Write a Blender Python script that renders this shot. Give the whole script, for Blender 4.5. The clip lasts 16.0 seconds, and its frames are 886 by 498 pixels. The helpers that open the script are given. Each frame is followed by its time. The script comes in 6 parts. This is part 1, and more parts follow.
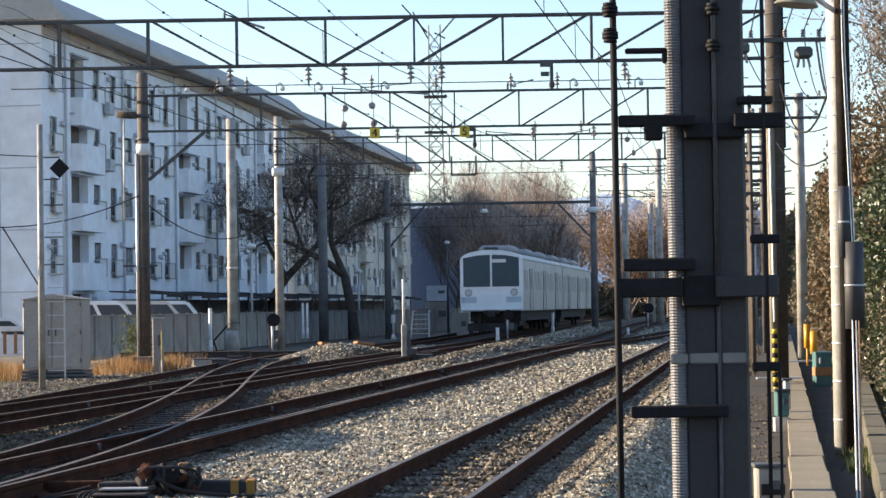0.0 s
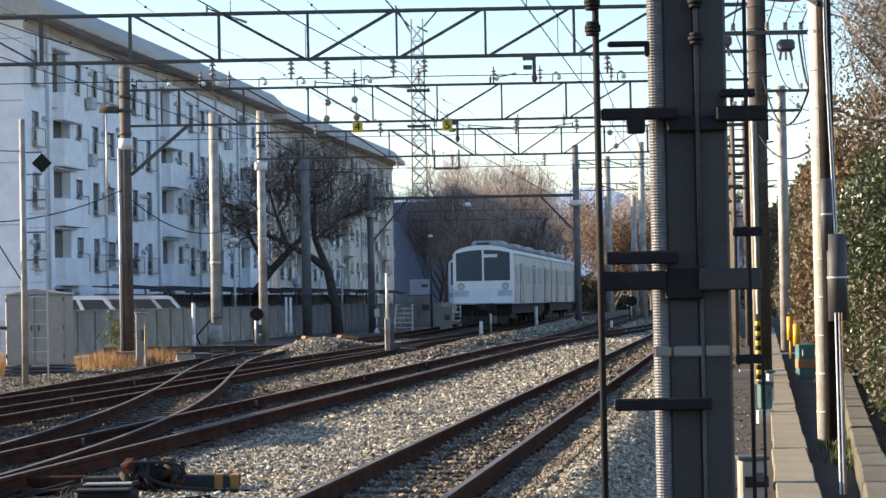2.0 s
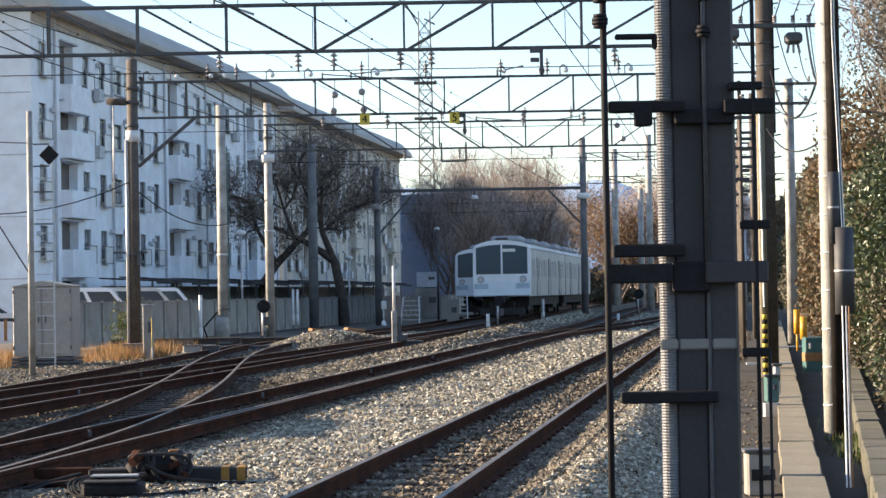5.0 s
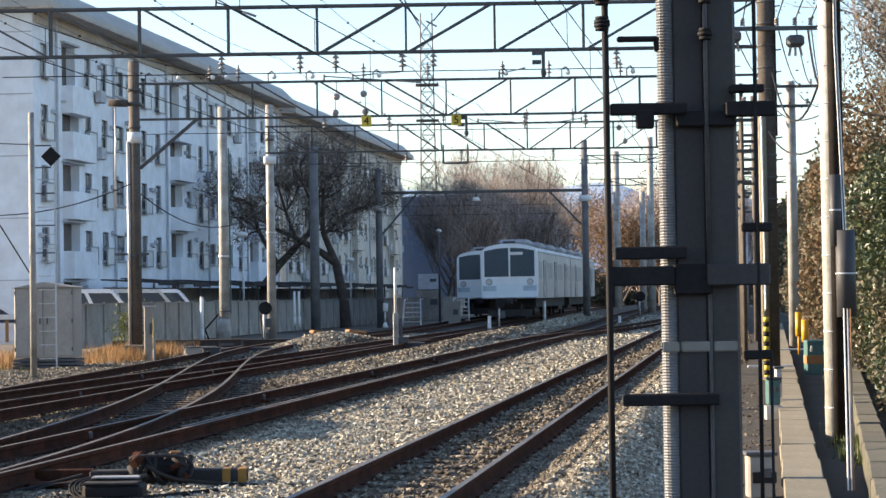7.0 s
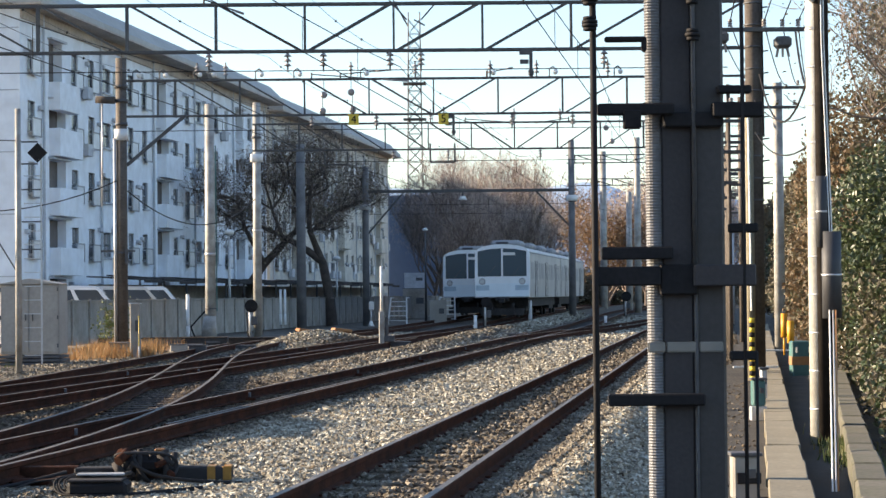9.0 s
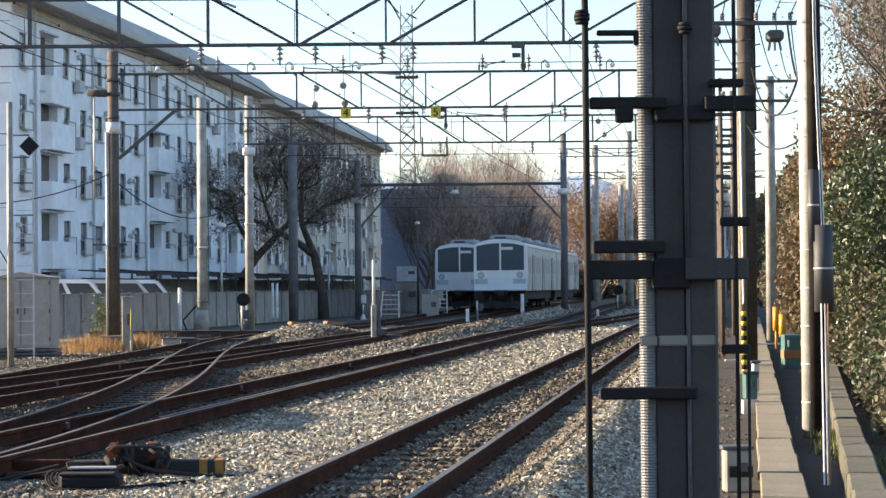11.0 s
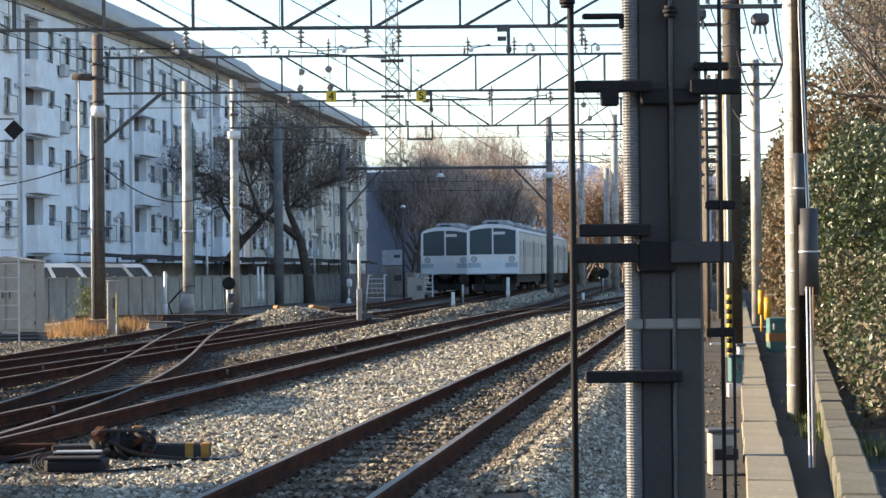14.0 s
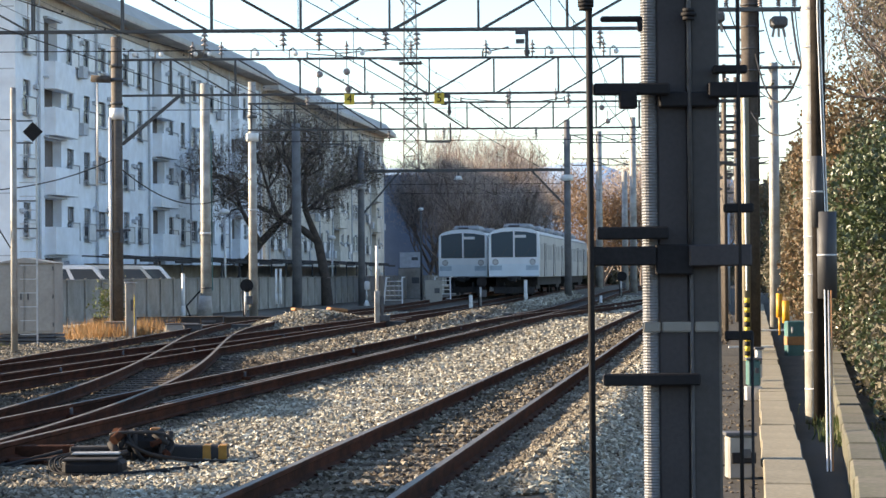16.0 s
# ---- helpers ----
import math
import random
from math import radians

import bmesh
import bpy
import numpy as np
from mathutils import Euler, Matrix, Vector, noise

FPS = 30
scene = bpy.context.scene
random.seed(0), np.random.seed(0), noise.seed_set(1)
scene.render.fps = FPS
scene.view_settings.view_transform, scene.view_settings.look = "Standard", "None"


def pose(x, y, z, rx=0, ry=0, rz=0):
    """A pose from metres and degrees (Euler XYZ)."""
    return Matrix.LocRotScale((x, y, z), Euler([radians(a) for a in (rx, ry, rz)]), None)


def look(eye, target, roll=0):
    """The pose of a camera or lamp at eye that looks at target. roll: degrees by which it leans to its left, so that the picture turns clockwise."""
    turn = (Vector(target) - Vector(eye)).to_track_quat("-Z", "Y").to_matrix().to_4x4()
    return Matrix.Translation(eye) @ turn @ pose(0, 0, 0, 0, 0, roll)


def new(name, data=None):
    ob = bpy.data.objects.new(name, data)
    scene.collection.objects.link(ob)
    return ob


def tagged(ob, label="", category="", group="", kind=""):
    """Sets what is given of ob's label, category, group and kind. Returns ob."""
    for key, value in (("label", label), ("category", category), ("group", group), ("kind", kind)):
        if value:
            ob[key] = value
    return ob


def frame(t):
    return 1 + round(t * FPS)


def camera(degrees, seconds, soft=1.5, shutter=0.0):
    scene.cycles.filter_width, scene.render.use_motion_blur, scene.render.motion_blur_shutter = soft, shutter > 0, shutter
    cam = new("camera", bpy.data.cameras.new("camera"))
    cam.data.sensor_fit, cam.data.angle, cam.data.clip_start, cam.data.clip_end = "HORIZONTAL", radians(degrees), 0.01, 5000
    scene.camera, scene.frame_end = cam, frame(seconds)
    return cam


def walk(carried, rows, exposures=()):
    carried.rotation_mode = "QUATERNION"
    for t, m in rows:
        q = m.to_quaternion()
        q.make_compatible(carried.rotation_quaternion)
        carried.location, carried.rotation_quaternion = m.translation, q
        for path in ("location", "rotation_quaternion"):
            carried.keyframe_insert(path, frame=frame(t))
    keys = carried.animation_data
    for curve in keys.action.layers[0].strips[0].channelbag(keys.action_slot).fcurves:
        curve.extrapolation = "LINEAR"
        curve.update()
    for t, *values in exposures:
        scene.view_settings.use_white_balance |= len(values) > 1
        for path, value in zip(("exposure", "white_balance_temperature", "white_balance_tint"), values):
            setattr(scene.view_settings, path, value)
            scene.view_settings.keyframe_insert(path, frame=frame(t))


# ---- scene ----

# ---------------------------------------------------------------- camera
cam = camera(23.33, 16.0, soft=1.5)
EYE = 1.45
TURNS = [
    (0, 0.000, 1.567, 0.900), (0.5, -0.050, 1.459, 0.952), (1, -0.143, 1.494, 0.893), (1.5, -0.273, 1.443, 0.970),
    (2, -0.443, 1.392, 1.103), (2.5, -0.651, 1.341, 1.079), (3, -0.654, 1.351, 1.000), (3.5, -0.583, 1.212, 0.931),
    (4, -0.339, 1.250, 0.944), (6.5, -0.234, 1.093, 1.015), (7, -0.221, 1.251, 0.905), (7.5, -0.161, 1.339, 0.668),
    (8, -0.245, 1.273, 0.682), (8.5, -0.435, 1.234, 0.587), (9, -0.591, 1.218, 0.556), (11.5, -0.887, 1.027, 0.470),
    (12, -1.001, 1.061, 0.362), (12.5, -1.043, 0.919, 0.344), (13, -1.111, 0.835, 0.378), (13.5, -1.090, 0.608, 0.503),
    (14, -1.185, 0.602, 0.608), (14.5, -1.072, 0.495, 0.656), (15, -0.915, 0.755, 0.530), (15.5, -0.685, 0.683, 0.533),
    (16, -0.711, 0.674, 0.486),
]
walk(cam, [(t, pose(0, 0, EYE, 90 + pitch, roll, yaw)) for t, yaw, pitch, roll in TURNS],
     exposures=[(0, 1.29, 7400, 18), (4, 1.42, 7450, 18), (9, 1.45, 7500, 17), (16, 1.61, 7600, 16)])

# ---------------------------------------------------------------- world and sun
SUN_ELEV, SUN_AZ = 16.5, -78.0        # degrees; azimuth clockwise from +y
world = bpy.data.worlds.new("sky")
scene.world = world
world.use_nodes = True
wn = world.node_tree.nodes
sky = wn.new("ShaderNodeTexSky")
sky.sky_type, sky.sun_disc = "NISHITA", False
sky.sun_elevation, sky.sun_rotation = radians(SUN_ELEV), radians(SUN_AZ)
sky.air_density, sky.dust_density, sky.ozone_density = 1.0, 0.4, 3.5
world.node_tree.links.new(sky.outputs[0], wn["Background"].inputs[0])
wn["Background"].inputs[1].default_value = 0.127
sun_data = bpy.data.lights.new("sun", "SUN")
sun_data.energy, sun_data.angle, sun_data.color = 5.0, radians(0.5), (1.0, 0.90, 0.715)
sun = new("sun", sun_data)
sa, se = radians(SUN_AZ), radians(SUN_ELEV)
sun_dir = Vector((math.sin(sa) * math.cos(se), math.cos(sa) * math.cos(se), math.sin(se)))
sun.matrix_world = look(sun_dir * 200, (0, 0, 0))


# ---------------------------------------------------------------- materials
def mat(name, color, rough=0.6, metal=0.0, var=0.25, grain=40.0, stain=1.5, bump=0.15, second=None, random_piece=0.0, spec=0.5):
    """A surface with a fine grain and larger stains; second is the colour of the stains."""
    m = bpy.data.materials.new(name)
    m.use_nodes = True
    n, l = m.node_tree.nodes, m.node_tree.links
    bsdf = n["Principled BSDF"]
    bsdf.inputs["Roughness"].default_value, bsdf.inputs["Metallic"].default_value = rough, metal
    bsdf.inputs["Specular IOR Level"].default_value = spec
    tc = n.new("ShaderNodeTexCoord")
    big, fine = n.new("ShaderNodeTexNoise"), n.new("ShaderNodeTexNoise")
    big.inputs["Scale"].default_value, fine.inputs["Scale"].default_value = stain, grain
    big.inputs["Detail"].default_value, fine.inputs["Detail"].default_value = 5, 3
    l.new(tc.outputs["Object"], big.inputs["Vector"])
    l.new(tc.outputs["Object"], fine.inputs["Vector"])
    ramp = n.new("ShaderNodeValToRGB")
    a, b = ramp.color_ramp.elements
    a.position, b.position = 0.35, 0.65
    a.color = (*(second or [c * (1 - var) for c in color]), 1)
    b.color = (*color, 1)
    l.new(big.outputs["Fac"], ramp.inputs["Fac"])
    mul = n.new("ShaderNodeMix")
    mul.data_type, mul.blend_type = "RGBA", "MULTIPLY"
    mul.inputs["Factor"].default_value = 1.0
    fr = n.new("ShaderNodeValToRGB")
    fr.color_ramp.elements[0].position, fr.color_ramp.elements[1].position = 0.3, 0.7
    lo = 1 - var
    fr.color_ramp.elements[0].color, fr.color_ramp.elements[1].color = (lo, lo, lo, 1), (1, 1, 1, 1)
    l.new(fine.outputs["Fac"], fr.inputs["Fac"])
    l.new(ramp.outputs["Color"], mul.inputs["A"])
    l.new(fr.outputs["Color"], mul.inputs["B"])
    out = mul.outputs["Result"]
    if random_piece:
        info, hsv, rng = n.new("ShaderNodeObjectInfo"), n.new("ShaderNodeHueSaturation"), n.new("ShaderNodeMapRange")
        rng.inputs["To Min"].default_value, rng.inputs["To Max"].default_value = 1 - random_piece, 1 + random_piece
        l.new(info.outputs["Random"], rng.inputs["Value"])
        l.new(rng.outputs["Result"], hsv.inputs["Value"])
        l.new(out, hsv.inputs["Color"])
        out = hsv.outputs["Color"]
    l.new(out, bsdf.inputs["Base Color"])
    if bump:
        bp = n.new("ShaderNodeBump")
        bp.inputs["Strength"].default_value, bp.inputs["Distance"].default_value = bump, 0.01
        l.new(fine.outputs["Fac"], bp.inputs["Height"])
        l.new(bp.outputs["Normal"], bsdf.inputs["Normal"])
    return m


def island_mat(name, colors, rough=0.7, trans=0.0):
    """Colours that change from piece to piece of one joined mesh."""
    m = bpy.data.materials.new(name)
    m.use_nodes = True
    n, l = m.node_tree.nodes, m.node_tree.links
    bsdf = n["Principled BSDF"]
    bsdf.inputs["Roughness"].default_value = rough
    geo, ramp = n.new("ShaderNodeNewGeometry"), n.new("ShaderNodeValToRGB")
    e = ramp.color_ramp.elements
    while len(e) < len(colors):
        e.new(0.5)
    for i, c in enumerate(colors):
        e[i].position = i / (len(colors) - 1)
        e[i].color = (*c, 1)
    l.new(geo.outputs["Random Per Island"], ramp.inputs["Fac"])
    l.new(ramp.outputs["Color"], bsdf.inputs["Base Color"])
    if trans:
        tr, mix = n.new("ShaderNodeBsdfTranslucent"), n.new("ShaderNodeMixShader")
        mix.inputs[0].default_value = trans
        l.new(ramp.outputs["Color"], tr.inputs["Color"])
        l.new(bsdf.outputs[0], mix.inputs[1])
        l.new(tr.outputs[0], mix.inputs[2])
        l.new(mix.outputs[0], n["Material Output"].inputs[0])
    return m


M = dict(
    earth=mat("earth", (0.20, 0.17, 0.13), 0.95, var=0.4, grain=18, stain=0.6, bump=0.6, second=(0.11, 0.09, 0.07)),
    # Dark littered soil; shade beside the trough and hedge is put into it.
    soil=mat("dark_shaded_soil", (0.055, 0.045, 0.033), 0.95, var=0.5, grain=30, stain=2, bump=0.8, second=(0.03, 0.026, 0.02)),
    rail=mat("rail_rust", (0.10, 0.036, 0.021), 0.9, var=0.4, grain=25, stain=3, second=(0.05, 0.022, 0.014), spec=0.12),
    railtop=mat("rail_top", (0.27, 0.235, 0.205), 0.55, 1.0, var=0.3, grain=12, stain=0.8, bump=0.03),
    dulltop=mat("dull_rail_top", (0.19, 0.158, 0.13), 0.6, 0.55, var=0.35, grain=12, stain=0.8, bump=0.03),
    sleeper=mat("concrete_sleeper", (0.19, 0.142, 0.098), 0.9, var=0.35, grain=30, stain=4, second=(0.11, 0.088, 0.068), random_piece=0.25),
    wood=mat("tarred_timber", (0.075, 0.05, 0.036), 0.9, var=0.45, grain=30, stain=5, random_piece=0.3),
    concrete=mat("concrete", (0.29, 0.25, 0.175), 0.9, var=0.3, grain=25, stain=2, second=(0.24, 0.205, 0.14), random_piece=0.06),
    mossy=mat("mossy_concrete", (0.15, 0.132, 0.098), 0.95, var=0.4, grain=22, stain=3, second=(0.10, 0.098, 0.06), random_piece=0.2),
    polecon=mat("pole_concrete", (0.43, 0.425, 0.40), 0.55, var=0.2, grain=20, stain=2.2, second=(0.25, 0.23, 0.20), spec=0.8),
    palepole=mat("pale_pole_concrete", (0.64, 0.63, 0.58), 0.6, var=0.2, grain=20, stain=2.2, second=(0.48, 0.46, 0.41)),
    oldpole=mat("brown_pole", (0.14, 0.115, 0.095), 0.75, var=0.35, grain=18, stain=3, second=(0.10, 0.08, 0.065)),
    steel=mat("dark_steel", (0.12, 0.12, 0.125), 0.65, 0.2, var=0.3, grain=30, stain=4),
    truss=mat("grey_truss_paint", (0.10, 0.10, 0.10), 0.7, 0.0, var=0.25, grain=30, stain=2),
    column=mat("column_paint", (0.05, 0.042, 0.042), 0.7, 0.0, var=0.22, grain=60, stain=3),
    # Lighter copy of column_paint for the face that catches more light.
    plate=mat("lit_column_paint", (0.062, 0.054, 0.05), 0.6, 0.0, var=0.2, grain=40, stain=2.5),
    # Darker copy of pole concrete; the far poles' shade is put into it.
    darkcon=mat("shade_dark_concrete", (0.19, 0.19, 0.195), 0.85, var=0.25, grain=18, stain=2, second=(0.13, 0.13, 0.135)),
    beige=mat("cream_rendered_wall", (0.66, 0.62, 0.545), 0.9, var=0.16, grain=2.2, stain=0.7, bump=0.05, second=(0.50, 0.475, 0.43)),
    # Darker grey than train_white, for car bodies and doors.
    trainside=mat("train_side_grey", (0.48, 0.475, 0.455), 0.4, var=0.12, grain=3, stain=0.5, bump=0.0, second=(0.37, 0.365, 0.355)),
    # Air haze over the hills is put into the pale blue.
    hill=mat("hazy_blue_hills", (0.36, 0.52, 0.70), 1.0, var=0.1, grain=0.01, stain=0.002, bump=0),
    black=mat("black_bracket", (0.021, 0.019, 0.02), 0.75, 0.0, var=0.3, grain=50, stain=5, spec=0.25),
    conduit=mat("galvanised_conduit", (0.33, 0.33, 0.33), 0.5, 0.5, var=0.2, grain=50, stain=4),
    galv=mat("galvanised_steel", (0.60, 0.60, 0.60), 0.45, 0.5, var=0.15, grain=30, stain=5),
    white=mat("white_paint", (0.78, 0.78, 0.76), 0.5, var=0.12, grain=20, stain=3),
    wall=mat("white_rendered_wall", (0.81, 0.865, 0.92), 0.9, var=0.11, grain=2.2, stain=0.9, bump=0.05, second=(0.73, 0.765, 0.80)),
    roof=mat("grey_roof", (0.47, 0.465, 0.44), 0.7, var=0.15, grain=3, stain=0.3),
    eave=mat("brown_eave", (0.54, 0.465, 0.40), 0.8, var=0.25, grain=5, stain=0.6),
    # Gloom inside the openings is put into this dark colour.
    stairdark=mat("dim_recess_wall", (0.15, 0.13, 0.12), 0.9, var=0.2, grain=4, stain=1),
    frame=mat("aluminium_frame", (0.68, 0.70, 0.72), 0.5, 0.3, var=0.1, grain=10),
    trim=mat("grey_trim", (0.5, 0.53, 0.57), 0.7, var=0.15, grain=6),
    fence=mat("grey_sheet_fence", (0.385, 0.365, 0.33), 0.75, 0.0, var=0.2, grain=6, stain=0.8, second=(0.26, 0.235, 0.20)),
    cabinet=mat("beige_cabinet", (0.38, 0.35, 0.31), 0.55, var=0.14, grain=12, stain=1.5),
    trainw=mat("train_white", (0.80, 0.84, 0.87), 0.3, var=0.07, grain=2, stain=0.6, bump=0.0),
    traingrey=mat("train_roof_grey", (0.36, 0.37, 0.38), 0.7, var=0.15, grain=4),
    under=mat("underframe", (0.06, 0.056, 0.056), 0.85, var=0.3, grain=8, spec=0.2),
    trainblue=mat("pale_blue_train_paint", (0.73, 0.82, 0.87), 0.35, var=0.08, grain=2, stain=0.6, bump=0),
    trainteal=mat("dull_blue_patch", (0.44, 0.57, 0.66), 0.4, var=0.15, grain=6, stain=2, bump=0),
    seam=mat("dark_seam", (0.06, 0.06, 0.065), 0.6, var=0.2),
    rubber=mat("rubber", (0.028, 0.026, 0.026), 0.75, var=0.2, spec=0.2),
    yellow=mat("yellow_paint", (0.75, 0.55, 0.06), 0.5, var=0.12, grain=20),
    orange=mat("orange_paint", (0.80, 0.36, 0.03), 0.5, var=0.12, grain=20),
    brick=mat("orange_brown_panel", (0.42, 0.19, 0.07), 0.7, var=0.25, grain=18),
    ochre=mat("ochre_paint", (0.46, 0.21, 0.03), 0.6, var=0.25, grain=20),
    green=mat("green_box", (0.06, 0.17, 0.16), 0.5, var=0.2, grain=20),
    wire=mat("wire", (0.10, 0.10, 0.11), 0.5, 0.3, var=0.1, bump=0),
    porcelain=mat("porcelain", (0.30, 0.27, 0.26), 0.3, var=0.15),
    bark=mat("bark", (0.11, 0.085, 0.07), 0.95, var=0.4, grain=14, stain=3, bump=0.5),
    guard=mat("grey_guard_plastic", (0.045, 0.046, 0.05), 0.6, var=0.15, grain=10, bump=0),
    darkpole=mat("shaded_pole_strip", (0.04, 0.033, 0.028), 0.95, var=0.35, grain=18, stain=3, spec=0.08),
    mixpole=mat("stained_concrete_pole", (0.13, 0.112, 0.098), 0.9, var=0.3, grain=18, stain=2, second=(0.085, 0.07, 0.06), spec=0.2),
    darktwigs=island_mat("dark_twigs", [(0.11, 0.085, 0.075), (0.23, 0.175, 0.15), (0.16, 0.125, 0.11)], 0.9),
    twig=mat("twig", (0.24, 0.19, 0.165), 0.95, var=0.3, grain=10, stain=2, bump=0),
    # Distance haze and shade are put into this bluish colour.
    bluewall=mat("haze_blue_wall", (0.165, 0.22, 0.31), 0.95, var=0.1, grain=1, stain=0.2),
    carwhite=mat("car_paint_white", (0.80, 0.80, 0.81), 0.25, var=0.04, bump=0),
    carsilver=mat("car_paint_silver", (0.45, 0.47, 0.49), 0.3, 0.4, var=0.04, bump=0),
    leafgreen=island_mat("green_leaves", [(0.028, 0.042, 0.018), (0.05, 0.075, 0.03), (0.08, 0.105, 0.048), (0.11, 0.12, 0.065)], 0.36, 0.12),
    leaforange=island_mat("autumn_leaves", [(0.085, 0.065, 0.042), (0.165, 0.105, 0.058), (0.20, 0.13, 0.07), (0.105, 0.092, 0.055), (0.15, 0.125, 0.08)], 0.7, 0.25),
    leafbrown=island_mat("withered_leaves", [(0.07, 0.065, 0.045), (0.14, 0.118, 0.08), (0.20, 0.17, 0.12), (0.10, 0.105, 0.06), (0.15, 0.115, 0.075)], 0.8, 0.2),
    # Tan lightened and greyed, so that the colour carries distance haze.
    leaftan=island_mat("haze_tan_leaves", [(0.30, 0.25, 0.25), (0.42, 0.35, 0.32), (0.50, 0.43, 0.36), (0.36, 0.30, 0.29)], 0.9, 0.35),
    leafrust=island_mat("rust_leaves", [(0.13, 0.085, 0.056), (0.23, 0.125, 0.062), (0.20, 0.135, 0.082), (0.16, 0.12, 0.085)], 0.8, 0.3),
    grass=island_mat("dry_grass", [(0.26, 0.14, 0.06), (0.38, 0.19, 0.07), (0.33, 0.21, 0.10), (0.20, 0.13, 0.06)], 0.8, 0.3),
    weed=island_mat("green_weeds", [(0.05, 0.075, 0.025), (0.085, 0.115, 0.04), (0.15, 0.14, 0.06)], 0.8, 0.3),
    stones=island_mat("ballast_stones", [(0.055, 0.037, 0.026), (0.37, 0.348, 0.275), (0.18, 0.15, 0.105), (0.63, 0.605, 0.50), (0.11, 0.082, 0.054), (0.31, 0.282, 0.215)], 0.9),
)


def rust_shade_tint(m):
    """Dark strips along the tracks: rust dust, litter and shade put into the colour."""
    n, l = m.node_tree.nodes, m.node_tree.links
    bsdf = n["Principled BSDF"]
    src = bsdf.inputs["Base Color"].links[0].from_socket
    geo, dot = n.new("ShaderNodeNewGeometry"), n.new("ShaderNodeVectorMath")
    dot.operation = "DOT_PRODUCT"
    dot.inputs[1].default_value = (math.cos(radians(8.2)), -math.sin(radians(8.2)), 0)
    l.new(geo.outputs["Position"], dot.inputs[0])
    wob = n.new("ShaderNodeTexNoise")
    wob.inputs["Scale"].default_value = 1.3
    l.new(geo.outputs["Position"], wob.inputs["Vector"])
    add = n.new("ShaderNodeMath")
    l.new(dot.outputs["Value"], add.inputs[0])
    l.new(wob.outputs["Fac"], add.inputs[1])
    last = None
    along = n.new("ShaderNodeVectorMath")
    along.operation = "DOT_PRODUCT"
    along.inputs[1].default_value = (math.sin(radians(8.2)), math.cos(radians(8.2)), 0)
    l.new(geo.outputs["Position"], along.inputs[0])
    # strips: middle, half width, strength, and how far along the line they reach
    # The -1.75 strip is the right rail's shade, the 0.0 strip litter.
    for wc, half, most, reach in ((-2.74, 0.82, 0.62, 999), (-6.95, 1.3, 0.92, 999), (-1.75, 0.55, 0.6, 999), (-5.9, 1.2, 0.75, 19), (-15.2, 2.2, 0.6, 68), (-9.1, 1.25, 0.9, 44), (-9.3, 1.0, 0.55, 90), (-11.6, 1.7, 0.9, 999), (0.0, 0.6, 0.8, 999)):
        d, ab, rg = n.new("ShaderNodeMath"), n.new("ShaderNodeMath"), n.new("ShaderNodeMapRange")
        d.operation, ab.operation = "SUBTRACT", "ABSOLUTE"
        d.inputs[1].default_value = wc + 0.5
        l.new(add.outputs[0], d.inputs[0])
        l.new(d.outputs[0], ab.inputs[0])
        rg.inputs["From Min"].default_value, rg.inputs["From Max"].default_value = half, half - 0.4
        rg.inputs["To Min"].default_value, rg.inputs["To Max"].default_value = 0.0, most
        l.new(ab.outputs[0], rg.inputs["Value"])
        fade, both = n.new("ShaderNodeMapRange"), n.new("ShaderNodeMath")
        fade.inputs["From Min"].default_value, fade.inputs["From Max"].default_value = reach + 5, reach - 5
        l.new(along.outputs["Value"], fade.inputs["Value"])
        both.operation = "MULTIPLY"
        l.new(rg.outputs[0], both.inputs[0])
        l.new(fade.outputs[0], both.inputs[1])
        if last is None:
            last = both.outputs[0]
        else:
            mx = n.new("ShaderNodeMath")
            mx.operation = "MAXIMUM"
            l.new(last, mx.inputs[0])
            l.new(both.outputs[0], mx.inputs[1])
            last = mx.outputs[0]
    mix = n.new("ShaderNodeMix")
    mix.data_type, mix.blend_type = "RGBA", "MULTIPLY"
    mix.inputs["B"].default_value = (0.26, 0.185, 0.135, 1)
    l.new(last, mix.inputs["Factor"])
    l.new(src, mix.inputs["A"])
    l.new(mix.outputs["Result"], bsdf.inputs["Base Color"])


rust_shade_tint(M["stones"])
# Brown dirt; its dark tone also carries the shade between stones.
ballast = mat("ballast", (0.10, 0.073, 0.047), 0.95, var=0.6, grain=16, stain=1.2, bump=1.0, second=(0.085, 0.066, 0.046))
M["ballast"] = ballast
rust_shade_tint(ballast)


def glass_mat(name, tint, rough=0.06):
    m = bpy.data.materials.new(name)
    m.use_nodes = True
    b = m.node_tree.nodes["Principled BSDF"]
    b.inputs["Base Color"].default_value = (*tint, 1)
    b.inputs["Roughness"].default_value = rough
    b.inputs["Specular IOR Level"].default_value = 0.6
    return m


M["glass"] = glass_mat("dark_window_glass", (0.045, 0.06, 0.075))
M["trainpane"] = glass_mat("grey_train_window", (0.24, 0.245, 0.25), 0.4)
M["screen"] = glass_mat("teal_windscreen_glass", (0.04, 0.075, 0.10), 0.25)
M["screen"].node_tree.nodes["Principled BSDF"].inputs["Specular IOR Level"].default_value = 0.3
M["winglass"] = glass_mat("building_window_glass", (0.17, 0.18, 0.19), 0.1)
M["pane"] = glass_mat("curtained_window_glass", (0.28, 0.29, 0.30), 0.15)


# ---------------------------------------------------------------- small mesh tools
HEAD = radians(8.2)            # the tracks run this far to the right of +y
SH, CH = math.sin(HEAD), math.cos(HEAD)


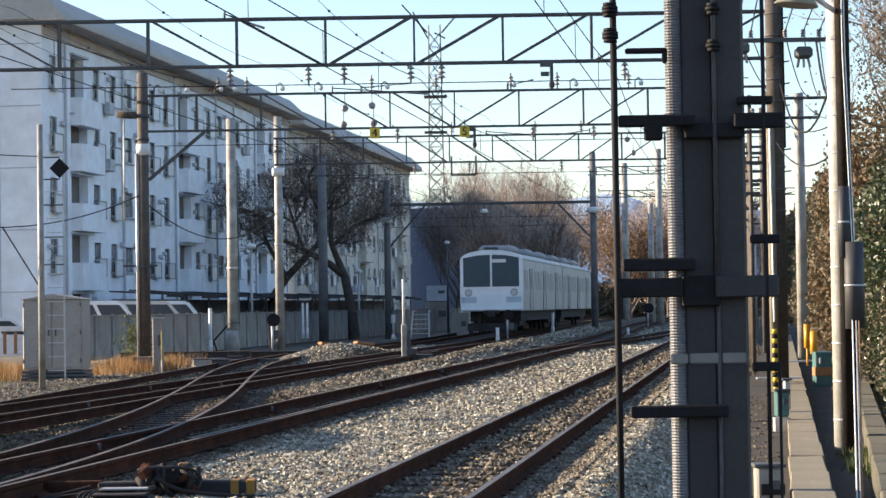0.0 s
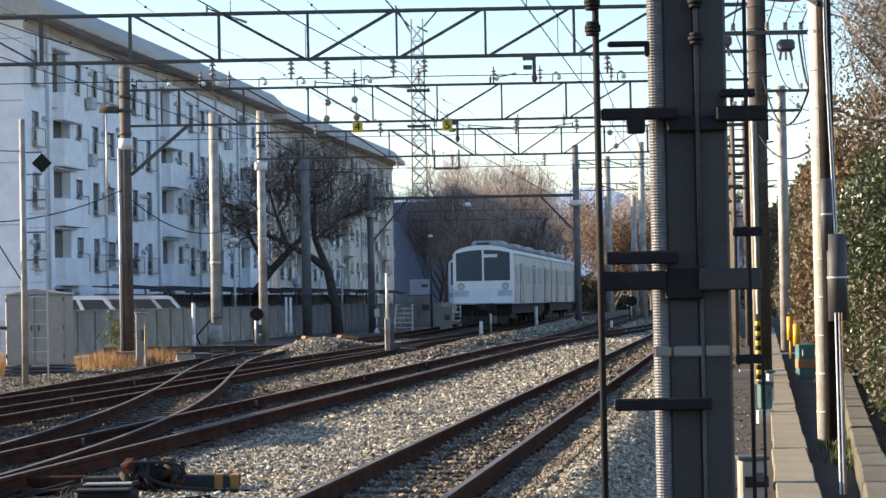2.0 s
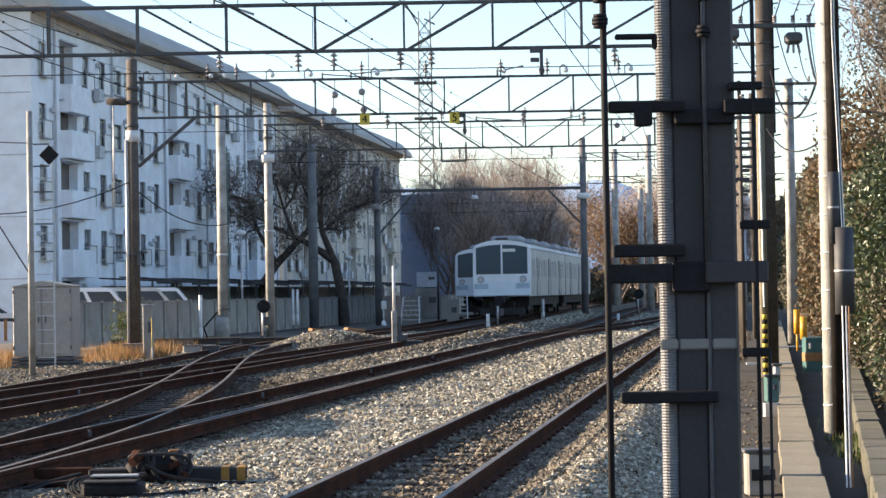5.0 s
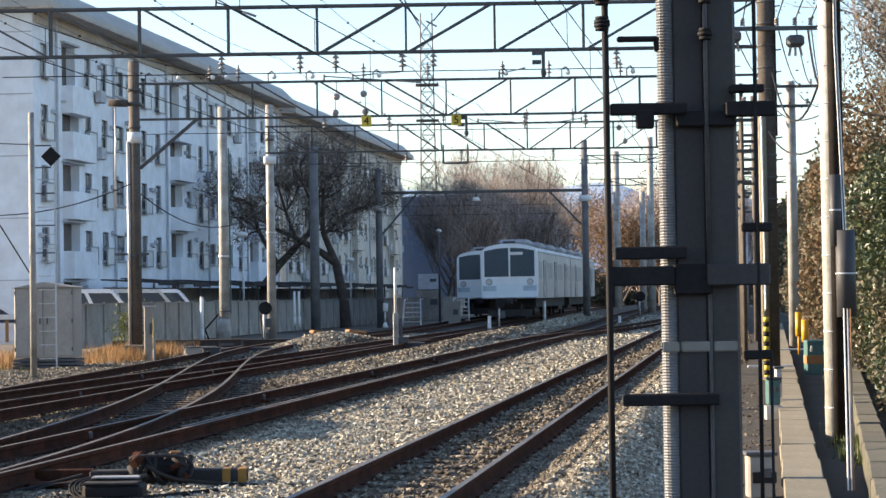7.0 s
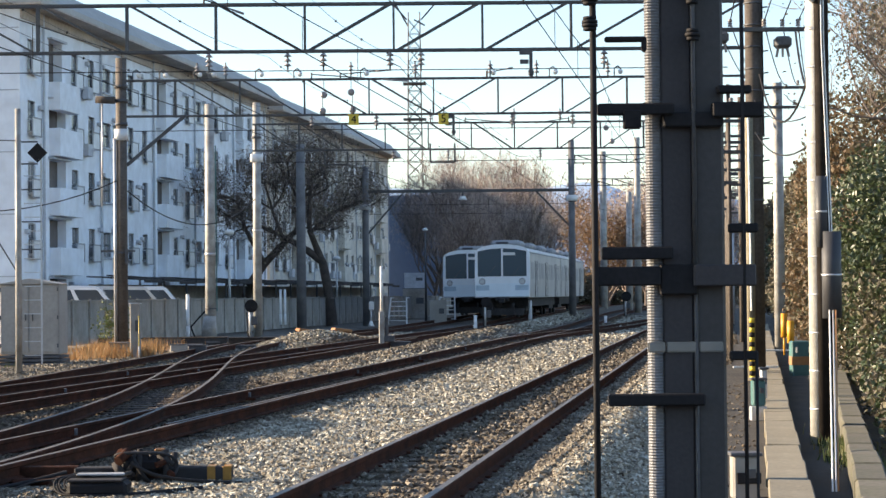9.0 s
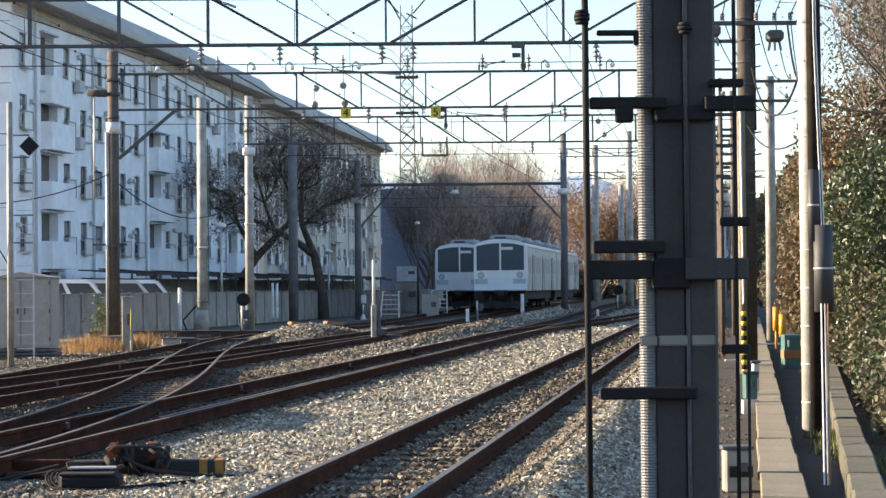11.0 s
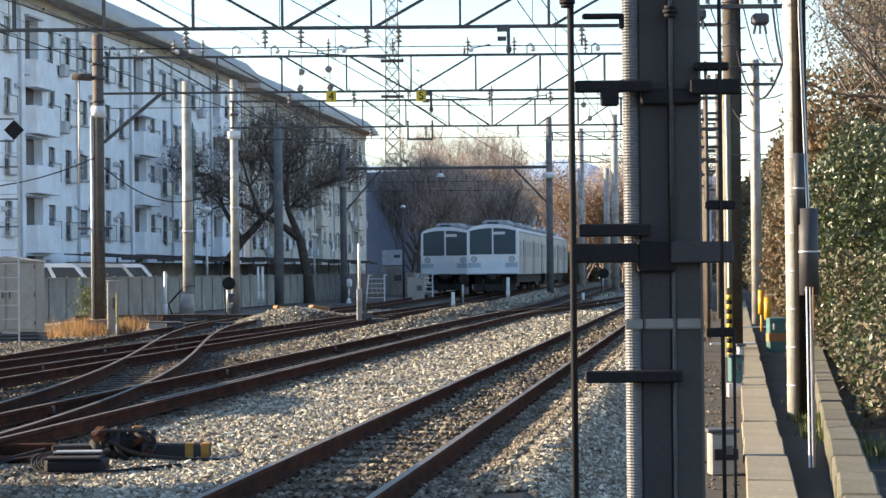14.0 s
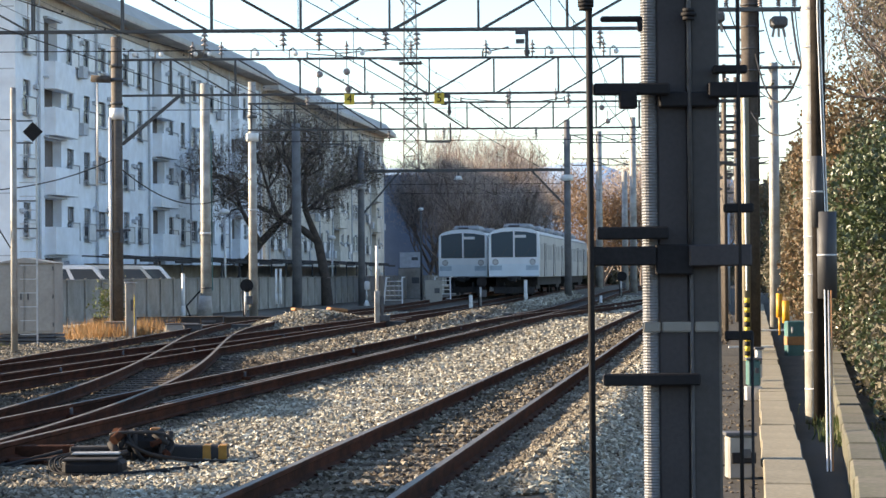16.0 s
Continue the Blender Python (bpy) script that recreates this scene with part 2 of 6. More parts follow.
def tr(u, w, z=0.0):
    """From metres along (u) and to the right of (w) the line of the tracks to the world."""
    return Vector((u * SH + w * CH, u * CH - w * SH, z))


TRACK = Matrix.Rotation(-HEAD, 4, "Z")       # local x = right of the track, local y = along it


def at_track(u, w, z=0.0, turn=0.0):
    return Matrix.Translation(tr(u, w, z)) @ TRACK @ Matrix.Rotation(radians(turn), 4, "Z")


def box(bm, c, s, bevel=0.0, rot=None, mi=0):
    m = Matrix.Translation(c)
    if rot is not None:
        m = m @ rot
    r = bmesh.ops.create_cube(bm, size=1.0, matrix=m @ Matrix.Diagonal((*s, 1)))
    vs = r["verts"]
    fs = {f for v in vs for f in v.link_faces}
    for f in fs:
        f.material_index = mi
    if bevel:
        es = {e for v in vs for e in v.link_edges}
        bmesh.ops.bevel(bm, geom=list(es), offset=bevel, segments=1, affect="EDGES")


def rod(bm, a, b, r0, r1=None, n=8, mi=0, caps=True):
    a, b = Vector(a), Vector(b)
    d = b - a
    q = d.to_track_quat("Z", "Y").to_matrix().to_4x4()
    m = Matrix.Translation((a + b) / 2) @ q
    r = bmesh.ops.create_cone(bm, cap_ends=caps, segments=n, radius1=r0, radius2=r0 if r1 is None else r1, depth=d.length, matrix=m)
    for f in {f for v in r["verts"] for f in v.link_faces}:
        f.material_index = mi
        f.smooth = n > 6 and len(f.verts) == 4


def bar(bm, a, b, s, t=None):
    """A square bar from a to b."""
    a, b = Vector(a), Vector(b)
    d = b - a
    q = d.to_track_quat("Z", "Y").to_matrix().to_4x4()
    bmesh.ops.create_cube(bm, size=1.0, matrix=Matrix.Translation((a + b) / 2) @ q @ Matrix.Diagonal((s, t or s, d.length, 1)))


def mesh_of(name, bm, *mats):
    me = bpy.data.meshes.new(name)
    bm.to_mesh(me)
    bm.free()
    for m in mats:
        me.materials.append(M[m] if isinstance(m, str) else m)
    return me


def part(name, bm, material, parent, label=""):
    mats = material if isinstance(material, (list, tuple)) else [material]
    ob = new(name, mesh_of(name, bm, *mats))
    ob.parent = parent
    if label:
        ob["label"] = label
    return ob


def piece(name, me, parent, m):
    ob = new(name, me)
    ob.parent = parent
    ob.matrix_basis = m
    return ob


def thing(name, m, label, category, group="", kind=""):
    ob = new(name)
    ob.matrix_basis = m
    return tagged(ob, label, category, group, kind)


def raw(name, verts, faces, material, smooth=False):
    me = bpy.data.meshes.new(name)
    me.from_pydata([tuple(v) for v in verts], [], [tuple(f) for f in faces])
    me.materials.append(M[material] if isinstance(material, str) else material)
    if smooth:
        me.polygons.foreach_set("use_smooth", [True] * len(me.polygons))
    me.update()
    return me


def bm_new():
    return bmesh.new()


def wire(name, pts, r, material, parent=None):
    cu = bpy.data.curves.new(name, "CURVE")
    cu.dimensions, cu.bevel_depth, cu.bevel_resolution = "3D", r, 1
    sp = cu.splines.new("POLY")
    sp.points.add(len(pts) - 1)
    for p, q in zip(sp.points, pts):
        p.co = (*q, 1)
    cu.materials.append(M[material])
    ob = new(name, cu)
    ob.parent = parent
    return ob


def rounded(pts, n=5):
    """Points of a smooth curve through the given points."""
    p = [Vector(q) for q in pts]
    p = [p[0], *p, p[-1]]
    out = []
    for a, b, c, d in zip(p, p[1:], p[2:], p[3:]):
        for i in range(n):
            t = i / n
            out.append(0.5 * (2 * b + (c - a) * t + (2 * a - 5 * b + 4 * c - d) * t * t + (3 * b - a - 3 * c + d) * t ** 3))
    return [*out, p[-1]]


def sag(a, b, drop, n=10):
    a, b = Vector(a), Vector(b)
    return [a.lerp(b, i / n) - Vector((0, 0, drop * 4 * (i / n) * (1 - i / n))) for i in range(n + 1)]


# ---------------------------------------------------------------- ground
W1, W2, W3, W4 = -2.74, -6.88, -11.45, -14.85       # the four tracks' middles


def height(u, w):
    z = -0.24
    if -17 < w < -0.6:
        z = -0.20
    for wc in (W1, W2):
        if abs(w - wc) < 1.25:
            z = -0.178
            if wc == W1:
                z = -0.16 if abs(w - wc) > 0.62 else (-0.172 if u > 19 else -0.18)
    z += 0.03 * noise.noise(Vector((u * 0.7, w * 0.7, 0)))
    # shoulder bank beside the near track, steep on its far side
    if -2.1 < w < 0.1:
        z += 0.21 * math.exp(-((w + 1.3) / 0.34) ** 2)
    # ballast ridge between the second and third tracks
    if u > 45:
        z += 0.34 * math.exp(-((w + 9.0) / 0.65) ** 2) * min(1, (u - 45) / 30)
    if u > 95:
        z += 0.3 * min(1, (u - 95) / 40) * (1 if -17 < w < 4 else 0)
    z += 0.45 * math.exp(-((w + 14.0) / 1.2) ** 2 - ((u - 72) / 5) ** 2)
    return z


def build_ground():
    us = np.concatenate([[-60, -20, 0, 6], np.arange(8, 110, 0.5), np.arange(110, 200, 4), [230, 300, 450, 700, 1200, 2500]])
    ws = np.concatenate([[-1500, -600, -200, -80, -45, -34, -28, -24, -21], np.arange(-19, 3.01, 0.2), [4, 5, 6, 8, 12, 25, 60, 200, 600, 1500]])
    v = [tr(u, w, height(u, w)) for u in us for w in ws]
    n = len(ws)
    f = [(i * n + j, i * n + j + 1, (i + 1) * n + j + 1, (i + 1) * n + j) for i in range(len(us) - 1) for j in range(n - 1)]
    me = raw("ground", v, f, "ballast", True)
    me.materials.append(M["earth"])
    me.materials.append(M["soil"])
    for p in me.polygons:
        j = p.index % (n - 1)
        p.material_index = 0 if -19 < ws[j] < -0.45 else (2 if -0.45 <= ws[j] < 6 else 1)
    tagged(new("ground", me), "ballast and bare earth around the railway tracks", "ground", kind="structure")


build_ground()


# ---------------------------------------------------------------- tracks
RAIL_PROFILE = [(-0.061, -0.15), (0.061, -0.15), (0.061, -0.138), (0.012, -0.12), (0.012, -0.05), (0.034, -0.036), (0.034, -0.006), (0.028, 0.0), (-0.028, 0.0), (-0.034, -0.006), (-0.034, -0.036), (-0.012, -0.05), (-0.012, -0.12), (-0.061, -0.138)]


def rail_mesh(line, top="dulltop"):
    """A rail along points (u, w, z)."""
    pts = [tr(*p) for p in line]
    verts, faces, k = [], [], len(RAIL_PROFILE)
    for i, p in enumerate(pts):
        d = (pts[min(i + 1, len(pts) - 1)] - pts[max(i - 1, 0)]).normalized()
        side = Vector((d.y, -d.x, 0)).normalized()
        verts += [p + side * a + Vector((0, 0, b)) for a, b in RAIL_PROFILE]
    for i in range(len(pts) - 1):
        for j in range(k):
            faces.append((i * k + j, i * k + (j + 1) % k, (i + 1) * k + (j + 1) % k, (i + 1) * k + j))
    faces.append(tuple(range(k)))
    me = raw("rail", verts, faces, "rail")
    me.materials.append(M[top])
    for p in me.polygons:
        if p.index < len(faces) - 1 and p.index % k == 7:
            p.material_index = 1
    return me


def straight(w, u0=4, u1=330, z=0.0, bend=0.0):
    us = list(range(int(u0), 140, 8)) + list(range(140, int(u1), 10))
    return [(u, w + bend * max(0, u - 95) ** 2, z + 0.3 * min(1, max(0, (u - 95) / 40))) for u in us]


SLEEPERS = {}


def sleeper_mesh(kind):
    if kind not in SLEEPERS:
        bm = bm_new()
        if kind == "wood":
            box(bm, (0, 0, -0.225), (2.1, 0.2, 0.14), 0.008)
        else:
            box(bm, (0, 0, -0.225), (2.0, 0.24, 0.15), 0.02)
        SLEEPERS[kind] = mesh_of("sleeper", bm, "wood" if kind == "wood" else "sleeper")
    return SLEEPERS[kind]


def chair_mesh():
    if "chair" not in SLEEPERS:
        bm = bm_new()
        box(bm, (0, 0, -0.148), (0.2, 0.1, 0.012), 0.003)
        for s in (-1, 1):
            box(bm, (s * 0.075, 0, -0.135), (0.045, 0.05, 0.02), 0.004)
        SLEEPERS["chair"] = mesh_of("rail_clip", bm, "rail")
    return SLEEPERS["chair"]


def railway_track(w, kind, label, u0, u1, step, bend=0.0, line=None):
    t = thing("railway_track", Matrix.Identity(4), label, "railway track", "tracks", "")
    mid = line or straight(w, bend=bend)
    for s in (-1, 1):
        ob = new("rail", rail_mesh([(u, x + s * 0.566, z) for u, x, z in mid], "railtop" if kind == "concrete" else "dulltop"))
        ob.parent = t
    us = np.arange(u0, u1, step)
    mu = [m[0] for m in mid]
    for u in us:
        x = float(np.interp(u, mu, [m[1] for m in mid]))
        piece("sleeper", sleeper_mesh(kind), t, at_track(u, x, -0.008 if kind == "wood" else (0.006 if u < 21 else -0.016), random.uniform(-0.5, 0.5)))
        if u < 45 and kind != "wood":
            for s in (-1, 1):
                piece("rail_clip", chair_mesh(), t, at_track(u, x + s * 0.566, 0.0))
    return t


def smooth(a, b, x):
    x = max(0.0, min(1.0, (x - a) / (b - a)))
    return x * x * (3 - 2 * x)


railway_track(W1, "concrete", "single rusty track with polished rail heads on concrete sleepers", 11, 120, 0.58)
railway_track(W2, "wood", "rusty track on dark tarred timber sleepers in ballast", 15, 110, 0.6)
railway_track(W3, "wood", "rusty track on dark timber sleepers beside the fence", 24, 110, 0.64)
railway_track(W4, "wood", "rusty siding track with the parked train", 77, 130, 0.66, line=[q for q in straight(W4) if q[0] >= 76])
cross = [(u, W2 + (W4 - W2) * smooth(14, 72, u), 0.004) for u in np.arange(13, 77, 1.5)]
railway_track(W2, "wood", "turnout curving across from one rusty track to the next", 22, 74, 0.66, line=cross)


far_cross = [(u, W2 + (W1 - W2) * smooth(66, 128, u), 0.004 + 0.3 * min(1, max(0, (u - 95) / 40))) for u in np.arange(66, 130, 2.0)]
railway_track(W2, "wood", "turnout joining the two nearer tracks in the distance", 72, 120, 0.8, line=far_cross)


def extra_rail(line, label):
    tagged(new("guard_rail", rail_mesh(line)), label, "rail")


extra_rail([(u, W3 + 0.566 + 0.9 - 0.012 * (u - 26), 0.0) for u in range(24, 74, 4)], "rusty lead rail of a turnout lying in dark ballast")
extra_rail([(u, W3 - 0.566 - 0.1 * (u - 30), 0.0) for u in range(30, 70, 4)], "rusty rail diverging towards the siding")
extra_rail([(u, W2 + 0.566 - 0.10, 0.0) for u in range(24, 60, 4)], "rusty check rail beside the running rail")


# ---------------------------------------------------------------- apartment block
def wall_cells(bm, u0, u1, z0, z1, small, depth, deep=()):
    """A wall in the local plane x = 0 that looks to +x, with holes (u0, u1, z0, z1) and their reveals."""
    holes = [*small, *deep]
    us = sorted({u0, u1, *[h[0] for h in holes], *[h[1] for h in holes]})
    zs = sorted({z0, z1, *[h[2] for h in holes], *[h[3] for h in holes]})
    for a, b in zip(us, us[1:]):
        for c, d in zip(zs, zs[1:]):
            mu, mz = (a + b) / 2, (c + d) / 2
            if any(h[0] < mu < h[1] and h[2] < mz < h[3] for h in holes):
                continue
            bm.faces.new([bm.verts.new(p) for p in ((0, a, c), (0, b, c), (0, b, d), (0, a, d))])
    for k, (a, b, c, d) in enumerate(holes):
        if k == len(small):
            depth = 0.42
        for q in (((0, a, c), (-depth, a, c), (-depth, b, c), (0, b, c)), ((0, a, d), (0, b, d), (-depth, b, d), (-depth, a, d)),
                  ((0, a, c), (0, a, d), (-depth, a, d), (-depth, a, c)), ((0, b, c), (-depth, b, c), (-depth, b, d), (0, b, d))):
            bm.faces.new([bm.verts.new(p) for p in q])


STOREY = 2.65


def window_meshes():
    d = {}
    for nm, w, h in (("tall", 1.0, 1.35), ("wide", 1.3, 1.2), ("small", 0.6, 0.7)):
        ys = [-w / 2, -w / 2 + 0.06, -0.03, 0.03, w / 2 - 0.06, w / 2]
        zs = [0.0, 0.06, h * 0.5 - 0.03, h * 0.5 + 0.03, h - 0.06, h]
        bm = bm_new()
        vv = [[bm.verts.new((-0.07, y, z)) for z in zs] for y in ys]
        for i in range(5):
            for j in range(5):
                if not (i in (1, 3) and j in (1, 3)):
                    bm.faces.new((vv[i][j], vv[i + 1][j], vv[i + 1][j + 1], vv[i][j + 1]))
        bmesh.ops.solidify(bm, geom=bm.faces[:], thickness=0.05)
        d[nm, "frame"] = mesh_of("window_frame", bm, "frame")
        bm = bm_new()
        box(bm, (-0.13, 0, h / 2), (0.02, w, h))
        d[nm, "pane"] = mesh_of("pane", bm, "winglass")
        bm = bm_new()
        box(bm, (-0.13, 0, h / 2), (0.02, w, h))
        d[nm, "pane2"] = mesh_of("pane", bm, "pane")
        bm = bm_new()
        box(bm, (0.05, 0, -0.04), (0.18, w + 0.12, 0.08))
        d[nm, "sill"] = mesh_of("sill", bm, "trim")
    bm = bm_new()
    box(bm, (0.22, 0, 0.30), (0.03, 1.12, 0.72), 0.01)
    for y in (-0.58, 0.58):
        box(bm, (0.12, y, 0.1), (0.24, 0.04, 0.04), mi=1)
        box(bm, (0.12, y, 0.6), (0.24, 0.04, 0.04), mi=1)
        box(bm, (0.235, y, 0.3), (0.06, 0.06, 0.84), mi=1)
    for z in (-0.09, 0.69):
        box(bm, (0.235, 0, z), (0.06, 1.2, 0.05), mi=1)
    d["panel"] = mesh_of("window_guard", bm, "frame", "traingrey")
    bm = bm_new()
    box(bm, (0.10, 0, 0), (0.2, 0.24, 0.2), 0.03)
    box(bm, (0.17, 0, -0.12), (0.1, 0.2, 0.06), 0.01, mi=1)
    d["hood"] = mesh_of("vent_hood", bm, "trim", "stairdark")
    bm = bm_new()
    box(bm, (0.22, 0, 0), (0.42, 0.12, 0.05))
    box(bm, (0.22, 0, 0.3), (0.3, 0.75, 0.55), 0.02)
    d["cooler"] = mesh_of("air_conditioner", bm, "trim")
    return d


WM = window_meshes()


def apartment_block(u0, u1, w, stairs, roof_z, label, depth=9.5, wall="wall", plain=False):
    b = thing("apartment_building", at_track(0, w, -0.1), label, "apartment building", "apartment blocks")
    holes, wins, deep = [], [], []
    rnd = random.Random(int(u0))
    for s in stairs:
        for k in range(5):
            zb = k * STOREY
            deep.append((s - 0.7, s + 1.7, zb + 1.15, zb + 2.42) if k < 4 else (s - 0.7, s + 1.2, zb + 0.55, zb + 2.42))
            for off, nm, sill in ((-8.2, "wide", 0.85), (-5.7, "tall", 0.8), (-3.1, "tall", 0.8), (3.1, "tall", 0.8), (5.7, "tall", 0.8), (8.2, "wide", 0.85)):
                y = s + off
                if not (u0 + 0.9 < y < u1 - 0.9):
                    continue
                wd, ht = {"tall": (1.0, 1.35), "wide": (1.3, 1.2)}[nm]
                holes.append((y - wd / 2, y + wd / 2, zb + sill, zb + sill + ht))
                wins.append((nm, y, zb + sill))
    bm = bm_new()
    wall_cells(bm, u0, u1, 0, roof_z, holes, 0.22, deep)
    # gable walls, back and the stairwells' insides
    for y, flip in ((u0, False), (u1, True)):
        q = [(0, y, 0), (0, y, roof_z), (-depth / 2, y, roof_z + 1.3), (-depth, y, roof_z), (-depth, y, 0)]
        bm.faces.new([bm.verts.new(p) for p in (q if not flip else q[::-1])])
    bm.faces.new([bm.verts.new(p) for p in ((-depth, u0, 0), (-depth, u0, roof_z), (-depth, u1, roof_z), (-depth, u1, 0))])
    part("wall", bm, wall, b, "rendered wall with stains, in the shade")
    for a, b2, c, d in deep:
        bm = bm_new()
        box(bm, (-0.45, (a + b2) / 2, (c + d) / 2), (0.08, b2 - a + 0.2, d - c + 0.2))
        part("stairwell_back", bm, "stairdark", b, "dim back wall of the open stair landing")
        bm = bm_new()
        box(bm, (0.10, (a + b2) / 2, d + 0.06), (0.24, b2 - a + 0.3, 0.09))
        part("lintel", bm, "trim", b)
        bm = bm_new()
        box(bm, (0.24, (a + b2) / 2 + 0.5, c - 0.62), (0.56, b2 - a + 1.0, 1.24), 0.02)
        part("parapet", bm, wall, b)
    for nm, y, z in wins:
        m = Matrix.Translation((0, y, z))
        wf = piece("window", WM[nm, "frame"], b, m)
        piece("pane", WM[nm, "pane" if rnd.random() < 0.6 else "pane2"], wf, Matrix.Identity(4))
        piece("sill", WM[nm, "sill"], wf, Matrix.Identity(4))
        if nm == "tall" and rnd.random() < 0.85:
            piece("window_guard", WM["panel"], wf, Matrix.Translation((0, 0, -0.1)))
        if rnd.random() < 0.7:
            piece("vent_hood", WM["hood"], wf, Matrix.Translation((0, rnd.choice((0.95, -0.95)), rnd.uniform(0.6, 1.5))))
        if rnd.random() < 0.22:
            piece("air_conditioner", WM["cooler"], wf, Matrix.Translation((0, 1.3, -0.6)))
    # panel joints on the near gable
    for k in range(1, 1 if plain else 6):
        bm = bm_new()
        box(bm, (-depth / 2, u0 - 0.012, k * STOREY - 0.15), (depth - 0.1, 0.03, 0.045))
        part("panel_joint", bm, "trim", b)
    for x in () if plain else (-1.9, -4.7, -7.4):
        bm = bm_new()
        box(bm, (x, u0 - 0.012, roof_z / 2), (0.04, 0.03, roof_z - 0.4))
        part("panel_joint", bm, "trim", b)
    # floor bands, downpipes and roof
    for s in stairs:
        for off in (-1.7, 7.0, -7.0):
            if u0 < s + off < u1:
                bm = bm_new()
                rod(bm, (0.1, s + off, 0), (0.1, s + off, roof_z), 0.06, n=6)
                part("downpipe", bm, "trim", b)
    if plain:
        bm = bm_new()
        box(bm, (-depth / 2, (u0 + u1) / 2, roof_z + 0.7), (depth + 0.1, u1 - u0 + 0.1, 1.5))
        part("roof", bm, wall, b)
        return b
    # eaves: brown soffit, pale steep fascia, shallow roof behind it
    e, lo, hi = 1.1, u0 - 0.6, u1 + 0.6
    prof = [(e, roof_z - 0.12), (e, roof_z + 0.12), (0.15, roof_z + 1.05), (-depth / 2, roof_z + 1.75), (-depth - 0.15, roof_z + 1.05), (-depth - e, roof_z + 0.12), (-depth - e, roof_z - 0.12)]
    bm = bm_new()
    a = [bm.verts.new((x, lo, z)) for x, z in prof]
    c = [bm.verts.new((x, hi, z)) for x, z in prof]
    for i in range(len(prof) - 1):
        bm.faces.new((a[i], c[i], c[i + 1], a[i + 1]))
    bm.faces.new(a)
    bm.faces.new(c[::-1])
    part("roof", bm, "roof", b, "pale grey roof with a steep fascia")
    bm = bm_new()
    box(bm, (e / 2 + 0.01, (u0 + u1) / 2, roof_z - 0.16), (e + 0.06, hi - lo + 0.02, 0.09))
    part("soffit", bm, "eave", b, "brown eave soffit")
    bm = bm_new()
    box(bm, (0.06, (u0 + u1) / 2, roof_z - 0.45), (0.10, u1 - u0, 0.5))
    part("frieze", bm, "eave", b)
    return b


apartment_block(87.9, 136.8, -29.8, [92.5, 110.6, 128.8], 14.2, "long white five-storey apartment block with brown eaves")
apartment_block(139.5, 189.5, -30.2, [147.4, 165.4, 183.4], 14.0, "second cream five-storey apartment block behind the bare tree", wall="beige")


def far_block(x0, x1, y0, y1, h, label):
    """A plain distant building, its walls square to the view."""
    t = thing("office_building", Matrix.Translation(((x0 + x1) / 2, (y0 + y1) / 2, -0.5)), label, "building", "distant buildings")
    bm = bm_new()
    box(bm, (0, 0, h / 2), (x1 - x0, y1 - y0, h), 0.05)
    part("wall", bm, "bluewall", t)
    bm = bm_new()
    box(bm, (0, 0, h + 0.2), (x1 - x0 + 0.4, y1 - y0 + 0.4, 0.45), 0.04)
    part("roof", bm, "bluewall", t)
    return t


# Hidden from view; added so that its shadow falls on the trees.
far_block(-15.0, -4.2, 216.0, 292.0, 15.9, "hidden tall block added to shade the distant trees")
slab = far_block(-7.0, 14.4, 294.0, 304.0, 15.2, "flat-roofed blue-grey building behind the distant trees")
bm = bm_new()
box(bm, (9.8, -0.3, 7.7), (2.2, 10.2, 15.8), 0.05)
part("end_bay", bm, "trim", slab, "paler grey right end")


# ---------------------------------------------------------------- sheet fence
def fence():
    f = thing("sheet_fence", Matrix.Identity(4), "grey corrugated sheet fence along the railway", "fence")
    bm = bm_new()
    n = 26
    for i in range(n):
        y0, y1 = -1.0 + 2.0 * i / n, -1.0 + 2.0 * (i + 1) / n
        x0, x1 = (0.02 if i % 2 else 0.0), (0.02 if (i + 1) % 2 else 0.0)
        bm.faces.new([bm.verts.new(p) for p in ((x0, y0, 0), (x1, y1, 0), (x1, y1, 1.5), (x0, y0, 1.5))])
        bm.faces.new([bm.verts.new(p) for p in ((x0 - 0.01, y0, 0), (x0 - 0.01, y0, 1.5), (x1 - 0.01, y1, 1.5), (x1 - 0.01, y1, 0))])
    box(bm, (0.02, 0, 1.5), (0.06, 2.0, 0.05))
    me = mesh_of("fence_panel", bm, "fence")
    bm = bm_new()
    box(bm, (0.05, 1.0, 0.78), (0.07, 0.07, 1.56), 0.008)
    mp = mesh_of("fence_post", bm, "fence")
    u = 68.0
    while u < 190:
        piece("fence_panel", me, f, at_track(u + 1, -22.0, -0.15))
        piece("fence_post", mp, f, at_track(u + 1, -22.0, -0.15))
        u += 2.0


fence()


